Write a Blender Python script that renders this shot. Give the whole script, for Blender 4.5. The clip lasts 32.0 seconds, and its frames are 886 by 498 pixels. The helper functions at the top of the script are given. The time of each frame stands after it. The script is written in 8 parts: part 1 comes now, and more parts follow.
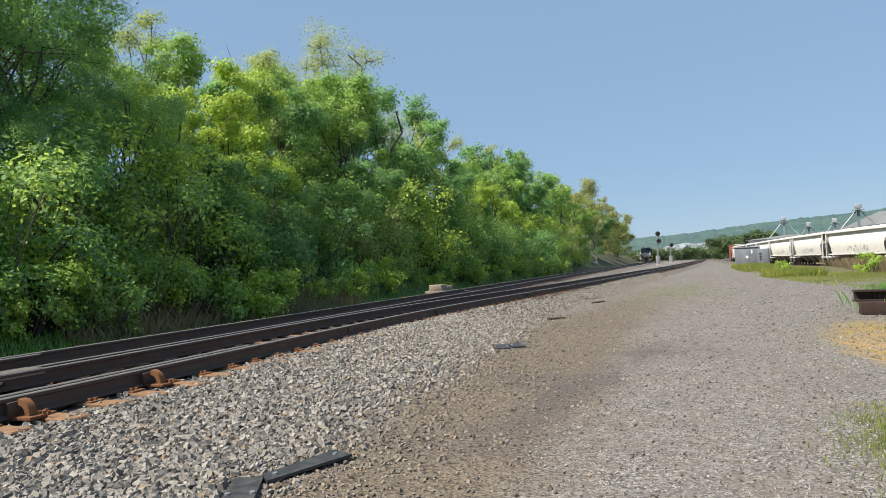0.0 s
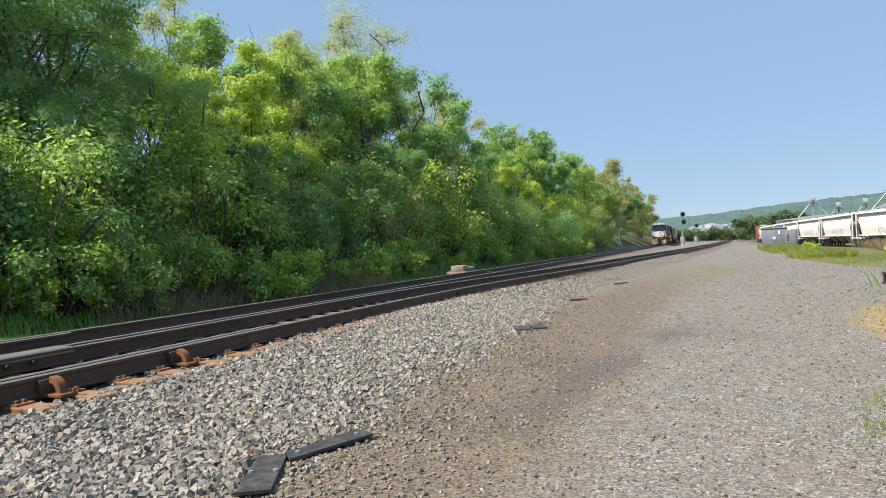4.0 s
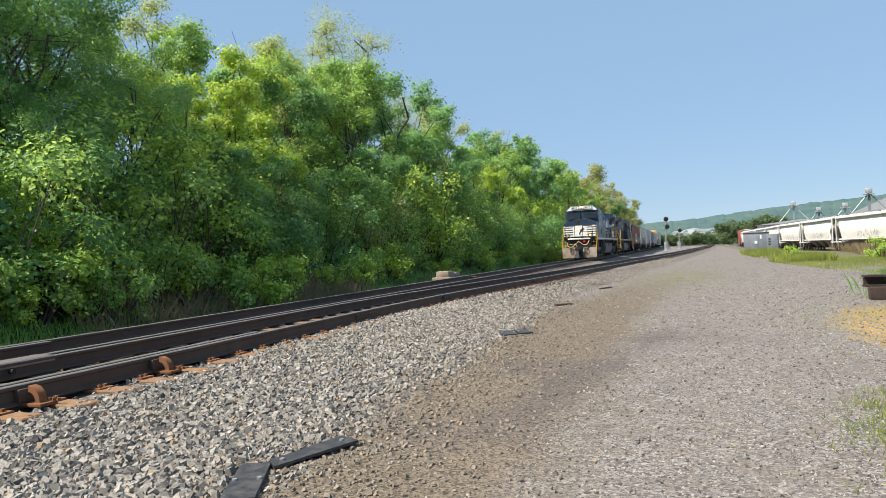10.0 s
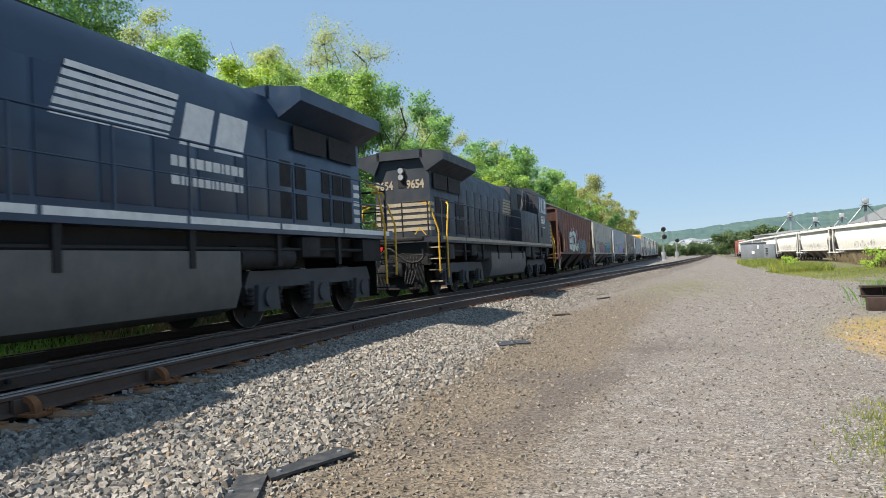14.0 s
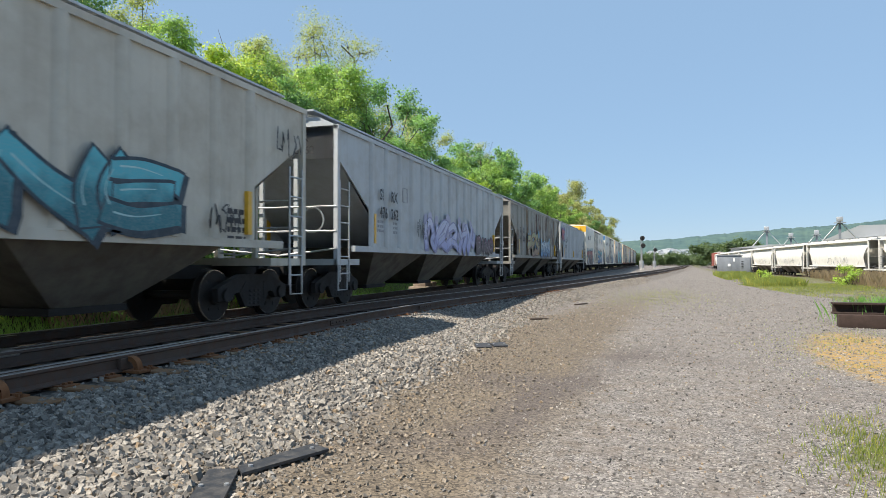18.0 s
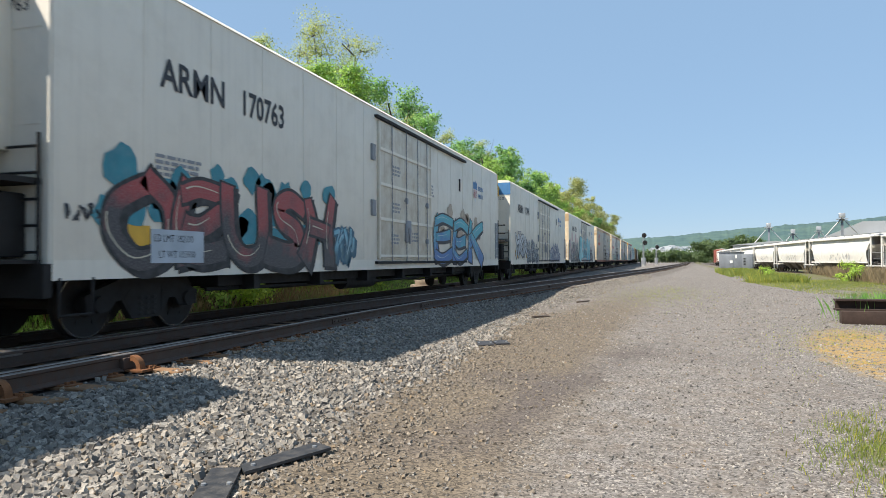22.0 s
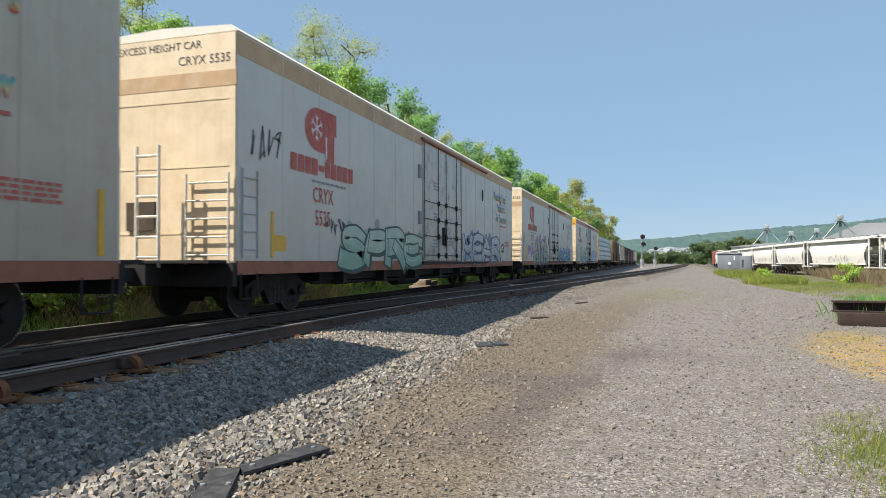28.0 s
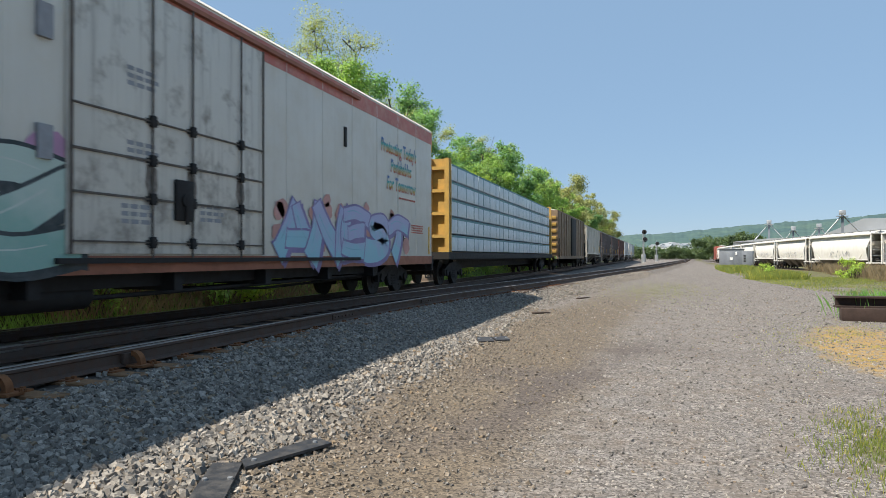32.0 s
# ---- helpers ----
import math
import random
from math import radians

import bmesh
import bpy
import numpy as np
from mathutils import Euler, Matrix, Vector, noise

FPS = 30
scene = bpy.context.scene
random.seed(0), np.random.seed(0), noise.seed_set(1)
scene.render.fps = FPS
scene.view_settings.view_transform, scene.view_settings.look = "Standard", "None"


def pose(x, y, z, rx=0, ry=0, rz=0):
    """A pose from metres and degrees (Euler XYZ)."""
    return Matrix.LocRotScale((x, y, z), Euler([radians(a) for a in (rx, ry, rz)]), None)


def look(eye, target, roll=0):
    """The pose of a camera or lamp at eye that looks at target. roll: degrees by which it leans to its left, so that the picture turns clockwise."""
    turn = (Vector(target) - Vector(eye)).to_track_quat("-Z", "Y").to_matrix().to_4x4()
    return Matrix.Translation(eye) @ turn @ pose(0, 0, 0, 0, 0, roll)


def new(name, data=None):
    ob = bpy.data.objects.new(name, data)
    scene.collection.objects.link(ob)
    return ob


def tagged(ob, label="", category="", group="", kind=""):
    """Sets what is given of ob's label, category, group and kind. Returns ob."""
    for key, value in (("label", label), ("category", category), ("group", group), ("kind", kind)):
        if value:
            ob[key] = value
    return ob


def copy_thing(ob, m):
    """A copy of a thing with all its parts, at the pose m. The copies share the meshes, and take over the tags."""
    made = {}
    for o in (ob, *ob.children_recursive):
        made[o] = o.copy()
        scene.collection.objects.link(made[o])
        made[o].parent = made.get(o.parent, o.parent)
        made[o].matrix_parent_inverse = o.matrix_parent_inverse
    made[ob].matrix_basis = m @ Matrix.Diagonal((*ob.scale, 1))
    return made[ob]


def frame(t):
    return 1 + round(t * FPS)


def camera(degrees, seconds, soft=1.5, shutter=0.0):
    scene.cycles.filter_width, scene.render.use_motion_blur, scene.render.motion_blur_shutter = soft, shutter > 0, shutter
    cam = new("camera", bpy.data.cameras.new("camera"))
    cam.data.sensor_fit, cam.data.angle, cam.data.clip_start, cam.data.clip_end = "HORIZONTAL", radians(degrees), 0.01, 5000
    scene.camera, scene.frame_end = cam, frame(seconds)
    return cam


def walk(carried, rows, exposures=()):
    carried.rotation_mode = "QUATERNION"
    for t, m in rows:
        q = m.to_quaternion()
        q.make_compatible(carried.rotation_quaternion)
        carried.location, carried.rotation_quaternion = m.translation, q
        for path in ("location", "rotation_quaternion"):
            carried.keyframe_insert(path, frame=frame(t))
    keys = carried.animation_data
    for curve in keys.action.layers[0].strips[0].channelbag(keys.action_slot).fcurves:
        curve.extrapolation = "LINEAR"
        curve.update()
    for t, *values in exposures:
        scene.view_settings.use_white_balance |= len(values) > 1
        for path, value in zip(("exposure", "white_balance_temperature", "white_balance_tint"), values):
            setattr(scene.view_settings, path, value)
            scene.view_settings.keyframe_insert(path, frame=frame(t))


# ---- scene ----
cam = camera(66.76, 32.0, soft=0.7, shutter=0.1)
PATH = [
    (0, (0.015, -0.017, 1.483), (-15.773, 47.405, 2.846), -2.40),
    (0.5, (0.008, -0.010, 1.482), (-16.084, 47.312, 2.760), -2.69),
    (1, (0.007, 0.014, 1.482), (-17.033, 47.005, 2.697), -2.14),
    (1.5, (0.022, -0.007, 1.491), (-17.805, 46.695, 2.541), -2.24),
    (2, (0.031, -0.019, 1.494), (-17.915, 46.645, 2.186), -2.37),
    (2.5, (0.034, -0.030, 1.496), (-17.884, 46.649, 1.486), -2.45),
    (3, (0.031, -0.013, 1.490), (-17.675, 46.746, 1.232), -2.51),
    (3.5, (0.026, -0.006, 1.493), (-17.436, 46.846, 1.355), -2.41),
    (5.5, (0.028, -0.024, 1.491), (-17.340, 46.863, 1.600), -2.25),
    (6, (0.029, -0.020, 1.490), (-17.167, 46.930, 1.647), -2.43),
    (6.5, (0.031, -0.020, 1.491), (-16.940, 47.012, 1.645), -2.47),
    (7, (0.027, -0.018, 1.489), (-16.834, 47.053, 1.659), -2.35),
    (7.5, (0.029, -0.014, 1.488), (-16.853, 47.050, 1.575), -2.19),
    (8, (0.026, -0.007, 1.486), (-16.780, 47.084, 1.468), -2.24),
    (8.5, (0.029, -0.009, 1.490), (-16.713, 47.105, 1.539), -2.35),
    (9, (0.030, -0.008, 1.490), (-16.589, 47.149, 1.687), -2.41),
    (9.5, (0.028, -0.006, 1.489), (-16.311, 47.248, 1.799), -2.50),
    (10, (0.028, -0.002, 1.485), (-16.332, 47.244, 1.859), -2.61),
    (10.5, (0.026, -0.002, 1.486), (-16.368, 47.233, 1.913), -2.51),
    (11, (0.025, -0.004, 1.487), (-16.389, 47.222, 2.033), -2.48),
    (11.5, (0.025, -0.005, 1.489), (-16.419, 47.209, 2.170), -2.45),
    (12, (0.028, -0.007, 1.489), (-16.392, 47.214, 2.217), -2.49),
    (12.5, (0.027, -0.002, 1.488), (-16.368, 47.227, 2.271), -2.50),
    (13, (0.030, -0.008, 1.490), (-16.302, 47.242, 2.327), -2.47),
    (13.5, (0.027, -0.003, 1.492), (-16.258, 47.261, 2.415), -2.45),
    (14, (0.024, -0.000, 1.491), (-16.139, 47.303, 2.584), -2.53),
    (14.5, (0.032, -0.019, 1.493), (-15.792, 47.397, 2.686), -2.61),
    (16.5, (0.014, 0.011, 1.498), (-14.410, 47.875, 2.482), -1.21),
    (17, (0.010, 0.012, 1.494), (-14.436, 47.869, 2.543), -0.87),
    (17.5, (0.004, 0.011, 1.492), (-14.579, 47.826, 2.531), -0.28),
    (18, (0.003, 0.005, 1.498), (-14.758, 47.765, 2.529), -0.08),
    (18.5, (0.005, 0.000, 1.500), (-14.820, 47.741, 2.490), -0.13),
    (19, (0.007, -0.005, 1.502), (-14.787, 47.749, 2.349), -0.29),
    (19.5, (0.003, 0.002, 1.498), (-14.797, 47.754, 2.387), -0.32),
    (20, (0.003, 0.007, 1.500), (-14.840, 47.744, 2.411), -0.28),
    (20.5, (0.003, 0.005, 1.500), (-14.842, 47.741, 2.467), -0.23),
    (21, (0.003, -0.001, 1.501), (-14.834, 47.738, 2.439), -0.25),
    (21.5, (0.003, 0.003, 1.500), (-14.887, 47.726, 2.415), -0.30),
    (22, (0.003, 0.009, 1.501), (-14.880, 47.734, 2.376), -0.31),
    (22.5, (-0.001, 0.007, 1.499), (-14.848, 47.743, 2.402), -0.33),
    (23, (0.003, 0.004, 1.503), (-14.740, 47.772, 2.413), -0.33),
    (23.5, (0.005, -0.002, 1.504), (-14.648, 47.794, 2.396), -0.39),
    (24, (0.001, 0.002, 1.502), (-14.613, 47.811, 2.363), -0.32),
    (24.5, (0.001, 0.000, 1.502), (-14.579, 47.821, 2.300), -0.35),
    (25, (0.000, 0.003, 1.501), (-14.552, 47.831, 2.331), -0.27),
    (25.5, (0.006, 0.003, 1.501), (-14.509, 47.843, 2.347), -0.39),
    (27.5, (-0.000, -0.003, 1.501), (-14.658, 47.789, 2.501), 0.02),
    (28, (0.000, -0.000, 1.500), (-14.783, 47.755, 2.451), -0.20),
    (28.5, (-0.000, -0.000, 1.500), (-14.832, 47.743, 2.251), -0.10),
    (29, (-0.000, 0.004, 1.499), (-14.893, 47.730, 2.150), -0.15),
    (29.5, (-0.003, 0.015, 1.501), (-14.900, 47.740, 2.109), -0.14),
    (30, (-0.001, 0.011, 1.502), (-14.881, 47.741, 2.127), -0.15),
    (30.5, (-0.004, 0.003, 1.503), (-14.897, 47.729, 2.167), -0.16),
    (31, (-0.003, -0.003, 1.502), (-14.886, 47.725, 2.212), -0.06),
    (31.5, (-0.002, -0.003, 1.502), (-14.879, 47.728, 2.192), -0.11),
    (32, (-0.001, 0.005, 1.499), (-14.895, 47.731, 2.095), -0.18),
]
EXPOSURES = [(0.0, 0.65), (1.0, 0.74), (2.0, 0.82), (13.0, 0.84), (18.0, 0.84), (25.0, 0.8), (28.0, 0.72), (32.0, 0.68)]
walk(cam, [(t, look(eye, target, roll)) for t, eye, target, roll in PATH], EXPOSURES)

# ---- daylight: clear late-morning sky, sun over the wooded bank ----
SUN_DIR = Vector((-3.05, -2.5, 5.2)).normalized()
world = bpy.data.worlds.new("sky")
scene.world = world
world.use_nodes = True
wn = world.node_tree
sky = wn.nodes.new("ShaderNodeTexSky")
sky.sky_type, sky.sun_disc = "NISHITA", False
sky.sun_elevation = math.asin(SUN_DIR.z)
sky.sun_rotation = math.atan2(SUN_DIR.x, SUN_DIR.y)
sky.air_density, sky.dust_density, sky.ozone_density = 0.95, 0.0, 2.0
haze = wn.nodes.new("ShaderNodeMix")
haze.data_type = "RGBA"
haze.inputs[0].default_value = 0.78
haze.inputs[7].default_value = (2.2, 3.42, 5.0, 1.0)
wn.links.new(sky.outputs[0], haze.inputs[6])
wn.links.new(haze.outputs[2], wn.nodes["Background"].inputs[0])
wn.nodes["Background"].inputs[1].default_value = 0.087
sun_data = bpy.data.lights.new("sun", "SUN")
sun_data.energy, sun_data.angle, sun_data.color = 5.0, radians(0.55), (1.0, 0.93, 0.82)
sun = new("sun", sun_data)
sun.matrix_world = look(SUN_DIR * 100, (0, 0, 0))


# ---- node helpers and materials ----
def begin(name):
    m = bpy.data.materials.new(name)
    m.use_nodes = True
    nt = m.node_tree
    return m, nt, nt.nodes["Principled BSDF"]


def node(nt, kind, **inputs):
    n = nt.nodes.new(kind)
    for k, v in inputs.items():
        s = n.inputs[int(k[1:])] if k[0] == "i" and k[1:].isdigit() else n.inputs[k]
        if hasattr(v, "is_output"):
            nt.links.new(v, s)
        else:
            s.default_value = v
    return n


def coords(nt, sx=1, sy=1, sz=1):
    tc = node(nt, "ShaderNodeTexCoord")
    mp = node(nt, "ShaderNodeMapping", Vector=tc.outputs["Object"])
    mp.inputs["Scale"].default_value = (sx, sy, sz)
    return mp.outputs[0]


def noise_tex(nt, vec, scale, detail=4.0, rough=0.55):
    return node(nt, "ShaderNodeTexNoise", Vector=vec, Scale=scale, Detail=detail, Roughness=rough).outputs["Fac"]


def ramp(nt, fac, a, b, ca=(0, 0, 0, 1), cb=(1, 1, 1, 1)):
    r = node(nt, "ShaderNodeValToRGB", Fac=fac)
    e = r.color_ramp.elements
    e[0].position, e[0].color, e[1].position, e[1].color = a, ca, b, cb
    return r.outputs["Color"]


def mix(nt, fac, a, b):
    n = nt.nodes.new("ShaderNodeMix")
    n.data_type = "RGBA"
    for s, v in ((n.inputs[0], fac), (n.inputs[6], a), (n.inputs[7], b)):
        if hasattr(v, "is_output"):
            nt.links.new(v, s)
        else:
            s.default_value = v
    return n.outputs[2]


def mul(nt, a, b, op="MULTIPLY"):
    n = nt.nodes.new("ShaderNodeMath")
    n.operation = op
    for s, v in ((n.inputs[0], a), (n.inputs[1], b)):
        if hasattr(v, "is_output"):
            nt.links.new(v, s)
        else:
            s.default_value = v
    return n.outputs[0]


def c4(c, k=1.0):
    return (c[0] * k, c[1] * k, c[2] * k, 1.0)


def surface(name, base, rough=0.6, metal=0.0, var=0.25, scale=1.5, grain=60, dirt=None, dirt_amt=0.0, streak=0.0,
            bump=0.15, spread=0.18):
    """Painted or raw surface: broad tone drift, fine grain, patches of dirt and vertical run marks."""
    m, nt, bs = begin(name)
    v = coords(nt)
    broad = noise_tex(nt, v, scale, 5)
    fine = noise_tex(nt, v, grain, 3)
    col = mix(nt, ramp(nt, broad, 0.3, 0.7), c4(base), c4(base, 1 - var))
    col = mix(nt, ramp(nt, fine, 0.35, 0.75), col, mix(nt, 0.5, col, c4(base, 1 - var * 0.8)))
    rgh = rough
    if dirt:
        mask = ramp(nt, noise_tex(nt, v, scale * 2.3, 8, 0.65), 0.62 - spread, 0.62 + spread * 0.6)
        col = mix(nt, mul(nt, mask, dirt_amt), col, c4(dirt))
        if streak:
            sv = coords(nt, 3.2, 3.2, 0.12)
            sm = ramp(nt, noise_tex(nt, sv, 2.2, 7, 0.7), 0.5, 0.78)
            col = mix(nt, mul(nt, sm, streak), col, c4(dirt, 0.8))
        rgh = mul(nt, mul(nt, mask, 0.25), rough, "ADD")
    nt.links.new(col, bs.inputs["Base Color"])
    if hasattr(rgh, "is_output"):
        nt.links.new(rgh, bs.inputs["Roughness"])
    else:
        bs.inputs["Roughness"].default_value = rgh
    bs.inputs["Metallic"].default_value = metal
    b = node(nt, "ShaderNodeBump", Height=fine, Strength=bump, Distance=0.01)
    nt.links.new(b.outputs[0], bs.inputs["Normal"])
    return m


def leaf_material(name, dark, light, tips=None):
    """Thin leaves: each leaf takes its own tone, with broad drift over the crown; light passes through."""
    m, nt, bs = begin(name)
    rnd = node(nt, "ShaderNodeNewGeometry").outputs["Random Per Island"]
    broad = noise_tex(nt, coords(nt), 0.35, 3)
    f = mul(nt, mul(nt, rnd, 0.6), mul(nt, ramp(nt, broad, 0.32, 0.68), 0.5), "ADD")
    col = mix(nt, ramp(nt, f, 0.3, 0.9), c4(dark), c4(light))
    if tips:
        col = mix(nt, ramp(nt, rnd, 0.86, 0.95), col, c4(tips))
    out = nt.nodes["Material Output"]
    dif = node(nt, "ShaderNodeBsdfDiffuse", Color=col)
    trn = node(nt, "ShaderNodeBsdfTranslucent", Color=mix(nt, 0.5, col, c4((min(0.9, light[0] * 1.9), min(0.9, light[1] * 1.7), light[2] * 1.4))))
    gl = node(nt, "ShaderNodeBsdfGlossy", Roughness=0.6)
    gl.inputs["Color"].default_value = (0.75, 0.8, 0.85, 1)
    s1 = node(nt, "ShaderNodeMixShader", i0=0.45, i1=dif.outputs[0], i2=trn.outputs[0])
    s2 = node(nt, "ShaderNodeMixShader", i0=0.04, i1=s1.outputs[0], i2=gl.outputs[0])
    nt.links.new(s2.outputs[0], out.inputs["Surface"])
    nt.nodes.remove(bs)
    return m


def glow(name, color, strength):
    m, nt, bs = begin(name)
    bs.inputs["Base Color"].default_value = c4(color)
    bs.inputs["Emission Color"].default_value = c4(color)
    bs.inputs["Emission Strength"].default_value = strength
    return m


def glass(name, tint=(0.02, 0.03, 0.035)):
    m, nt, bs = begin(name)
    bs.inputs["Base Color"].default_value = c4(tint)
    bs.inputs["Roughness"].default_value = 0.06
    bs.inputs["Specular IOR Level"].default_value = 0.5
    return m


RUST = (0.16, 0.06, 0.025)
GRIME = (0.06, 0.05, 0.042)
STEEL = surface("rail_steel", (0.085, 0.056, 0.042), 0.66, 0.15, 0.3, 3, 90, RUST, 0.35, bump=0.2)
RAILTOP = surface("worn_railhead", (0.34, 0.3, 0.27), 0.4, 0.6, 0.2, 4, 120, (0.12, 0.09, 0.07), 0.4)
TIE = surface("weathered_tie_timber", (0.085, 0.058, 0.042), 0.9, 0, 0.45, 3, 50, (0.15, 0.12, 0.1), 0.4, bump=0.5)
RUSTTIE = surface("rust_stained_tie", (0.3, 0.165, 0.08), 0.92, 0, 0.5, 4, 50, (0.1, 0.06, 0.04), 0.6, bump=0.5)
RUSTY = surface("orange_rust", (0.27, 0.11, 0.04), 0.88, 0.1, 0.45, 6, 70, (0.12, 0.055, 0.03), 0.6, bump=0.4)
BLACKIRON = surface("black_running_gear", (0.016, 0.015, 0.015), 0.72, 0.1, 0.35, 3, 60, (0.04, 0.032, 0.027), 0.4)
TRUCKGREY = surface("dusty_loco_truck", (0.06, 0.062, 0.066), 0.65, 0.1, 0.35, 3, 60, (0.11, 0.1, 0.085), 0.5)
WHEELSTEEL = surface("wheel_steel", (0.018, 0.016, 0.015), 0.65, 0.2, 0.3, 4, 60, (0.07, 0.035, 0.02), 0.3)
TREAD = surface("bright_wheel_tread", (0.3, 0.29, 0.28), 0.25, 0.95, 0.15, 6, 90)
NAVY = surface("loco_black_paint", (0.02, 0.041, 0.08), 0.28, 0, 0.25, 0.9, 70, (0.03, 0.045, 0.07), 0.35, 0.12, bump=0.06)
NAVY_WORN = surface("faded_loco_black", (0.026, 0.034, 0.048), 0.5, 0, 0.3, 1.2, 70, (0.06, 0.057, 0.053), 0.5, 0.15, bump=0.1)
STRIPE = surface("white_loco_stripe", (0.78, 0.77, 0.73), 0.45, 0, 0.15, 3, 60, (0.3, 0.27, 0.22), 0.3)
STRIPE_WORN = surface("dirty_white_stripe", (0.46, 0.38, 0.26), 0.6, 0, 0.25, 3, 60, (0.15, 0.12, 0.1), 0.5)
YELLOW = surface("safety_yellow", (0.75, 0.42, 0.02), 0.45, 0, 0.15, 4, 80, (0.2, 0.12, 0.04), 0.3)
PLOWTAN = surface("dusty_plow_steel", (0.34, 0.27, 0.21), 0.7, 0.1, 0.3, 2, 60, (0.1, 0.07, 0.05), 0.5)
# Pilot black; also paints the dark recess around the coupler.
PILOTBLACK = surface("pilot_black_and_dark_recess", (0.009, 0.009, 0.01), 0.5, 0, 0.3, 3, 60, (0.03, 0.026, 0.022), 0.3)
TANK = surface("dusty_fuel_tank", (0.12, 0.12, 0.115), 0.55, 0.1, 0.35, 1.5, 60, (0.2, 0.18, 0.15), 0.5, 0.2)
RODGREY = surface("grimy_door_rods", (0.16, 0.14, 0.12), 0.7, 0.2, 0.4, 2, 50, (0.07, 0.04, 0.03), 0.6)
GLASS = glass("dark_window_glass")
RED = surface("red_paint", (0.5, 0.06, 0.04), 0.5, 0, 0.2, 3)
CRYORED = surface("faded_red_print", (0.5, 0.09, 0.06), 0.6, 0, 0.2, 3, 60, (0.6, 0.5, 0.46), 0.3)
BLACKPRINT = surface("black_print", (0.03, 0.032, 0.04), 0.6, 0, 0.2, 4, 60, (0.3, 0.3, 0.3), 0.2)
WHITEPRINT = surface("white_print", (0.75, 0.75, 0.73), 0.55, 0, 0.12, 4)
GREYPRINT = surface("worn_grey_print", (0.3, 0.31, 0.33), 0.6, 0, 0.3, 5, 60)
BLUEPRINT = surface("blue_print", (0.06, 0.2, 0.42), 0.55, 0, 0.2, 3)
TEALPRINT = surface("teal_print", (0.06, 0.32, 0.45), 0.55, 0, 0.3, 3)
ALU = surface("galvanised_steel", (0.5, 0.51, 0.52), 0.42, 0.7, 0.2, 3, 60, (0.25, 0.23, 0.2), 0.3)
WHITECAR = surface("white_reefer_paint", (0.79, 0.735, 0.63), 0.5, 0, 0.08, 0.8, 50, (0.48, 0.44, 0.37), 0.2, 0.2, bump=0.05, spread=0.14)
CREAMCAR = surface("yellowed_white_paint", (0.63, 0.61, 0.545), 0.5, 0, 0.1, 0.8, 50, (0.5, 0.43, 0.32), 0.22, 0.22, bump=0.05)
OLDCREAM = surface("dirty_yellowed_paint", (0.54, 0.485, 0.4), 0.55, 0, 0.12, 0.8, 50, (0.36, 0.27, 0.18), 0.35, 0.35, bump=0.05)
TANEND = surface("tan_end_paint", (0.8, 0.65, 0.45), 0.5, 0, 0.15, 1.2, 50, (0.5, 0.33, 0.18), 0.5, 0.35, bump=0.05)
PINKBAND = surface("faded_red_band", (0.52, 0.17, 0.14), 0.55, 0, 0.25, 1.5, 50, (0.6, 0.45, 0.38), 0.5)
TANBAND = surface("tan_band", (0.56, 0.37, 0.2), 0.55, 0, 0.25, 1.5, 50, (0.66, 0.52, 0.36), 0.5)
SILLORANGE = surface("dirty_orange_sill", (0.36, 0.13, 0.07), 0.6, 0, 0.3, 1.5, 50, (0.14, 0.08, 0.05), 0.5)
GREYHOP = surface("light_grey_hopper_paint", (0.47, 0.5, 0.52), 0.5, 0, 0.14, 0.7, 50, (0.3, 0.26, 0.21), 0.4, 0.25, bump=0.06)
BEIGEHOP = surface("beige_grey_hopper_paint", (0.56, 0.535, 0.46), 0.55, 0, 0.16, 0.7, 50, (0.28, 0.23, 0.17), 0.45, 0.3, bump=0.06)
BROWNHOP = surface("oxide_brown_hopper_paint", (0.15, 0.065, 0.05), 0.6, 0, 0.4, 0.9, 50, (0.04, 0.025, 0.022), 0.5, 0.35, bump=0.08)
BROWNRIB = surface("brighter_oxide_ribs", (0.3, 0.12, 0.08), 0.6, 0, 0.3, 2, 50, (0.08, 0.04, 0.03), 0.4)
WHITEHOP = surface("white_hopper_paint", (0.78, 0.76, 0.71), 0.5, 0, 0.1, 0.6, 50, (0.5, 0.45, 0.38), 0.35, 0.2, bump=0.05)
DARKHOP = surface("dark_maroon_hopper_paint", (0.06, 0.04, 0.04), 0.6, 0, 0.3, 1, 50, (0.1, 0.07, 0.06), 0.4)
REDCAR = surface("boxcar_red", (0.33, 0.075, 0.045), 0.6, 0, 0.3, 1, 50, (0.12, 0.05, 0.03), 0.4)
DOORGRIME = surface("grimy_plug_door", (0.6, 0.575, 0.51), 0.55, 0, 0.12, 0.9, 50, (0.1, 0.07, 0.05), 0.55, 0.6, bump=0.08, spread=0.1)
DOORTAN = surface("tan_stained_door", (0.68, 0.63, 0.53), 0.55, 0, 0.12, 0.9, 50, (0.36, 0.25, 0.14), 0.5, 0.55, bump=0.08)
RUNMARK = surface("dark_grease_run", (0.16, 0.13, 0.105), 0.6, 0, 0.4, 6, 50, (0.45, 0.42, 0.37), 0.6, 0.4)
OCHRE = surface("ochre_boxcar_paint", (0.55, 0.33, 0.07), 0.55, 0, 0.25, 1, 50, (0.2, 0.12, 0.05), 0.4, 0.25)
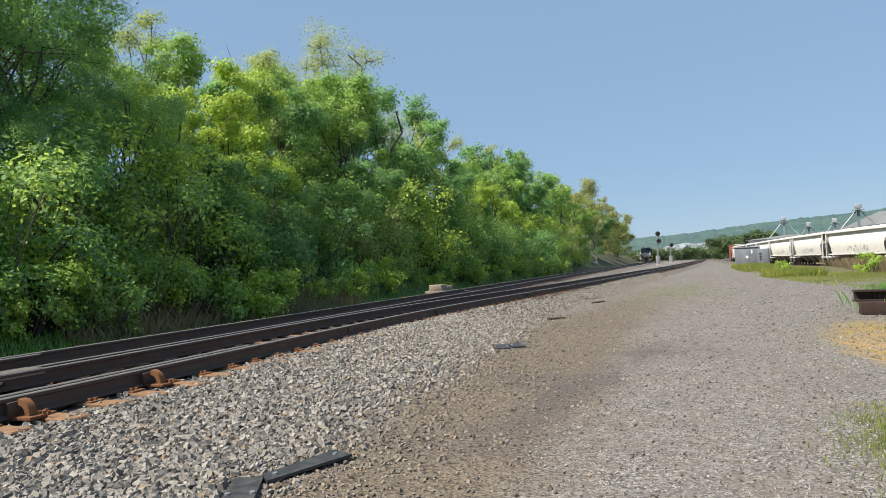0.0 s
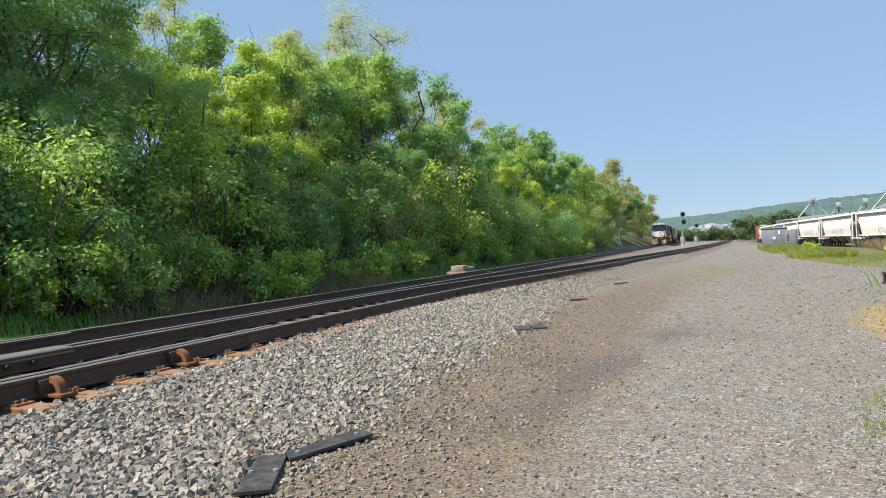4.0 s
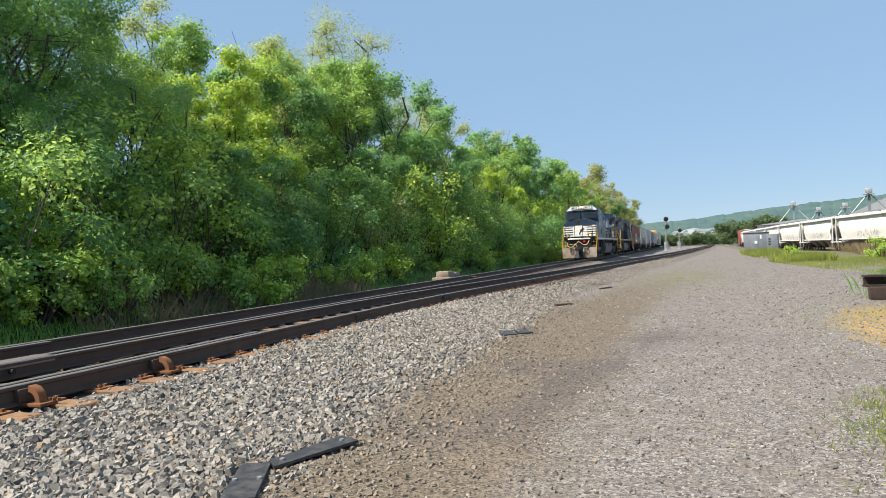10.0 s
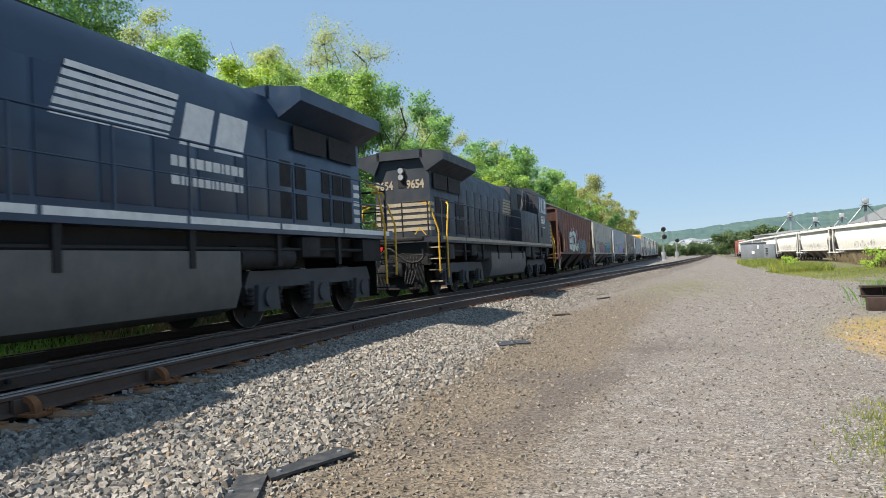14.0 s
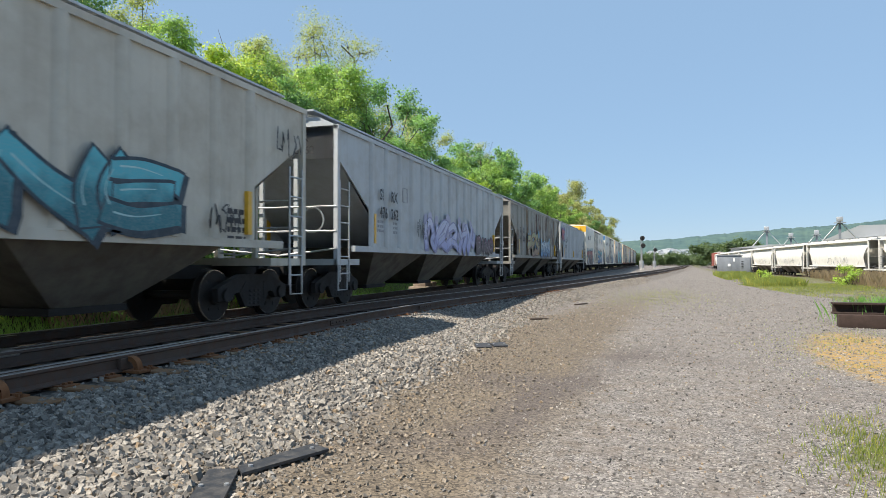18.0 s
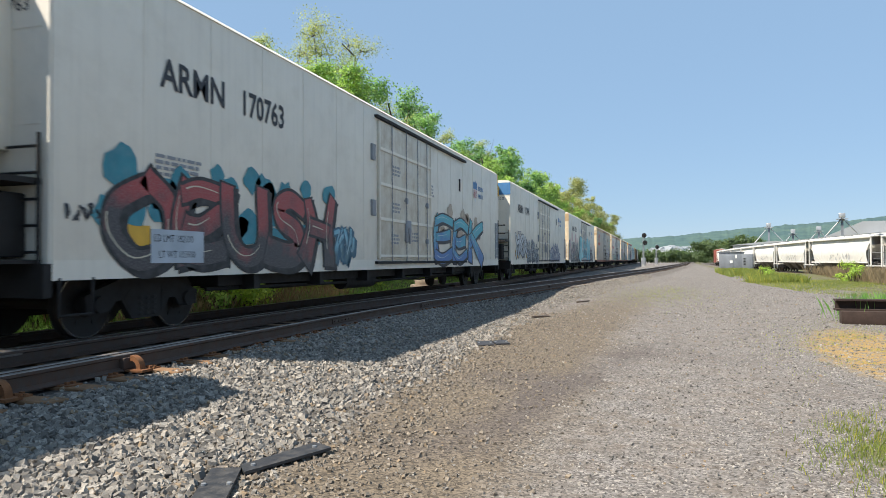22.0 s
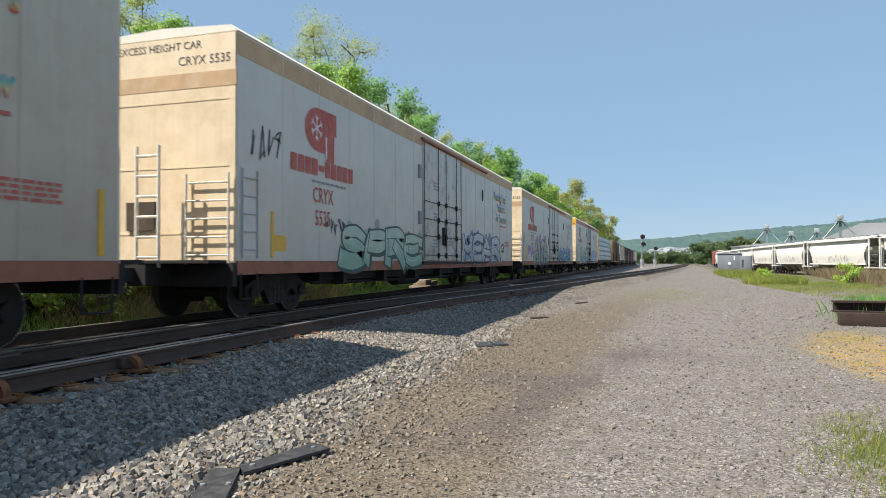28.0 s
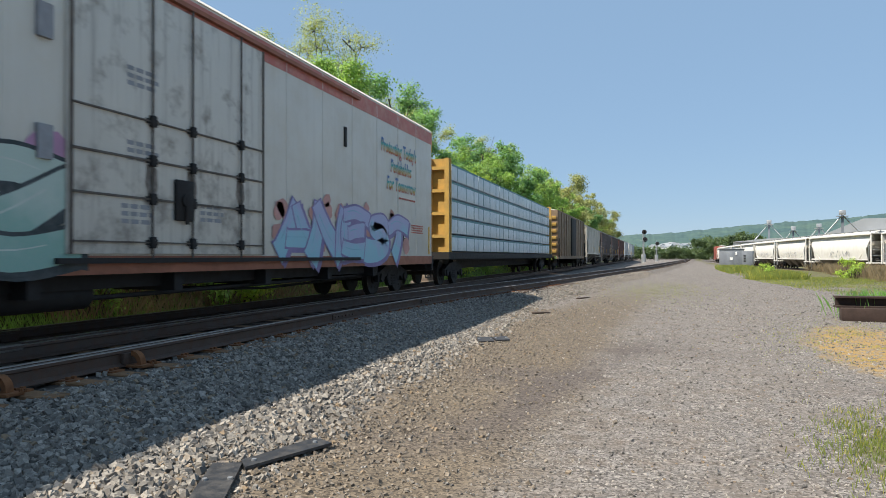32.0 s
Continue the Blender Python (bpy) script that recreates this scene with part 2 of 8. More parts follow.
BROWNBOX = surface("brown_boxcar_paint", (0.25, 0.17, 0.1), 0.6, 0, 0.3, 1, 50, (0.1, 0.07, 0.05), 0.4, 0.3)
WRAP = surface("white_lumber_wrap", (0.62, 0.7, 0.75), 0.35, 0, 0.2, 3, 30, (0.35, 0.5, 0.55), 0.4, bump=0.3)
WRAPGREEN = surface("teal_wrap_edge", (0.08, 0.25, 0.27), 0.5, 0, 0.3, 3, 30)
BROWNLOW = surface("grimy_brown_chute", (0.05, 0.032, 0.025), 0.75, 0, 0.35, 1, 50, (0.025, 0.02, 0.018), 0.7, 0.4)
HOPLOW = surface("dusty_hopper_chute", (0.17, 0.155, 0.125), 0.75, 0, 0.35, 1, 50, (0.07, 0.055, 0.045), 0.75, 0.4)
DECALYEL = surface("reflector_yellow", (0.75, 0.42, 0.03), 0.4, 0, 0.2, 5)
LAMPWARM = glow("warm_headlamp", (1.0, 0.6, 0.24), 0.85)
REDLENS = surface("red_lens", (0.6, 0.03, 0.02), 0.2, 0, 0.1, 5)
RUBBER = surface("black_rubber_mat", (0.03, 0.032, 0.036), 0.55, 0, 0.35, 5, 40, (0.14, 0.125, 0.11), 0.45, bump=0.3)
BARK = surface("grey_brown_bark", (0.13, 0.1, 0.075), 0.95, 0, 0.5, 4, 30, (0.05, 0.045, 0.035), 0.5, bump=0.8)
BOXGREY = surface("grey_relay_cabinet_paint", (0.2, 0.22, 0.25), 0.5, 0.1, 0.2, 1.5, 40, (0.08, 0.08, 0.08), 0.3)
CONCRETE = surface("pale_concrete", (0.42, 0.41, 0.39), 0.85, 0, 0.2, 1.5, 30)
ROOFGREY = surface("shed_metal_roof", (0.4, 0.41, 0.42), 0.5, 0.4, 0.15, 0.4, 20)
LEAF_MID = leaf_material("maple_leaves", (0.085, 0.185, 0.055), (0.37, 0.57, 0.125), (0.52, 0.66, 0.14))
LEAF_DARK = leaf_material("dark_leaves", (0.06, 0.145, 0.06), (0.25, 0.45, 0.13))
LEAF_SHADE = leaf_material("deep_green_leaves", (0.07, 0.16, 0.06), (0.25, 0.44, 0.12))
LEAF_BRIGHT = leaf_material("fresh_bright_leaves", (0.2, 0.36, 0.05), (0.5, 0.68, 0.1), (0.62, 0.74, 0.13))
LEAF_TAN = leaf_material("budding_tan_leaves", (0.17, 0.21, 0.07), (0.4, 0.42, 0.15))
LEAF_LOCUST = leaf_material("pale_locust_leaves", (0.2, 0.26, 0.08), (0.44, 0.5, 0.17))
LEAF_FAR = leaf_material("distant_dark_leaves", (0.04, 0.075, 0.025), (0.13, 0.19, 0.06))
GRASS = leaf_material("lush_grass", (0.09, 0.21, 0.045), (0.25, 0.45, 0.09))
GRASS_YEL = leaf_material("yellow_green_weeds", (0.13, 0.18, 0.035), (0.3, 0.34, 0.06), (0.5, 0.42, 0.06))
GRASS_DRY = leaf_material("dry_stalks", (0.16, 0.12, 0.07), (0.3, 0.23, 0.13))

# ---- mesh helpers ----
def finish(name, me, mat, parent=None, label="", smooth=40):
    for m in (mat if isinstance(mat, (list, tuple)) else [mat]):
        me.materials.append(m)
    if smooth and len(me.polygons):
        me.polygons.foreach_set("use_smooth", [True] * len(me.polygons))
        me.set_sharp_from_angle(angle=radians(smooth))
    elif len(me.polygons):
        me.polygons.foreach_set("use_smooth", [False] * len(me.polygons))
    ob = new(name, me)
    if parent:
        ob.parent = parent
    if label:
        ob["label"] = label
    return ob


def part(name, bm, mat, parent=None, label="", smooth=40):
    me = bpy.data.meshes.new(name)
    bm.to_mesh(me)
    bm.free()
    return finish(name, me, mat, parent, label, smooth)


def raw(name, verts, faces, mat, parent=None, label="", smooth=0):
    me = bpy.data.meshes.new(name)
    me.from_pydata(verts, [], faces)
    return finish(name, me, mat, parent, label, smooth)


def grid_mesh(name, v, f, mat, parent=None, label="", smooth=0):
    """A mesh from numpy arrays: v (n,3) and f (m,k), k corners to a face."""
    me = bpy.data.meshes.new(name)
    n, k = f.shape
    me.vertices.add(len(v))
    me.vertices.foreach_set("co", np.ascontiguousarray(v, np.float32).ravel())
    me.loops.add(n * k)
    me.loops.foreach_set("vertex_index", np.ascontiguousarray(f, np.int32).ravel())
    me.polygons.add(n)
    me.polygons.foreach_set("loop_start", np.arange(0, n * k, k, dtype=np.int32))
    me.update(calc_edges=True)
    me.validate()
    return finish(name, me, mat, parent, label, smooth)


def bx(bm, x0, x1, y0, y1, z0, z1, bevel=0.0):
    vs = [bm.verts.new((x, y, z)) for z in (z0, z1) for y in (y0, y1) for x in (x0, x1)]
    fs = [bm.faces.new([vs[i] for i in q]) for q in ((0, 2, 3, 1), (4, 5, 7, 6), (0, 1, 5, 4), (1, 3, 7, 5), (3, 2, 6, 7), (2, 0, 4, 6))]
    if bevel:
        es = list({e for f in fs for e in f.edges})
        bmesh.ops.bevel(bm, geom=es, offset=bevel, segments=2, profile=0.5, affect="EDGES")
    return bm


def prism(bm, poly, axis, a, b):
    """Extrudes a polygon along an axis; poly holds the two other coordinates in x, y, z order."""
    def put(p, c):
        q = list(p)
        q.insert("xyz".index(axis), c)
        return bm.verts.new(q)
    lo, hi = [put(p, a) for p in poly], [put(p, b) for p in poly]
    n = len(poly)
    bm.faces.new(lo[::-1])
    bm.faces.new(hi)
    for i in range(n):
        bm.faces.new((lo[i], lo[(i + 1) % n], hi[(i + 1) % n], hi[i]))
    bmesh.ops.recalc_face_normals(bm, faces=bm.faces)
    return bm


def cyl(bm, p, q, r, n=10, r2=None):
    p, q = Vector(p), Vector(q)
    d = (q - p).normalized()
    a = d.orthogonal().normalized()
    b = d.cross(a)
    r2 = r if r2 is None else r2
    lo = [bm.verts.new(p + (a * math.cos(t) + b * math.sin(t)) * r) for t in (2 * math.pi * i / n for i in range(n))]
    hi = [bm.verts.new(q + (a * math.cos(t) + b * math.sin(t)) * r2) for t in (2 * math.pi * i / n for i in range(n))]
    bm.faces.new(lo[::-1])
    bm.faces.new(hi)
    for i in range(n):
        bm.faces.new((lo[i], lo[(i + 1) % n], hi[(i + 1) % n], hi[i]))
    return bm


def tube(bm, pts, r, n=6):
    """One bent round bar through the points, mitred at the bends."""
    pts = [Vector(p) for p in pts]
    closed = (pts[0] - pts[-1]).length < 1e-4 and len(pts) > 3
    if closed:
        pts = pts[:-1]
    m = len(pts)
    rings, side = [], None
    for i, p in enumerate(pts):
        a = (p - pts[i - 1]).normalized() if i or closed else None
        c = (pts[(i + 1) % m] - p).normalized() if i < m - 1 or closed else None
        d = (a or c) + (c or a)
        d = d.normalized() if d.length > 1e-6 else (a or c)
        side = d.orthogonal() if side is None else side - d * side.dot(d)
        side = side.normalized() if side.length > 1e-6 else d.orthogonal().normalized()
        up = d.cross(side)
        rings.append([bm.verts.new(p + (side * math.cos(t) + up * math.sin(t)) * r) for t in (2 * math.pi * k / n for k in range(n))])
    for i in range(m if closed else m - 1):
        lo, hi = rings[i], rings[(i + 1) % m]
        for k in range(n):
            bm.faces.new((lo[k], lo[(k + 1) % n], hi[(k + 1) % n], hi[k]))
    if not closed:
        bm.faces.new(rings[0][::-1])
        bm.faces.new(rings[-1])
    return bm


def coil(bm, x, y, z0, z1, r, turns_n=4, n=10):
    """A coil spring seen as a stack of rounded turns, one closed surface."""
    prof = []
    for k in range(turns_n):
        a, b = z0 + (z1 - z0) * k / turns_n, z0 + (z1 - z0) * (k + 1) / turns_n
        prof += [(r * 0.72, a), (r, a + (b - a) * 0.25), (r, a + (b - a) * 0.65), (r * 0.72, b - 0.002)]
    rings = [[bm.verts.new((x + q * math.cos(t), y + q * math.sin(t), z)) for t in (2 * math.pi * i / n for i in range(n))] for q, z in prof]
    for lo, hi in zip(rings, rings[1:]):
        for i in range(n):
            bm.faces.new((lo[i], lo[(i + 1) % n], hi[(i + 1) % n], hi[i]))
    bm.faces.new(rings[0][::-1])
    bm.faces.new(rings[-1])
    return bm


def BM():
    return bmesh.new()


def turns(n, rng):
    q = rng.normal(size=(n, 4))
    q /= np.linalg.norm(q, axis=1)[:, None]
    w, x, y, z = q.T
    return np.stack([np.stack([1 - 2 * (y * y + z * z), 2 * (x * y - z * w), 2 * (x * z + y * w)], -1),
                     np.stack([2 * (x * y + z * w), 1 - 2 * (x * x + z * z), 2 * (y * z - x * w)], -1),
                     np.stack([2 * (x * z - y * w), 2 * (y * z + x * w), 1 - 2 * (x * x + y * y)], -1)], 1)


def scatter(base, faces, pos, scale, rng, rot=None):
    """Arrays of many small pieces: base (k,3) turned, scaled and set at pos."""
    n, k = len(pos), len(base)
    rot = turns(n, rng) if rot is None else rot
    s = np.asarray(scale).reshape(n, -1)
    v = np.einsum("nij,nkj->nki", rot, base[None] * s[:, None, :]) + pos[:, None, :]
    f = faces[None] + (np.arange(n) * k)[:, None, None]
    return v.reshape(-1, 3), f.reshape(-1, faces.shape[1])


# ---- the plan: centre lines of the tracks, x against y ----
def smooth_line(ys, xs, width=15):
    g = np.arange(-420.0, 900.0, 1.0)
    line = np.interp(g, ys, xs)
    k = np.ones(width) / width
    line = np.convolve(np.pad(line, width, mode="edge"), k, "same")[width:-width]
    return lambda y: np.interp(y, g, line)


RAIL = 0.47
main_x = smooth_line([-420, 45, 78, 126, 172, 222, 262, 310, 365, 440, 560, 900], [-8.22, -8.22, -8.0, -7.5, -6.95, -6.5, -6.7, -7.8, -11, -18, -35, -110], 21)
near_x = smooth_line([-420, 14, 18, 24, 34, 58, 85, 152, 210, 300, 400, 900], [-6.47, -6.47, -6.25, -5.5, -4.4, -2.15, 0.4, 5.4, 9.0, 14.5, 20, 48], 7)
side_x = smooth_line([-420, 30, 45, 58, 74, 90, 124, 200, 270, 426, 900], [60, 31.0, 28.0, 24.6, 21.2, 19.3, 18.1, 18.2, 21.0, 33.0, 80.0], 15)


def bed(d, top, half, foot):
    a = np.abs(d)
    return top * np.clip((foot - a) / (foot - half), 0, 1)


def shoulder(y):
    return np.interp(y, [0, 9, 14.6, 25, 40], [3.75, 3.65, 3.1, 2.4, 2.1])


def lump(x, y):
    return (np.sin(x * 1.3 + 0.7 * np.sin(y * 0.9)) * np.cos(y * 1.1 + 1.7) * 0.5 + np.sin(x * 3.1 + y * 2.3) * 0.25
            + np.sin(x * 0.37 - y * 0.23) * 0.6)


def ground_z(x, y):
    x, y = np.asarray(x, float), np.asarray(y, float)
    dm, dn, ds = x - main_x(y), x - near_x(y), x - side_x(y)
    z = np.maximum(bed(dm, 0.24, 1.5, 3.0), np.where(dn > 0, bed(dn, 0.24, 1.3, shoulder(y)), bed(dn, 0.24, 1.5, 3.0)))
    z = np.maximum(z, bed(ds, 0.03, 1.5, 3.2))
    z = z - 0.45 * np.clip((ds + 6.0) / 3.0, 0, 1)
    s = np.clip(-3.6 - dm, 0, None)
    bank = 9.5 * (1 - np.exp(-s / 17.0)) + np.clip(s - 60, 0, 400) * 0.03
    z = z + bank + 0.02 * lump(x, y) + 0.25 * np.clip(s - 1, 0, 1) * lump(x * 0.7, y * 0.7)
    return z


# ---- ground: one sheet out to the horizon ----
def steps(*spans):
    out = []
    for a, b, d in spans:
        out.append(np.arange(a, b, d))
    return np.concatenate(out + [np.array([spans[-1][1]])])


gx = steps((-3000, -400, 200), (-400, -80, 20), (-80, -30, 4), (-30, -12, 0.8), (-12, -2.6, 0.16), (-2.6, 6, 0.35), (6, 45, 1.5), (45, 300, 15), (300, 3000, 225))
gy = steps((-900, -100, 80), (-100, -10, 6), (-10, 1, 1), (1, 24, 0.22), (24, 70, 0.8), (70, 260, 4), (260, 900, 25), (900, 4500, 200))
X, Y = np.meshgrid(gx, gy)
Z = ground_z(X, Y)
nx, ny = len(gx), len(gy)
idx = np.arange(nx * ny).reshape(ny, nx)
quads = np.stack([idx[:-1, :-1], idx[:-1, 1:], idx[1:, 1:], idx[1:, :-1]], -1).reshape(-1, 4)
verts = np.stack([X, Y, Z], -1).reshape(-1, 3)


def soft(v, a, b):
    t = np.clip((v - a) / (b - a), 0, 1)
    return t * t * (3 - 2 * t)


def zone_maps(x, y):
    dm, dn, ds = x - main_x(y), x - near_x(y), x - side_x(y)
    wob = 0.35 * lump(x * 1.7, y * 1.3)
    bal = np.maximum(soft(-np.abs(dm), -3.3, -2.5), soft(-(dn - shoulder(y) + wob * 0.5), -0.45, 0.25) * soft(dn, -3.2, -2.4))
    bal = np.maximum(bal, soft(-np.abs(ds), -3.4, -2.4))
    grass = soft(-(dm + wob), 2.9, 4.0)
    weeds = soft(x + wob * 1.5 - np.interp(y, [0, 14, 20, 32, 50, 60, 120, 300, 900], [40, 40, 8.8, 7.6, 6.5, 6.3, 9, 16, 30]), -0.3, 1.0) * soft(-(ds + 3.4), -0.4, 0.6)
    weeds = np.maximum(weeds, soft(ds, 3.0, 4.5))
    weeds = weeds * 0.62
    weeds = np.maximum(weeds, 0.35 * np.exp(-(((x - 1.2) / 1.6) ** 2 + ((y - 36) / 9.0) ** 2)))
    patch = np.exp(-(((x - 1.85) / 0.6) ** 2 + ((y - 5.7) / 1.5) ** 2) * 1.2)
    weeds = np.maximum(weeds, 0.55 * soft(patch + 0.25 * wob, 0.45, 0.8))
    dirt = soft(-(np.abs(x + 2.2 - 0.05 * (y - 6) + wob * 0.5)), -1.9, -0.5) * soft(-y, -40, -12)
    rust = np.exp(-(((x - 3.5 - 0.12 * (y - 12)) / 1.35) ** 2 + ((y - 12.8) / 4.2) ** 2) * 1.1)
    trail = np.interp(y, [4, 5.6, 6.6, 8.0, 9.2, 11.5, 14], [-1.7, -1.36, -1.27, -1.1, -0.75, -0.35, 0.4])
    damp = np.exp(-((x - trail) / 0.3) ** 2) * np.interp(y, [4.8, 5.9, 6.6, 8.2, 9.5, 12, 15], [0, 0.75, 1.0, 0.85, 0.6, 0.4, 0])
    damp = damp + 0.6 * np.exp(-(((x + 1.75) / 0.75) ** 2 + ((y - 8.0 + 0.3 * x) / 0.8) ** 2)) + 0.45 * np.exp(-(((x + 2.0) / 0.6) ** 2 + ((y - 5.2) / 0.7) ** 2))
    damp = damp + 0.4 * np.exp(-(((x - 0.4) / 1.3) ** 2 + ((y - 11.2) / 0.8) ** 2)) + 0.35 * np.exp(-(((x - 2.0) / 0.8) ** 2 + ((y - 8.6) / 0.7) ** 2))
    return bal, grass, weeds, dirt, 0.75 * soft(rust + 0.15 * wob, 0.15, 0.8), np.clip(damp + 0.12 * wob, 0, 1), np.maximum(soft(-np.abs(dm), -1.9, -1.2), soft(-np.abs(dn), -1.15, -0.7))


bal, grs, wds, drt, rst, dmp, grease_shade = zone_maps(verts[:, 0], verts[:, 1])


def ground_material():
    m, nt, bs = begin("ground_gravel_and_soil")
    v = coords(nt)

    def zone(name):
        a = node(nt, "ShaderNodeAttribute")
        a.attribute_name = name
        return a.outputs["Fac"]
    n1, n2, n3 = noise_tex(nt, v, 0.6, 6), noise_tex(nt, v, 6, 6, 0.7), noise_tex(nt, v, 45, 4, 0.7)
    vor = node(nt, "ShaderNodeTexVoronoi", Vector=v, Scale=56.0)
    big = node(nt, "ShaderNodeTexVoronoi", Vector=v, Scale=20.0)
    tone = node(nt, "ShaderNodeSeparateColor", Color=vor.outputs["Color"]).outputs[0]
    tone2 = node(nt, "ShaderNodeSeparateColor", Color=big.outputs["Color"]).outputs[0]
    gravel = mix(nt, tone, (0.0377, 0.0327, 0.0294, 1), (0.295, 0.268, 0.243, 1))
    gravel = mix(nt, ramp(nt, tone, 0.9, 0.97), gravel, (0.397, 0.353, 0.306, 1))
    gravel = mix(nt, ramp(nt, n1, 0.35, 0.65), gravel, mix(nt, 0.5, gravel, (0.161, 0.138, 0.119, 1)))
    gravel = mix(nt, ramp(nt, n2, 0.5, 0.75), gravel, mix(nt, 0.75, gravel, (0.0824, 0.0654, 0.0524, 1)))
    gravel = mix(nt, ramp(nt, noise_tex(nt, v, 2.4, 8, 0.8), 0.48, 0.66), gravel, mix(nt, 0.6, gravel, (0.137, 0.101, 0.0703, 1)))
    patchy = noise_tex(nt, v, 1.7, 5, 0.65)
    gravel = mix(nt, mul(nt, ramp(nt, patchy, 0.42, 0.7), 0.5), gravel, mix(nt, tone, (0.05, 0.044, 0.04, 1), (0.2, 0.18, 0.16, 1)))
    ballast = mix(nt, tone2, (0.0411, 0.0347, 0.0287, 1), (0.206, 0.176, 0.147, 1))
    soil = mix(nt, tone, (0.036, 0.027, 0.018, 1), (0.2, 0.155, 0.105, 1))
    green = mix(nt, n2, (0.0309, 0.049, 0.0128, 1), (0.0685, 0.0588, 0.0256, 1))
    weedy = mix(nt, n2, (0.0685, 0.0851, 0.0192, 1), (0.137, 0.111, 0.0447, 1))
    orange = mix(nt, ramp(nt, n3, 0.35, 0.7), (0.4, 0.22, 0.04, 1), (0.22, 0.17, 0.05, 1))
    orange = mix(nt, ramp(nt, tone2, 0.6, 0.9), orange, gravel)
    wob = mix(nt, 0.6, ramp(nt, n2, 0.3, 0.7), ramp(nt, noise_tex(nt, v, 1.1, 6, 0.7), 0.3, 0.7))

    def feather(z, a=0.35, b=0.75):
        return ramp(nt, mul(nt, mul(nt, z, 1.3), mul(nt, mul(nt, wob, 0.8), 0.4, "SUBTRACT"), "ADD"), a, b)
    col = mix(nt, mul(nt, feather(zone("dirt"), 0.1, 1.0), 0.95), gravel, soil)
    col = mix(nt, mul(nt, feather(zone("damp"), 0.1, 0.95), 0.85), col, mix(nt, tone, (0.0309, 0.0242, 0.0211, 1), (0.137, 0.111, 0.0955, 1)))
    col = mix(nt, mul(nt, mul(nt, feather(zone("rust"), 0.3, 0.8), ramp(nt, noise_tex(nt, v, 3.2, 7, 0.75), 0.34, 0.5)), 0.95), col, orange)
    col = mix(nt, feather(zone("weeds")), col, weedy)
    col = mix(nt, feather(zone("ballast")), col, ballast)
    # Track bed darkened for oil stain and for the shade under the train.
    col = mix(nt, mul(nt, feather(zone("grease_shade")), 0.85), col, mix(nt, tone2, (0.0123, 0.0098, 0.00767, 1), (0.0754, 0.0556, 0.0415, 1)))
    col = mix(nt, feather(zone("grass")), col, green)
    nt.links.new(col, bs.inputs["Base Color"])
    bs.inputs["Roughness"].default_value = 0.93
    h = mul(nt, mul(nt, vor.outputs["Distance"], 0.6), mul(nt, n3, 0.5), "ADD")
    b = node(nt, "ShaderNodeBump", Height=h, Strength=0.6, Distance=0.005)
    nt.links.new(b.outputs[0], bs.inputs["Normal"])
    return m


ground = grid_mesh("ground", verts, quads, ground_material(), smooth=80)
for nm, arr in (("ballast", bal), ("grass", grs), ("weeds", wds), ("dirt", drt), ("rust", rst), ("damp", dmp), ("grease_shade", grease_shade)):
    at = ground.data.attributes.new(nm, "FLOAT", "POINT")
    at.data.foreach_set("value", arr.astype(np.float32))
tagged(ground, "grey gravel yard with brown dirt patches and ballast shoulders", "ground", kind="structure")

# ---- loose stone: crushed ballast on the shoulder, pebbles on the yard ----
def stone_material(name, dark, pale):
    m, nt, bs = begin(name)
    rnd = node(nt, "ShaderNodeNewGeometry").outputs["Random Per Island"]
    v = coords(nt)
    col = mix(nt, rnd, c4(dark), c4(pale))
    col = mix(nt, ramp(nt, rnd, 0.93, 0.96), col, (0.27, 0.195, 0.12, 1))
    col = mix(nt, ramp(nt, noise_tex(nt, v, 60, 5), 0.4, 0.7), col, mix(nt, 0.6, col, (0.12, 0.11, 0.1, 1)))
    nt.links.new(col, bs.inputs["Base Color"])
    bs.inputs["Roughness"].default_value = 0.9
    b = node(nt, "ShaderNodeBump", Height=noise_tex(nt, v, 120, 4), Strength=0.4, Distance=0.01)
    nt.links.new(b.outputs[0], bs.inputs["Normal"])
    return m


STONEMAT = stone_material("crushed_limestone", (0.095, 0.085, 0.074), (0.41, 0.37, 0.315))
PEBBLEMAT = stone_material("pale_yard_pebbles", (0.05, 0.045, 0.04), (0.44, 0.405, 0.36))
rng = np.random.default_rng(4)
ICO = np.array([(0, 0, 1), (0.894, 0, 0.447), (0.276, 0.851, 0.447), (-0.724, 0.526, 0.447), (-0.724, -0.526, 0.447), (0.276, -0.851, 0.447),
                (0.724, 0.526, -0.447), (-0.276, 0.851, -0.447), (-0.894, 0, -0.447), (-0.276, -0.851, -0.447), (0.724, -0.526, -0.447), (0, 0, -1)])
ICOF = np.array([(0, 1, 2), (0, 2, 3), (0, 3, 4), (0, 4, 5), (0, 5, 1), (1, 6, 2), (2, 7, 3), (3, 8, 4), (4, 9, 5), (5, 10, 1),
                 (2, 6, 7), (3, 7, 8), (4, 8, 9), (5, 9, 10), (1, 10, 6), (11, 7, 6), (11, 8, 7), (11, 9, 8), (11, 10, 9), (11, 6, 10)])
CUBE = np.array([(sx * 0.72, sy * 0.72, sz * 0.72) for sz in (-1, 1) for sy in (-1, 1) for sx in (-1, 1)])
CUBEF = np.array([(0, 2, 3), (0, 3, 1), (4, 5, 7), (4, 7, 6), (0, 1, 5), (0, 5, 4), (1, 3, 7), (1, 7, 5), (3, 2, 6), (3, 6, 7), (2, 0, 4), (2, 4, 6)])
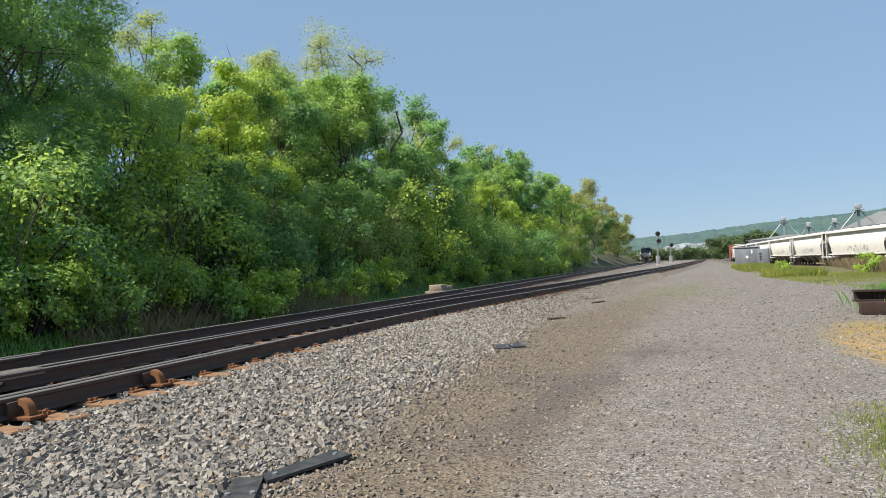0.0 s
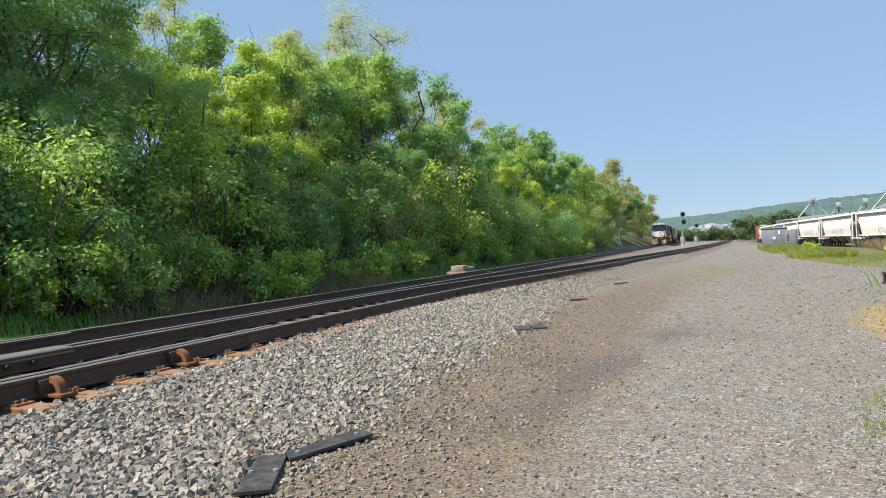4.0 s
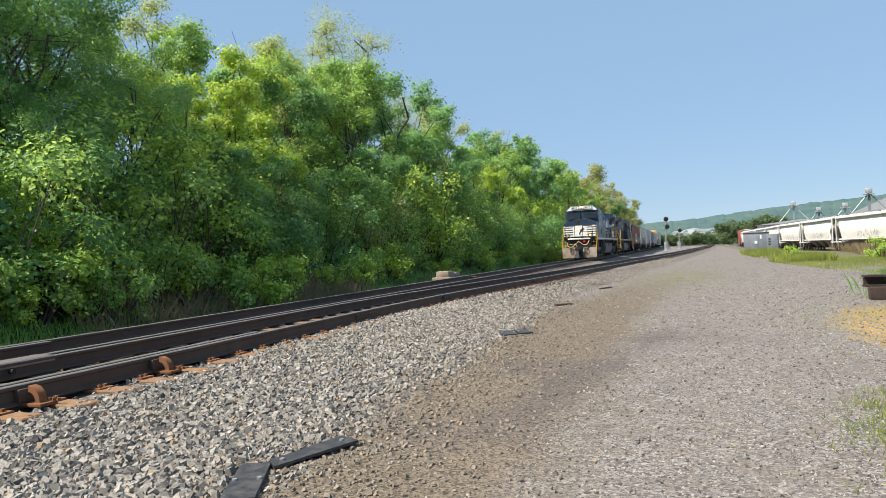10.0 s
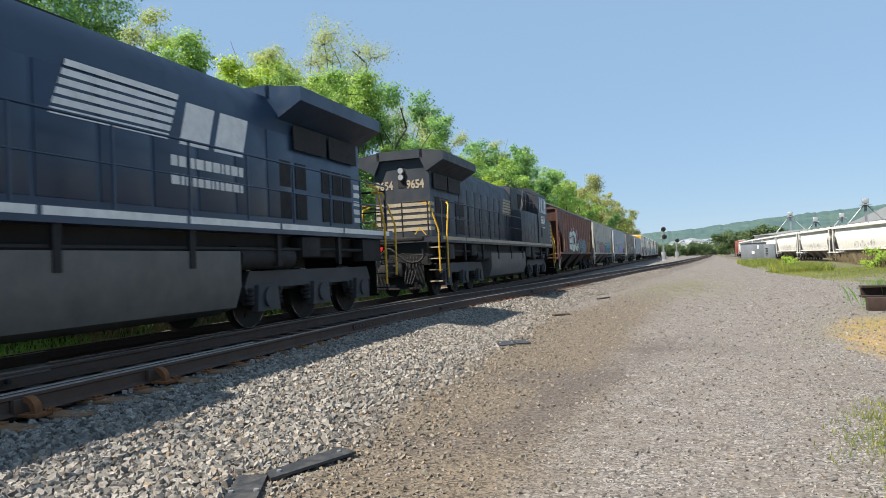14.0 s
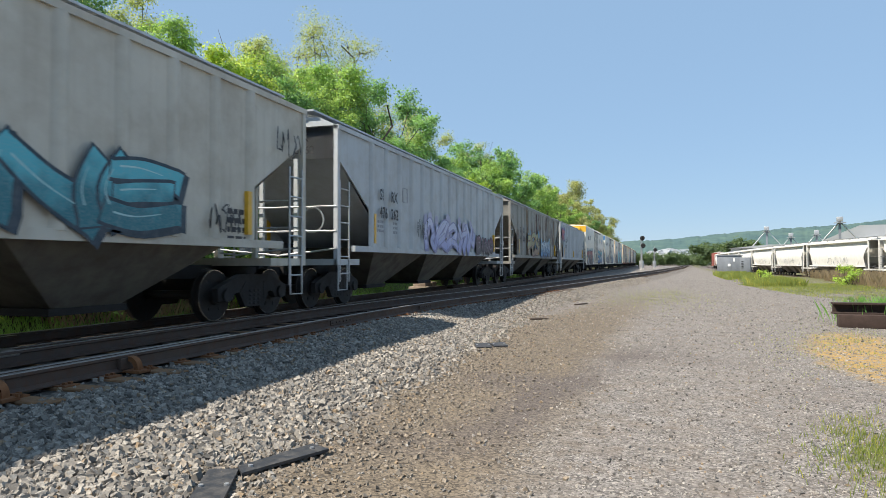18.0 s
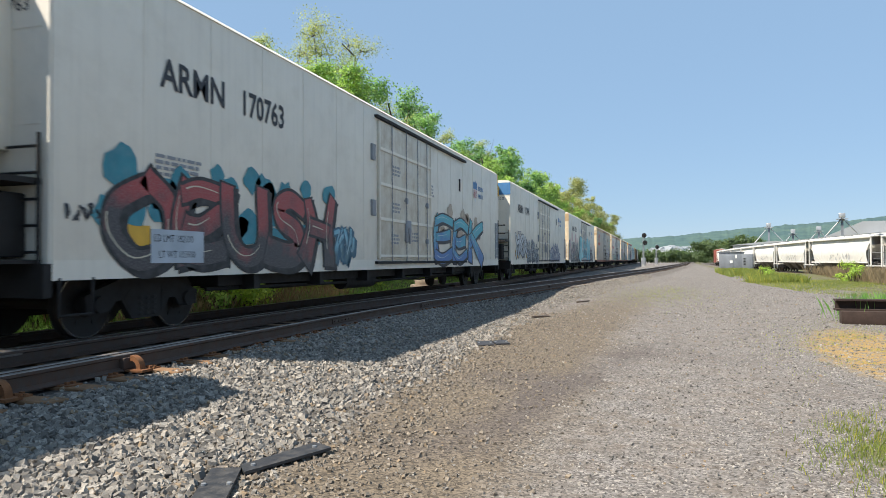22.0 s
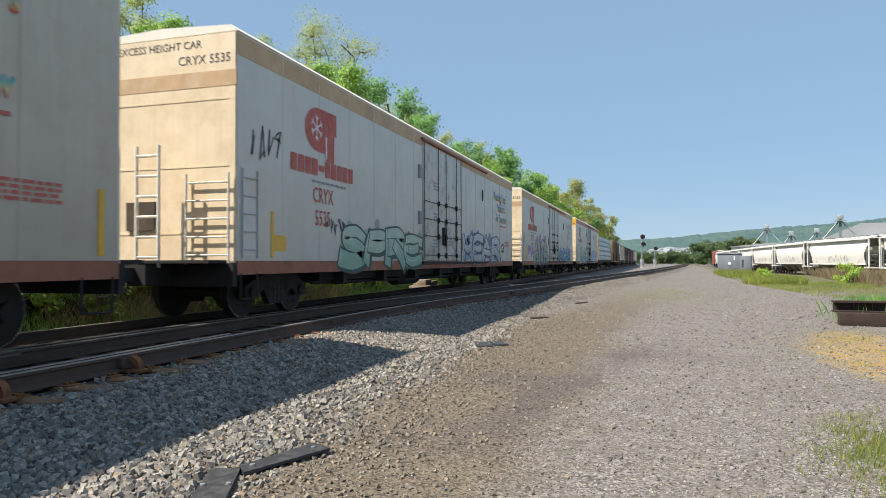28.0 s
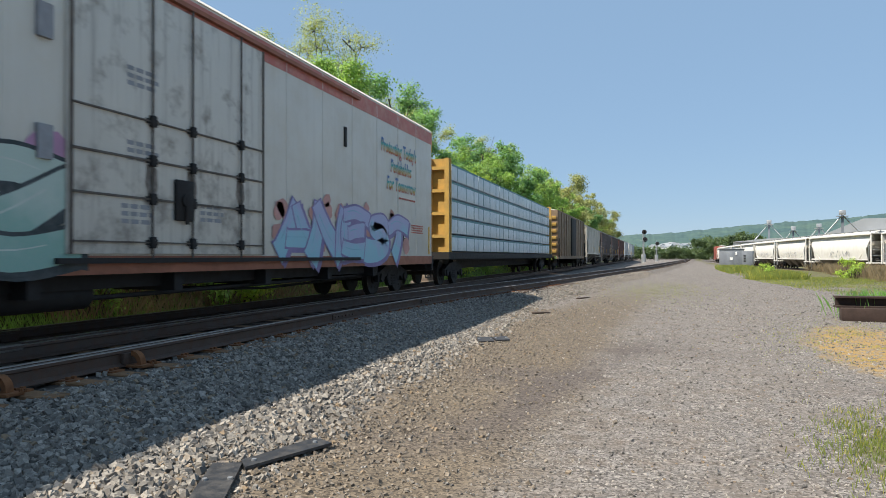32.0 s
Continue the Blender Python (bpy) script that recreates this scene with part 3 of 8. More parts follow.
OCT = np.array([(1, 0, 0), (0, 1, 0), (-1, 0, 0), (0, -1, 0), (0, 0, 0.8), (0, 0, -0.8)])
OCTF = np.array([(0, 1, 4), (1, 2, 4), (2, 3, 4), (3, 0, 4), (1, 0, 5), (2, 1, 5), (3, 2, 5), (0, 3, 5)])


def stones(name, x, y, size, base, faces, label, lift=0.3, mat=None):
    n = len(x)
    s = size[:, None] * rng.uniform(0.6, 1.25, (n, 3))
    pos = np.stack([x, y, ground_z(x, y) + size * lift], -1)
    v, f = scatter(base, faces, pos, s, rng)
    v = v.reshape(n, len(base), 3)
    v += rng.normal(0, 0.15, v.shape) * size[:, None, None]
    ob = grid_mesh(name, v.reshape(-1, 3), f, mat or STONEMAT, smooth=0)
    return tagged(ob, label, "stones", kind="stuff")


def spread_stones(n, y0, y1, power):
    y = y0 + (y1 - y0) * rng.random(n) ** power
    d = 0.84 + (shoulder(y) - 0.3) * rng.random(n)
    keep = rng.random(n) < soft(-(d - shoulder(y) + 0.25 * lump(d * 3, y * 1.5)), -0.45, 0.5)
    x = near_x(y) + d
    keep &= (d > 1.22) | (rng.random(n) < np.clip((y - 7) / 6, 0.08, 1))
    for ax, ay, bx_, by_, gap in ((-2.78, 4.15, -2.52, 4.86, 0.15), (-2.91, 4.15, -2.6, 3.48, 0.15), (-2.97, 12.02, -2.78, 11.48, 0.17), (-2.7, 12.1, -2.53, 11.65, 0.17)):
        t = np.clip(((x - ax) * (bx_ - ax) + (y - ay) * (by_ - ay)) / ((bx_ - ax) ** 2 + (by_ - ay) ** 2), 0, 1)
        keep &= np.hypot(x - ax - t * (bx_ - ax), y - ay - t * (by_ - ay)) > gap
    return x[keep], y[keep]


x, y = spread_stones(46000, 1.2, 16.0, 1.45)
stones("ballast_stones", x, y, rng.uniform(0.013, 0.034, len(x)), CUBE, CUBEF, "loose grey crushed stone ballast on the track shoulder")
x, y = spread_stones(14000, 15.0, 60.0, 1.6)
stones("ballast_stones", x, y, rng.uniform(0.022, 0.045, len(x)), OCT, OCTF, "grey crushed stone ballast further along the shoulder")
n = 9000
y = rng.uniform(4, 45, n)
x = main_x(y) - 0.75 - rng.uniform(0.3, 2.0, n)
stones("ballast_stones", x, y, rng.uniform(0.02, 0.045, n), OCT, OCTF, "dark crushed stone beyond the main track")
n = 66000
y = 2.2 + 60 * rng.random(n) ** 2.7
x = -3.4 + rng.random(n) * (5.5 + y * 0.45)
zones = zone_maps(x, y)
keep = (rng.random(n) < 1 - 0.72 * zones[3]) & (rng.random(n) < 1 - 0.8 * np.clip(zones[5], 0, 1))
x, y, n = x[keep], y[keep], int(keep.sum())
stones("yard_pebbles", x, y, rng.uniform(0.005, 0.013, n) * rng.choice([1.0, 1.0, 1.0, 1.4], n) * np.minimum(2.0, 0.8 + y * 0.06), OCT, OCTF, "small pale pebbles scattered over the yard", 0.12, PEBBLEMAT)

n = 8000
y = 2.2 + 17 * rng.random(n) ** 1.6
x = near_x(y) + shoulder(y) - 0.3 + np.abs(rng.normal(0, 0.9, n))
stones("loose_stones", x, y, rng.uniform(0.007, 0.021, n), CUBE, CUBEF, "tan loose stones strewn over the brown dirt", 0.25, stone_material("tan_dusty_stone", (0.085, 0.067, 0.049), (0.34, 0.28, 0.21)))

# ---- tracks ----
PROFILE = [(-0.07, 0), (0.07, 0), (0.07, 0.012), (0.012, 0.04), (0.012, 0.135), (0.036, 0.148), (0.036, 0.178), (0.028, 0.186),
           (-0.028, 0.186), (-0.036, 0.178), (-0.036, 0.148), (-0.012, 0.135), (-0.012, 0.04), (-0.07, 0.012)]


def rail(name, line, off, ys, top, parent, label):
    k = len(PROFILE)
    v = [(float(line(y)) + off + px, float(y), top - 0.186 + pz) for y in ys for px, pz in PROFILE]
    f = [(i * k + j, i * k + (j + 1) % k, (i + 1) * k + (j + 1) % k, (i + 1) * k + j) for i in range(len(ys) - 1) for j in range(k)]
    me = bpy.data.meshes.new(name)
    me.from_pydata(v, [], f)
    ob = finish(name, me, [STEEL, RAILTOP], parent, label, 30)
    me.polygons.foreach_set("material_index", [1 if j in (6, 7, 8) else 0 for i in range(len(ys) - 1) for j in range(k)])
    return ob


def tie_mesh(w=0.115, half=1.3, h=0.16, mat=TIE):
    bm = bx(BM(), -half, half, -w, w, -h, 0)
    bmesh.ops.bevel(bm, geom=list(bm.edges), offset=0.012, segments=1, affect="EDGES")
    me = bpy.data.meshes.new("tie")
    bm.to_mesh(me)
    bm.free()
    me.materials.append(mat)
    return me


TIES = [tie_mesh(), tie_mesh(0.11, 1.27), tie_mesh(0.12, 1.32)]
STAINED = [tie_mesh(mat=RUSTTIE), tie_mesh(0.11, 1.33, mat=RUSTTIE), tie_mesh(0.12, 1.38, mat=RUSTTIE)]


def plate_mesh():
    bm = bx(BM(), -0.17, 0.17, -0.09, 0.09, 0, 0.02)
    for sx in (-0.1, 0.1):
        bx(bm, sx - 0.02, sx + 0.02, -0.05, -0.02, 0.02, 0.045)
        bx(bm, sx - 0.02, sx + 0.02, 0.02, 0.05, 0.02, 0.045)
    me = bpy.data.meshes.new("tie_plate")
    bm.to_mesh(me)
    bm.free()
    me.materials.append(RUSTY)
    return me


PLATE = plate_mesh()


def railway(name, line, ys, near, far, label, top=RAIL, plates=()):
    root = new(name)
    tagged(root, label, "railway track", kind="structure")
    for off, what in ((0.75, "worn steel rail with a bright running edge"), (-0.75, "worn steel rail with a bright running edge")):
        rail("rail", line, off, ys, top, root, what)
    y, i = near[0], 0
    while y < near[1]:
        ob = new("tie", (STAINED if plates and y < 13 else TIES)[i % 3])
        ob.parent = root
        ob.matrix_basis = pose(float(line(y)) + random.uniform(-0.04, 0.04), y, top - 0.2 + random.uniform(-0.006, 0.004), 0, 0, random.uniform(-1.5, 1.5))
        if plates and plates[0] < y < plates[1]:
            p = new("tie_plate", PLATE)
            p.parent = root
            p.matrix_basis = pose(float(line(y)) + 0.79, y, top - 0.203)
        y += 0.56 + random.uniform(-0.03, 0.03)
        i += 1
    rest = [yy for a, b in far for yy in np.arange(a, b, 0.58)]
    ry = np.array(rest)
    base = np.array([(sx * 1.3, sy * 0.115, sz) for sz in (-0.16, 0) for sy in (-1, 1) for sx in (-1, 1)])
    fc = np.array([(0, 2, 3, 1), (4, 5, 7, 6), (0, 1, 5, 4), (1, 3, 7, 5), (3, 2, 6, 7), (2, 0, 4, 6)])
    pos = np.stack([line(ry), ry, np.full(len(ry), top - 0.2)], -1)
    eye3 = np.repeat(np.eye(3)[None], len(ry), 0)
    v, f = scatter(base, fc, pos, np.ones((len(ry), 3)), rng, eye3)
    tagged(grid_mesh("tie_row", v, f, TIE, root), kind="stuff")
    return root


yy = np.concatenate([np.arange(-400, -40, 8), np.arange(-40, 60, 1.0), np.arange(60, 300, 4.0), np.arange(300, 700, 10.0)])
main_track = railway("main_track", main_x, yy, (2.0, 60), [(-60, 2), (60, 300)], "main line track, dark rails on timber ties in stone ballast")
siding = railway("siding_track", near_x, yy[yy < 420], (2.0, 60), [(-40, 2), (60, 260)], "diverging siding track with rusty orange tie plates", RAIL, (2, 30))
yard_track = railway("yard_track", side_x, yy[(yy > 20) & (yy < 520)], (45, 46), [(30, 300)], "yard track under parked hopper cars", -0.25)

# ---- trees and undergrowth on the bank ----
LEAF = np.array([(0, -0.5, 0.0), (0.32, 0.0, 0.06), (0, 0.5, 0.0), (-0.32, 0.0, 0.06)])
LEAFF = np.array([(0, 1, 2, 3)])


def leaf_cloud(centres, radii, count, size, rng, flat=0.75):
    """Leaf blades on the shells of clumps: about count leaves shared over the clump centres, facing outwards and up."""
    w = np.asarray(radii) ** 2
    pick = rng.choice(len(centres), size=count, p=w / w.sum())
    d = rng.normal(size=(count, 3))
    d[:, 2] += 0.35
    d /= np.linalg.norm(d, axis=1)[:, None]
    r = rng.uniform(0.05, 1.0, count) ** 0.5 * rng.choice([0.8, 1.0, 1.15, 1.45], count)
    off = d * (r * np.asarray(radii)[pick])[:, None]
    off[:, 2] *= flat
    pos = np.asarray(centres)[pick] + off
    s = size * rng.uniform(0.55, 1.4, count)
    n = d * 0.75 + rng.normal(0, 0.42, (count, 3)) + np.array([0, 0, 0.45])
    n /= np.linalg.norm(n, axis=1)[:, None]
    t = np.cross(n, rng.normal(size=(count, 3)))
    t /= np.linalg.norm(t, axis=1)[:, None]
    rot = np.stack([t, np.cross(n, t), n], -1)
    return scatter(LEAF, LEAFF, pos, np.repeat(s[:, None], 3, 1), rng, rot)


def limb_mesh(bm, p, q, r0, r1, rng, bends=3):
    p, q = np.array(p, float), np.array(q, float)
    last, lr = p, r0
    for i in range(1, bends + 1):
        t = i / bends
        nxt = p + (q - p) * t + (rng.normal(0, 0.05, 3) * np.linalg.norm(q - p) if i < bends else 0)
        r = r0 + (r1 - r0) * t
        cyl(bm, last, nxt, lr, 7, r)
        last, lr = nxt, r


def tree(h, spread, leaf_mat, leaves, leaf_size, seed, low=0.25, clumps=70, open_crown=False, label="", trunk_r=0.16, bare=0):
    """A tree: tapered trunk and limbs, a crown of clumps of small leaves. Base at the origin."""
    rng = np.random.default_rng(seed)
    root = new("tree")
    tagged(root, label, "tree")
    bm = BM()
    lean = rng.normal(0, 0.05 * h, 2)
    top = np.array([lean[0], lean[1], h * 0.86])
    limb_mesh(bm, (0, 0, -0.6), top, trunk_r, trunk_r * 0.25, rng, 6)
    lobes, centres, radii = [], [], []
    count = max(9, clumps // 6)
    for i in range(count):
        t = low + (0.93 - low) * ((i + rng.random()) / count) ** 0.85
        env = spread * (1.0 - abs((t - 0.5 * (1 + low * 0.5)) / 0.62) ** 2.2 * 0.75) * rng.uniform(0.3, 1.05)
        a = i * 2.4 + rng.uniform(-0.7, 0.7)
        size = spread * rng.uniform(0.26, 0.46) * (0.72 if open_crown else 1.0)
        lobes.append((np.array([lean[0] * t + math.cos(a) * env, lean[1] * t + math.sin(a) * env, h * t]), size, t))
    for c, size, t in lobes:
        for k in range(7):
            d = rng.normal(size=3) + np.array([c[0], c[1], 0]) / spread * 0.7
            d[2] += 0.25
            d /= np.linalg.norm(d)
            centres.append(c + d * size * np.array([1.05, 1.05, 0.7]) * rng.uniform(0.6, 1.15))
            radii.append(size * (rng.uniform(0.7, 1.25) if open_crown else rng.uniform(0.36, 0.74)))
    stretch = h / max(c[2] + r * 0.7 for c, r in zip(centres, radii))
    centres = [c * np.array([1, 1, stretch]) for c in centres]
    for i, (c, size, t) in enumerate(lobes):
        c = c * np.array([1, 1, stretch])
        s = max(0.12, t - 0.3)
        fork = np.array([lean[0] * s, lean[1] * s, h * s * 0.86])
        limb_mesh(bm, fork, c, trunk_r * 0.45 * (1 - 0.55 * t), 0.02, rng)
        for k in range(7 if open_crown else 2):
            limb_mesh(bm, c, centres[i * 7 + k], 0.022, 0.006, rng, 2)
    for i in range(bare):
        a = rng.uniform(0, 2 * math.pi)
        c = np.array([math.cos(a) * spread * 0.7, math.sin(a) * spread * 0.7, h * rng.uniform(0.9, 1.05)])
        limb_mesh(bm, (lean[0] * 0.6, lean[1] * 0.6, h * 0.6), c, 0.05, 0.01, rng, 4)
    part("trunk", bm, BARK, root)
    v, f = leaf_cloud(centres, radii, leaves, leaf_size, rng)
    grid_mesh("crown", v, f, leaf_mat, root)
    return root


def shrub(h, spread, leaf_mat, leaves, leaf_size, seed, label):
    rng = np.random.default_rng(seed)
    root = new("shrub")
    tagged(root, label, "shrub", group="undergrowth on the bank")
    bm = BM()
    centres, radii = [], []
    for i in range(14):
        a, r = rng.uniform(0, 2 * math.pi), spread * rng.random() ** 0.7
        z = h * rng.uniform(0.12, 0.92)
        c = np.array([math.cos(a) * r, math.sin(a) * r, z])
        centres.append(c)
        radii.append(rng.uniform(0.28, 0.5) * (spread * 0.5 + h * 0.2))
        limb_mesh(bm, (c[0] * 0.15, c[1] * 0.15, -0.3), c, 0.022, 0.006, rng, 3)
    part("stem", bm, BARK, root)
    v, f = leaf_cloud(centres, radii, leaves, leaf_size, rng, 0.9)
    grid_mesh("foliage", v, f, leaf_mat, root)
    return root


def plant(ob, x, y, turn=0.0, s=1.0, sink=0.1):
    ob.matrix_basis = Matrix.Translation((x, y, float(ground_z(x, y)) - sink)) @ pose(0, 0, 0, 0, 0, turn) @ Matrix.Scale(s, 4)
    return ob


def copy_plant(ob, x, y, turn, s, sink=0.1):
    c = copy_thing(ob, Matrix.Identity(4))
    return plant(c, x, y, turn, s, sink)


FULL = [tree(11, 3.4, LEAF_MID, 24000, 0.165, 11, 0.12, 80, label="full green deciduous tree on the railway bank"),
        tree(10, 3.2, LEAF_DARK, 24000, 0.165, 12, 0.1, 80, label="dark green dense deciduous tree on the railway bank"),
        tree(10, 3.0, LEAF_BRIGHT, 23000, 0.165, 13, 0.15, 76, label="bright fresh green maple tree on the railway bank"),
        tree(12, 3.6, LEAF_MID, 24000, 0.17, 14, 0.2, 80, label="tall green deciduous tree on the railway bank")]
NEAREST = [tree(11, 3.5, LEAF_SHADE, 46000, 0.09, 24, 0.1, 110, label="full green deciduous tree with fine leaves on the railway bank"),
           tree(10, 3.4, LEAF_SHADE, 46000, 0.09, 25, 0.08, 110, label="dark green dense tree with fine leaves on the railway bank")]
BEYOND = [tree(11, 3.2, LEAF_MID, 9000, 0.24, 15, 0.12, 80, label="full green deciduous tree further along the bank"),
          tree(10, 2.9, LEAF_DARK, 9000, 0.24, 16, 0.1, 80, label="dark green deciduous tree further along the bank"),
          tree(10, 2.8, LEAF_BRIGHT, 8500, 0.24, 17, 0.15, 76, label="fresh green tree further along the bank"),
          tree(12, 3.0, LEAF_MID, 9000, 0.24, 18, 0.2, 70, label="tall green tree further along the bank")]
LOCUST = tree(15, 3.4, LEAF_LOCUST, 13000, 0.125, 21, 0.4, 110, True, "tall thin locust tree with sparse pale leaves", 0.15, 0)
SPARSE = tree(11, 2.3, LEAF_LOCUST, 12000, 0.12, 22, 0.22, 84, True, "slender half-bare tree with sparse pale leaves", 0.1, 1)
TAN = tree(12, 3.8, LEAF_TAN, 14000, 0.26, 23, 0.04, 90, False, "budding tan and olive tree at the far bank", 0.16, 0)
# each: kind, x, y, height of its top over the plain, turn
FIRST = set()
random.seed(2)


def stand(kind, own_h, x, y, top, turn):
    g = float(ground_z(x, y))
    s = max(0.45, (top - g) / own_h)
    if kind.name in FIRST:
        return copy_plant(kind, x, y, turn, s)
    FIRST.add(kind.name)
    return plant(kind, x, y, turn, s)


HS = [11, 10, 10, 12]
for k, x, y, top, turn in ((1, -19.5, 11.0, 15.5, 10), (3, -17.5, 13.5, 13.0, 130), (1, -15.8, 16.5, 8.0, 40), (0, -20.0, 17.1, 13.6, 200), (3, -21.5, 22.0, 11.6, 300),
                           (2, -16.9, 21.6, 8.9, 220), (2, -18.6, 24.5, 10.2, 50), (0, -22.5, 27.5, 12.6, 80), (1, -18.9, 28.5, 10.6, 150), (2, -15.8, 26.4, 6.4, 280),
                           (0, -20.5, 33.0, 12.6, 20), (0, -17.6, 36.5, 12.4, 100), (1, -17.2, 41.5, 12.9, 330), (0, -20.0, 38.5, 13.2, 60), (1, -15.7, 33.5, 7.5, 190),
                           (1, -15.6, 20.0, 5.6, 90), (1, -15.0, 23.6, 5.0, 10), (1, -15.4, 30.0, 6.0, 120), (0, -15.2, 13.5, 6.4, 210), (1, -15.2, 37.0, 6.5, 260),
                           (1, -16.2, 46.0, 9.5, 250), (0, -18.0, 50.0, 11.2, 110), (2, -16.0, 53.0, 8.5, 10), (0, -18.0, 58.0, 11.0, 210), (2, -16.5, 64.0, 9.8, 70),
                           (0, -19.5, 76.0, 13.0, 160), (1, -18.5, 88.0, 15.6, 340), (2, -16.0, 72.0, 8.5, 30), (0, -17.5, 97.0, 14.4, 90), (1, -15.5, 84.0, 9.5, 200),
                           (0, -16.0, 108.0, 13.0, 260), (0, -20.0, 68.0, 12.4, 45), (3, -19.5, 84.0, 16.0, 120), (1, -20.0, 100.0, 16.6, 15), (0, -19.0, 116.0, 16.4, 75), (3, -18.0, 140.0, 16.0, 190), (1, -18.5, 63.0, 11.2, 100), (2, -14.8, 95.0, 8.0, 150), (0, -15.0, 122.0, 12.0, 40), (1, -15.0, 150.0, 13.0, 310), (0, -14.5, 200.0, 13.5, 10),
                           (0, -24.0, 13.0, 16.0, 75), (0, -21.0, 15.0, 15.4, 300), (0, -23.0, 34.5, 12.8, 135), (3, -24.0, 60.0, 13.4, 190), (1, -22.5, 40.5, 13.6, 260)):
    stand(NEAREST[k % 2] if y < 17.2 else (FULL if y < 55 else BEYOND)[k], HS[k % 2 if y < 17.2 else k], x, y, top * (1.07 if 20 < y < 60 and top > 10 else 1.02), turn)
stand(LOCUST, 15, -22.0, 45.0, 20.4, 30)
stand(LOCUST, 15, -22.5, 57.5, 16.6, 200)
stand(SPARSE, 11, -24.0, 27.5, 15.2, 0)
stand(SPARSE, 11, -21.5, 32.0, 14.0, 120)
stand(SPARSE, 11, -22.0, 36.5, 14.8, 240)
stand(SPARSE, 11, -19.0, 56.5, 14.6, 60)
stand(BEYOND[1], 10, -20.2, 79.0, 16.9, 300)
stand(SPARSE, 11, -21.0, 86.0, 17.6, 300)
for x, y, top, turn in ((-17.0, 128, 17.0, 0), (-18.0, 145, 17.6, 90), (-16.5, 165, 17.0, 200), (-16.0, 190, 17.2, 300), (-15.5, 222, 16.4, 45), (-16.5, 255, 15.6, 140)):
    stand(TAN, 12, x, y, top, turn)

BUSH = [shrub(2.6, 1.5, LEAF_MID, 3600, 0.095, 31, "green leafy shrub at the foot of the bank"),
        shrub(2.2, 1.4, LEAF_DARK, 3600, 0.095, 32, "dark green shrub at the foot of the bank"),
        shrub(3.2, 1.5, LEAF_BRIGHT, 3200, 0.095, 33, "bright green sapling shrub at the foot of the bank"),
        shrub(3.0, 1.3, LEAF_LOCUST, 3000, 0.1, 34, "pale thin-leaved shrub at the foot of the bank")]
rng = np.random.default_rng(6)
used = set()
for i in range(64):
    t = i / 63
    y = 8.5 + 100 * t ** 1.5 + rng.uniform(-0.4, 0.4)
    x = float(main_x(y)) - rng.uniform(5.3, 6.9) - 0.4 * (i % 3)
    k = rng.choice(4, p=(0.38, 0.38, 0.14, 0.1))
    s, turn = rng.uniform(0.8, 1.45) * (1 + 0.5 * t), rng.uniform(0, 360)
    if k in used:
        copy_plant(BUSH[k], x, y, turn, s)
    else:
        used.add(k)
        plant(BUSH[k], x, y, turn, s)

LOWBUSH = [shrub(1.1, 0.9, LEAF_BRIGHT, 2200, 0.1, 35, "low bright green leafy weeds beside the track"),
           shrub(1.3, 0.9, LEAF_MID, 2200, 0.1, 36, "low green leafy weeds beside the track")]
for i in range(46):
    t = i / 45
    y = 8.3 + 75 * t ** 1.6 + rng.uniform(-0.3, 0.3)
    x = float(main_x(y)) - rng.uniform(3.9, 5.2)
    if i < 2:
        plant(LOWBUSH[i], x, y, 30 * i, 0.9)
    else:
        copy_plant(LOWBUSH[i % 2], x, y, rng.uniform(0, 360), rng.uniform(0.6, 1.2) * (1 + 0.4 * t))

# ---- grass and weeds ----
BLADE = np.array([(-0.5, 0, 0), (0.5, 0, 0), (0.12, 0.25, 0.6), (0.0, 0.6, 1.0)])
BLADEF = np.array([(0, 1, 2), (0, 2, 3)])


def blades(name, x, y, height, width, mat, label, seed, cat="grass"):
    rng = np.random.default_rng(seed)
    n = len(x)
    a = rng.uniform(0, 2 * np.pi, n)
    ca, sa, o, l = np.cos(a), np.sin(a), np.zeros(n), np.ones(n)
    rot = np.stack([np.stack([ca, -sa, o], -1), np.stack([sa, ca, o], -1), np.stack([o, o, l], -1)], 1)
    h = height * rng.uniform(0.5, 1.25, n)
    s = np.stack([np.full(n, width) * rng.uniform(0.7, 1.4, n), h * rng.uniform(0.2, 0.9, n), h], -1)
    pos = np.stack([x, y, ground_z(x, y) - 0.01], -1)
    v, f = scatter(BLADE, BLADEF, pos, s, rng, rot)
    return tagged(grid_mesh(name, v, f, mat), label, cat, kind="stuff")


rng = np.random.default_rng(8)
n = 42000
y = 8 + 70 * rng.random(n) ** 1.9
x = main_x(y) - 3.1 - rng.random(n) ** 1.3 * 4.2
blades("bank_grass", x, y, 0.16 * (1 + 0.6 * rng.random(n)), 0.022, GRASS, "lush green grass along the foot of the bank", 1)
n = 2500
y = 11 + 14 * rng.random(n)
x = main_x(y) - 3.3 - rng.random(n) * 1.6
blades("dry_stalks", x, y, 0.5, 0.014, GRASS_DRY, "dry brown stalks beside the track", 2)


def strip(n, pts, width, seed):
    rng = np.random.default_rng(seed)
    t = rng.random(n)
    ys = np.interp(t, [0, 1], [pts[0][1], pts[-1][1]])
    xs = np.interp(ys, [p[1] for p in pts], [p[0] for p in pts])
    xs = xs + (rng.random(n) - 0.15) * width
    keep = lump(xs * 1.1, ys * 0.8) + rng.normal(0, 0.25, n) > -0.05
    return xs[keep], ys[keep]


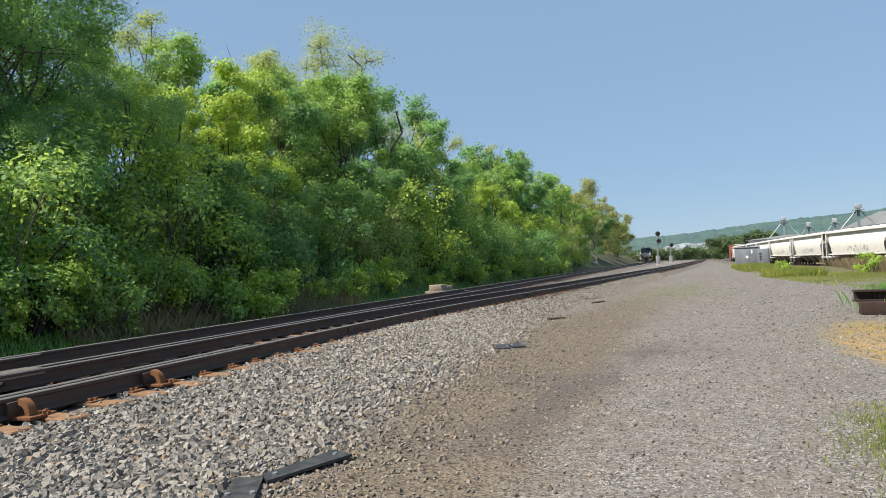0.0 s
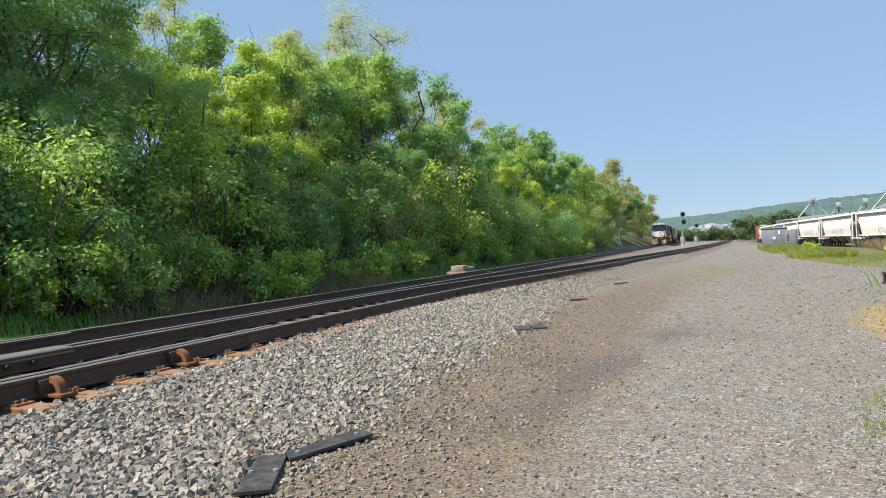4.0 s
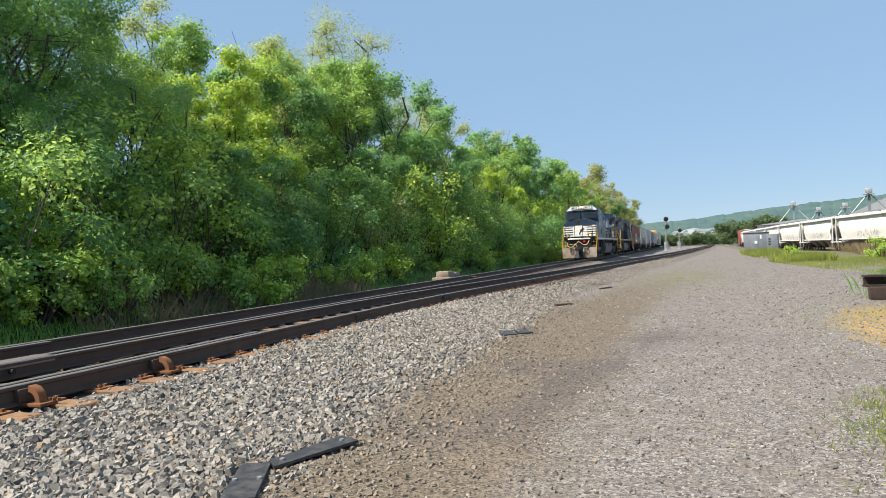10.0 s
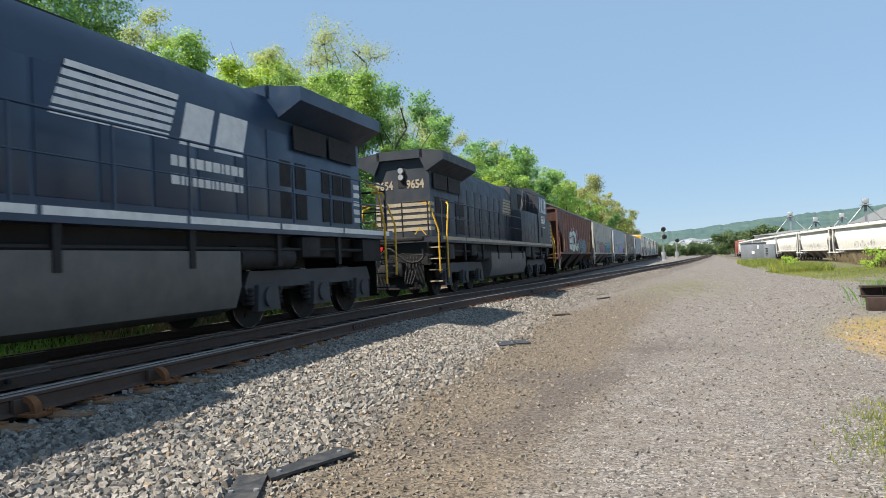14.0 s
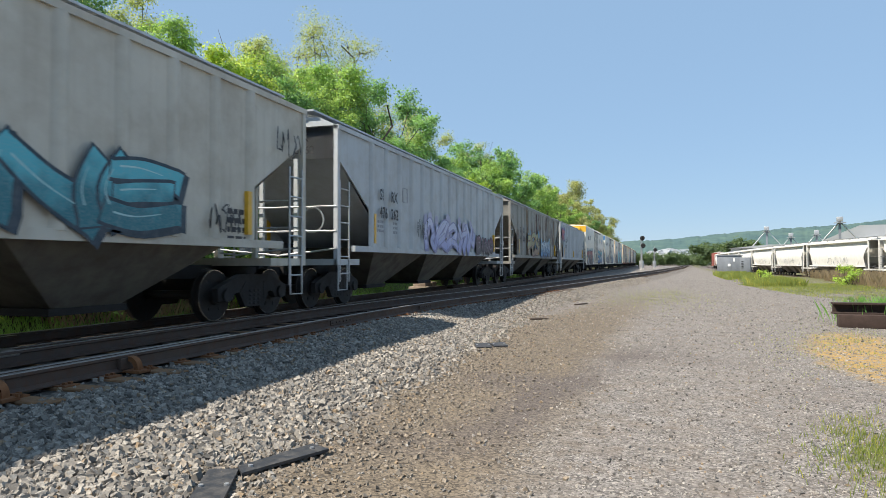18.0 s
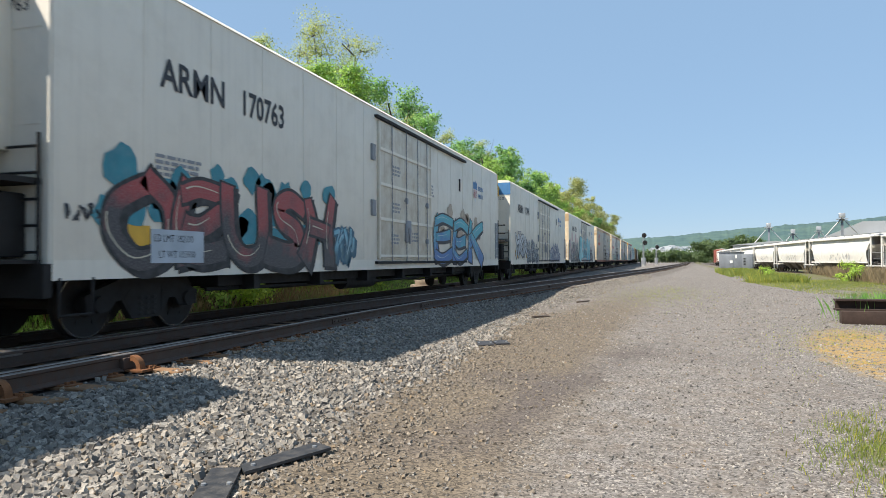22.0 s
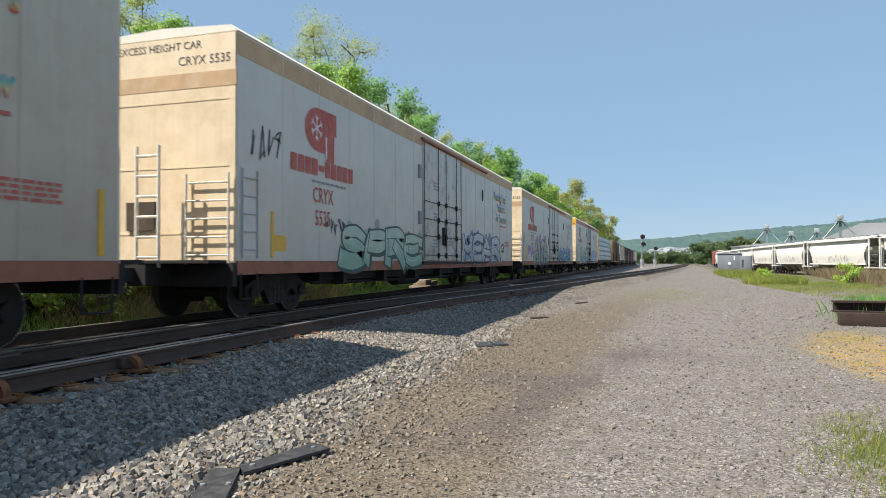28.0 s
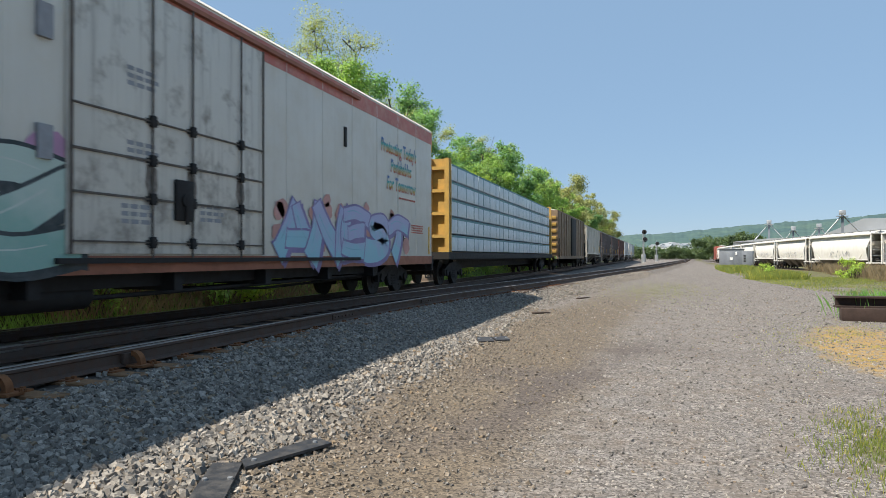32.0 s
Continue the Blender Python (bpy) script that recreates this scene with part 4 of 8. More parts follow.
x, y = strip(22000, [(6.3, 46), (6.6, 60), (7.4, 84)], 3.4, 3)
blades("yellow_weeds", x, y, 0.5, 0.04, GRASS_YEL, "tall yellow-flowering weeds beside the gravel yard", 4, "weeds")
x, y = strip(24000, [(8.4, 25), (7.6, 33), (6.6, 52)], 7.5, 5)
blades("yard_weeds", x, y, 0.13, 0.016, GRASS_YEL, "green grass verge behind the gravel yard", 6)
x, y = strip(12000, [(11.0, 26), (13.0, 45), (15.5, 78)], 5.0, 7)
blades("dry_weeds", x, y, 0.8, 0.02, GRASS_DRY, "brown dry weeds before the parked hopper cars", 8, "weeds")
n = 5200
x, y = 1.85 + rng.normal(0, 0.33, n), 5.9 + rng.normal(0, 0.95, n)
keep = lump(x * 6, y * 6) + rng.normal(0, 0.15, n) > 0.15
x, y = x[keep], y[keep]
blades("yard_tuft", x, y, 0.075, 0.007, GRASS_YEL, "low yellow-green weed patch in the gravel", 9, "weeds")
n = 9000
y = 12.8 + rng.normal(0, 2.4, n)
x = 3.6 + 0.12 * (y - 12) + rng.normal(0, 0.85, n)
keep = lump(x * 3, y * 2.2) + rng.normal(0, 0.2, n) > 0.0
x, y = x[keep], y[keep]
blades("mossy_tufts", x, y, 0.04, 0.01, GRASS_YEL, "thin mossy growth on rust-stained gravel", 10, "weeds")
n = 5200
x, y = 0.2 + rng.normal(0, 1.2, n), 31 + rng.normal(0, 5, n)
blades("yard_weeds", x, y, 0.05, 0.012, GRASS_YEL, "sparse low weeds in the gravel yard", 12, "weeds")
n = 2600
x, y = 5.9 + rng.normal(0, 0.6, n), 18.5 + rng.normal(0, 0.3, n)
blades("tall_weeds", x, y, 0.6, 0.006, GRASS, "tall green weeds growing behind the scrap beams", 13, "weeds")
WEED = shrub(0.9, 0.5, LEAF_BRIGHT, 1500, 0.07, 40, "leafy green weed beside the gravel yard")
plant(WEED, 7.2, 20.5, 0, 0.8)
for x, y, s in ((5.3, 18.7, 0.6), (6.2, 18.8, 0.75), (7.6, 52.0, 1.2), (12.4, 50, 1.6)):
    copy_plant(WEED, x, y, x * 77, s)

# ---- lettering and spray paint ----
SIDE = Matrix(((0, 0, 1, 0), (1, 0, 0, 0), (0, 1, 0, 0), (0, 0, 0, 1)))
FAR_SIDE = Matrix(((0, 0, -1, 0), (-1, 0, 0, 0), (0, 1, 0, 0), (0, 0, 0, 1)))
END = Matrix(((1, 0, 0, 0), (0, 0, -1, 0), (0, 1, 0, 0), (0, 0, 0, 1)))


def lettering(text, size, mat, parent, at, way=SIDE, squeeze=1.0, bold=0.0, name="lettering", shear=0.0, label=""):
    cu = bpy.data.curves.new(name, "FONT")
    cu.body, cu.size, cu.align_x, cu.align_y, cu.offset, cu.shear = text, size, "LEFT", "CENTER", bold, shear
    cu.resolution_u = 2
    tmp = bpy.data.objects.new(name, cu)
    me = bpy.data.meshes.new_from_object(tmp)
    me.name = name
    bpy.data.objects.remove(tmp)
    bpy.data.curves.remove(cu)
    me.transform(Matrix.Translation(at) @ way @ Matrix.Diagonal((squeeze, 1, 1, 1)))
    return finish(name, me, mat, parent, label, 0)


def flat_polys(name, polys, x, mat, parent, label="", axis="x"):
    """Flat painted shapes on a side (y, z) at x, or on an end (x, z) at y."""
    v, f = [], []
    for p in polys:
        f.append(tuple(range(len(v), len(v) + len(p))))
        v += [(x + sum(c), a, b) if axis == "x" else (a, x + sum(c), b) for a, b, *c in p]
    return raw(name, v, f, mat, parent, label)


def bars(name, x, y0, y1, z, n, h, mat, parent, seed=0, axis="x"):
    """Small print that cannot be read: rows of short bars."""
    r = random.Random(seed)
    polys = []
    for i in range(n):
        a = y0
        while a < y1 - 0.06:
            w = r.uniform(0.06, 0.2)
            b = min(y1, a + w)
            zz = z - i * h * 1.7
            polys.append([(a, zz - h / 2), (b, zz - h / 2), (b, zz + h / 2), (a, zz + h / 2)])
            a = b + 0.035
    return tagged(flat_polys(name, polys, x, mat, parent, "", axis), kind="stuff")


def stroke(pts, w0, w1):
    """A thick painted stroke along pts, as quads."""
    out = []
    n = len(pts)
    left, right = [], []
    for i, (a, b) in enumerate(pts):
        p, q = pts[max(0, i - 1)], pts[min(n - 1, i + 1)]
        dx, dz = q[0] - p[0], q[1] - p[1]
        d = math.hypot(dx, dz) or 1
        w = (w0 + (w1 - w0) * i / (n - 1)) / 2
        left.append((a - dz / d * w, b + dx / d * w))
        right.append((a + dz / d * w, b - dx / d * w))
    for i in range(n - 1):
        out.append([right[i], right[i + 1], left[i + 1], left[i]])
    return out


SPRAY = {}


def spray(color):
    if color not in SPRAY:
        SPRAY[color] = surface("spray_paint", color, 0.55, 0, 0.3, 2.5, 60, (color[0] * 0.5 + 0.2, color[1] * 0.5 + 0.2, color[2] * 0.5 + 0.2), 0.35)
    return SPRAY[color]


def blended_spray(color, low, z0, z1):
    """Spray paint that fades from one colour at the letters' foot to another at their head, in uneven clouds."""
    m, nt, bs = begin("blended_spray_paint")
    v = coords(nt)
    z = node(nt, "ShaderNodeSeparateXYZ", Vector=v).outputs[2]
    t = mul(nt, mul(nt, z, z0, "SUBTRACT"), 1.0 / (z1 - z0))
    t = mul(nt, t, mul(nt, mul(nt, noise_tex(nt, v, 1.6, 3), 1.6), 0.8, "SUBTRACT"), "ADD")
    col = mix(nt, ramp(nt, t, 0.2, 0.7), c4(low), c4(color))
    col = mix(nt, ramp(nt, noise_tex(nt, v, 40, 4), 0.45, 0.75), col, mix(nt, 0.3, col, (0.4, 0.4, 0.38, 1)))
    nt.links.new(col, bs.inputs["Base Color"])
    bs.inputs["Roughness"].default_value = 0.55
    return m


# stroke skeletons in a box of ten by ten, two digits a point (a is ten), strokes split by bars; figures are free shapes, no letters
FORMS = {"A": "00 25 4a|4a 74 a0|23 83", "B": "10 15 1a|19 7a 97 55 15|15 86 92 50 10", "C": "a9 5a 16 13 50 a2", "D": "10 15 1a|1a 7a a6 92 50 10",
         "E": "20 15 2a|19 5a a9|25 55 86|11 50 a1", "F": "20 15 2a|19 59 aa|25 55 86", "H": "10 25 1a|90 85 9a|25 55 85", "I": "40 55 4a", "K": "20 15 2a|a9 67 25|36 63 a0",
         "L": "2a 15 21|11 50 a2", "M": "00 15 2a|2a 53 8a|8a 95 a0", "N": "00 15 1a|1a 54 90|90 95 9a", "O": "5a 17 13 50 92 97 5a", "P": "10 15 1a|19 7a 97 65 25",
         "R": "10 15 1a|19 7a 97 65 25|45 73 a0", "S": "98 6a 28 36 75 92 50 01", "T": "40 55 5a|08 5a a9", "U": "1a 13 40 82 9a", "Z": "09 5a 99|99 54 01|01 50 a1",
         "1": "03 26 6a a9|a9 66 33 90|22 53 74", "2": "0a 35 10|20 65 7a|64 92 a7", "3": "28 6a 97 64 22 01|53 82 a0", "4": "10 06 4a 75|75 52 90 a8",
         "5": "0a 28 44 20|55 8a a5 70|45 66 97", "6": "09 49 35 00|8a 66 80|46 77 a9"}


def spline(pts, n=5):
    """A smooth curve through pts."""
    if len(pts) < 3:
        return pts
    out = []
    q = [pts[0]] + list(pts) + [pts[-1]]
    for i in range(len(pts) - 1):
        a, b, c, d = q[i:i + 4]
        for k in range(n):
            t = k / n
            out.append(tuple(0.5 * (2 * b[m] + (c[m] - a[m]) * t + (2 * a[m] - 5 * b[m] + 4 * c[m] - d[m]) * t * t + (3 * b[m] - a[m] - 3 * c[m] + d[m]) * t ** 3) for m in (0, 1)))
    return out + [pts[-1]]


def graffiti(parent, x, y0, y1, z0, z1, fill, edge, seed, word, halo=None, shine=(0.7, 0.75, 0.75), label="sprayed graffiti", thick=0.34, low=None, line=0.05, slant=0.12, drop=0.09, blotch=None):
    """A sprayed piece: ragged cloud behind, swollen dark-edged strokes that overlap, drop shade, blended fill, spots and thin light lines."""
    r = random.Random(seed)
    letters = len(word)
    W, H = (y1 - y0) / letters, z1 - z0
    root = part("graffiti", BM(), spray(edge), parent, label)
    paint = blended_spray(fill, low if low else tuple(c * 0.35 for c in fill), z0, z1)
    tw = min(W, H * 0.75) * thick * 0.5
    cloud = []
    for i, ch in enumerate(word):
        base = z0 + line + tw * 0.55
        h, w = (H - tw - 2 * line) * r.uniform(0.82, 1.0), W * 0.98
        left, lean = y0 + W * i + W * 0.02, r.uniform(-0.3, 1.0) * slant * W
        outer, inner, light, dark, spots = [], [], [], [], []
        for m, s in enumerate(FORMS[ch].split("|")):
            pts = [(left + int(p[0], 11) / 10 * w + lean * int(p[1], 11) / 10 + r.uniform(-0.06, 0.06) * W, base + int(p[1], 11) / 10 * h + r.uniform(-0.04, 0.04) * H) for p in s.split()]
            pts = spline(pts)
            rise = pts[-1][1] - pts[0][1]
            f0, f1 = (1.55, 0.95) if rise > 0.4 * h else (0.95, 1.55) if rise < -0.4 * h else (0.9, 1.05)
            f0, f1 = f0 * r.uniform(0.85, 1.2), f1 * r.uniform(0.85, 1.2)
            up = 0.0003 * m
            for out, grow, sh, lift in ((dark, 2 * line, drop, 0), (outer, 2 * line, 0, up), (inner, 0, 0, up)):
                q = [(a + sh, b - sh * 0.6) for a, b in pts]
                body = stroke(q, tw * f0 + grow, tw * f1 + grow)
                for (a, b), (c, d), f in ((q[0], q[1], f0), (q[-1], q[-2], f1)):
                    n = math.hypot(a - c, b - d) or 1
                    ux, uz, k = (a - c) / n, (b - d) / n, (tw * f + grow) / 2
                    body.append([(a - uz * k, b + ux * k), (a + ux * k * 0.75 - uz * k * 0.9, b + uz * k * 0.75 + ux * k * 0.9), (a + ux * k * 0.35 + uz * k * 1.15, b + uz * k * 0.35 - ux * k * 1.15), (a + uz * k, b - ux * k)])
                out += [[(a, b, lift) for a, b in p] for p in body]
            k = len(pts) // 4
            light += stroke([(a - tw * 0.28, b + tw * 0.12) for a, b in pts[k:-k or None]], 0.028, 0.012)
            if blotch:
                a, b = pts[r.randrange(len(pts))]
                spots.append([(a + tw * 0.3 * math.cos(j * 0.785) * r.uniform(0.6, 1.2), b + tw * 0.4 * math.sin(j * 0.785) * r.uniform(0.6, 1.3)) for j in range(8)])
        d = 0.0013 * i
        flat_polys("letter_shadow", dark, x + 0.0015 + d * 0.1, spray(edge), root)
        flat_polys("letter_edge", outer, x + 0.0035 + d, spray(edge), root)
        flat_polys("letter_fill", inner, x + 0.00365 + d, paint, root)
        tagged(flat_polys("letter_shine", light, x + 0.0048 + d, spray(shine), root), kind="stuff")
        if blotch:
            tagged(flat_polys("letter_spot", spots, x + 0.0045 + d, spray(blotch), root), kind="stuff")
        for k in range(6):
            a, b, q = left + r.uniform(-0.1, 1.1) * w, z0 + H * r.uniform(0.25, 1.0), H * r.uniform(0.1, 0.2)
            cloud.append([(a + q * math.cos(j * 0.524) * r.uniform(0.8, 1.25), b + q * 0.9 * math.sin(j * 0.524) * r.uniform(0.75, 1.3)) for j in range(12)])
    if halo:
        tagged(flat_polys("graffiti_cloud", cloud, x + 0.001, spray(halo), root), kind="stuff")
    return root


def tangle(parent, x, y0, y1, z0, z1, dark, pale, seed, n, label):
    """A thicket of tapering painted tentacles with thin light lines along them, rising from the sill."""
    r = random.Random(seed)
    root = part("graffiti", BM(), spray(dark), parent, label)
    L, H = y1 - y0, z1 - z0
    arms, lines = [], []
    for i in range(n):
        a, b = y0 + L * (i + r.random()) / n, z0 + H * 0.02
        top = H * (0.45 + 0.5 * math.sin(math.pi * min(1, (i + 0.6) / n)) ** 0.7) * r.uniform(0.55, 1.05)
        sway = r.choice((-1, 1)) * r.uniform(0.1, 0.28)
        pts = spline([(a, b), (a + sway * 0.8, b + top * 0.35), (a - sway * 0.5, b + top * 0.7), (a + sway * 1.4, b + top), (a + sway * 2.2, b + top * 0.86)], 6)
        w = r.uniform(0.26, 0.44)
        arms += [[(p, q, 0.00015 * i) for p, q in f] for f in stroke(pts, w, 0.05)]
        for e in (-0.3, 0.05, 0.34):
            lines += [[(p, q, 0.00015 * i) for p, q in f] for f in stroke([(p + e * w * (1 - k / len(pts)), q) for k, (p, q) in enumerate(pts[2:-2])], 0.026, 0.012)]
        for k in range(3):
            c, d, q = a + r.uniform(-0.3, 0.3), b + top * r.uniform(0.1, 0.8), r.uniform(0.05, 0.11)
            lines += [[(p, g, 0.00015 * i) for p, g in f] for f in stroke([(c + q * math.cos(j * 0.7), d + q * 1.3 * math.sin(j * 0.7)) for j in range(10)], 0.02, 0.02)]
    flat_polys("painted_arm", arms, x + 0.002, spray(dark), root)
    tagged(flat_polys("painted_line", lines, x + 0.0021, spray(pale), root), kind="stuff")
    return root


def scrawl(parent, x, y0, y1, z0, z1, mat, seed, n=5, w=0.036, axis="x"):
    """A quick hand-drawn tag in thin lines, letter by letter."""
    r = random.Random(seed)
    W = (y1 - y0) / n
    for i in range(n):
        c = y0 + W * i
        pts = [(c + W * r.uniform(0, 1.1), z0 + (z1 - z0) * r.random()) for _ in range(5)]
        fine = []
        for k in range(len(pts) - 1):
            for s in range(3):
                t = s / 3
                fine.append((pts[k][0] + (pts[k + 1][0] - pts[k][0]) * t, pts[k][1] + (pts[k + 1][1] - pts[k][1]) * t + 0.03 * math.sin(3 * t)))
        flat_polys("graffiti_tag", stroke(fine, w, w * 0.8), x + 0.0004 * i, mat, parent, "thin sprayed tag", axis)


# ---- running gear ----
WHEELS = []
MOVERS = []


def wheelset_mesh(r, name):
    bm = BM()
    cyl(bm, (-1.05, 0, 0), (1.05, 0, 0), 0.08, 10)
    for s in (-1, 1):
        cyl(bm, (s * 0.68, 0, 0), (s * 0.815, 0, 0), r, 28)
        cyl(bm, (s * 0.675, 0, 0), (s * 0.705, 0, 0), r + 0.028, 28)
        cyl(bm, (s * 0.80, 0, 0), (s * 0.835, 0, 0), r * 0.42, 18, r * 0.34)
        for k in range(6):
            a = k * math.pi / 3
            bx(bm, s * 0.815 - 0.012, s * 0.815 + 0.012, r * 0.6 * math.cos(a) - 0.03, r * 0.6 * math.cos(a) + 0.03, r * 0.6 * math.sin(a) - 0.03, r * 0.6 * math.sin(a) + 0.03)
    n = 28
    for s in (-1, 1):
        for k in range(n):
            a, b = 2 * math.pi * k / n, 2 * math.pi * (k + 1) / n
            q = [(s * 0.817, r1 * math.cos(t), r1 * math.sin(t)) for r1, t in ((r * 0.972, a), (r * 0.992, a), (r * 0.992, b), (r * 0.972, b))]
            bm.faces.new([bm.verts.new(p) for p in q]).material_index = 1
    me = bpy.data.meshes.new(name)
    bm.to_mesh(me)
    bm.free()
    me.materials.append(WHEELSTEEL)
    me.materials.append(TREAD)
    me.polygons.foreach_set("use_smooth", [True] * len(me.polygons))
    me.set_sharp_from_angle(angle=radians(35))
    return me


CARWHEEL = wheelset_mesh(0.457, "wheelset")
LOCOWHEEL = wheelset_mesh(0.533, "wheelset")


def truck(parent, y, keyed=True):
    """A two-axle freight truck: bolster, cast side frames, springs, wheelsets."""
    bol = part("truck", bx(bx(BM(), -1.0, 1.0, y - 0.2, y + 0.2, 0.5, 0.78), -0.25, 0.25, y - 0.3, y + 0.3, 0.78, 0.95), BLACKIRON, parent)
    for s in (-1, 1):
        bm = BM()
        prism(bm, [(y - 1.12, 0.36), (y - 0.72, 0.36), (y - 0.62, 0.48), (y - 0.5, 0.5), (y - 0.3, 0.22), (y + 0.3, 0.22), (y + 0.5, 0.5), (y + 0.62, 0.48), (y + 0.72, 0.36),
                   (y + 1.12, 0.36), (y + 1.14, 0.58), (y + 0.95, 0.66), (y + 0.45, 0.82), (y - 0.45, 0.82), (y - 0.95, 0.66), (y - 1.14, 0.58)], "x", s * 0.93, s * 1.05)
        for e in (-1, 1):
            prism(bm, [(y + e * 0.3, 0.3), (y + e * 0.46, 0.52), (y + e * 0.3, 0.7)], "x", s * 1.051, s * 1.057)
            cyl(bm, (s * 0.9, y + e * 0.9, 0.46), (s * 1.1, y + e * 0.9, 0.46), 0.12, 14)
        part("side_frame", bm, BLACKIRON, bol)
        for e in (-0.14, 0.0, 0.14):
            part("spring", coil(BM(), s * 1.0, y + e, 0.25, 0.56, 0.068), RUSTY if not keyed else BLACKIRON, bol)
    for e in (-0.9, 0.9):
        w = new("wheelset", CARWHEEL)
        w.parent = bol
        w.location = (0, y + e, 0.457)
        if keyed:
            WHEELS.append((w, 0.457))
    return bol


def loco_truck(parent, y):
    bol = part("truck", bx(bx(BM(), -0.95, 0.95, y - 2.3, y + 2.3, 0.62, 0.85), -0.5, 0.5, y - 0.6, y + 0.6, 0.85, 1.2), BLACKIRON, parent)
    for s in (-1, 1):
        bm = BM()
        prism(bm, [(y - 2.55, 0.72), (y - 2.4, 0.42), (y - 1.5, 0.42), (y - 1.35, 0.68), (y - 0.45, 0.68), (y - 0.38, 0.42), (y + 0.38, 0.42), (y + 0.45, 0.68), (y + 1.35, 0.68),
                   (y + 1.5, 0.42), (y + 2.4, 0.42), (y + 2.55, 0.72), (y + 2.4, 0.98), (y - 2.4, 0.98)], "x", s * 0.98, s * 1.16)
        part("side_frame", bm, TRUCKGREY, bol)
        for e in (-1.95, 0.0, 1.95):
            bm = BM()
            prism(bm, [(y + e - 0.36, 0.3), (y + e + 0.36, 0.3), (y + e + 0.3, 0.74), (y + e - 0.3, 0.74)], "x", s * 1.1, s * 1.25)
            cyl(bm, (s * 1.2, y + e, 0.53), (s * 1.3, y + e, 0.53), 0.17, 16)
            part("axle_box", bm, TRUCKGREY, bol)
            for d in (-0.45, 0.45):
                part("spring", coil(BM(), s * 1.13, y + e + d, 0.4, 0.7, 0.09), BLACKIRON, bol)
    for e in (-1.95, 0.0, 1.95):
        w = new("wheelset", LOCOWHEEL)
        w.parent = bol
        w.location = (0, y + e, 0.533)
        WHEELS.append((w, 0.533))
    return bol


def coupler(parent, y, way):
    bm = bx(BM(), -0.09, 0.09, min(y, y + way * 0.75), max(y, y + way * 0.75), 0.72, 0.95)
    bx(bm, -0.16, 0.16, min(y + way * 0.6, y + way * 0.95), max(y + way * 0.6, y + way * 0.95), 0.68, 1.0, 0.03)
    return part("coupler", bm, BLACKIRON, parent, "rusty black knuckle coupler")


def ladder(parent, pts_low, pts_high, rungs, mat, r=0.022, name="ladder"):
    """Two uprights from pts_low to pts_high and rungs between them."""
    a0, b0 = Vector(pts_low[0]), Vector(pts_low[1])
    a1, b1 = Vector(pts_high[0]), Vector(pts_high[1])
    root = part(name, cyl(BM(), a0, a1, r, 6), mat, parent)
    part("stile", cyl(BM(), b0, b1, r, 6), mat, root)
    first = part("rung", cyl(BM(), a0.lerp(a1, 0.5 / rungs), b0.lerp(b1, 0.5 / rungs), r * 0.8, 6), mat, root)
    for i in range(1, rungs):
        ob = new("rung", first.data)
        ob.parent = root
        ob.location = (a1 - a0) * (i / rungs)
    return root


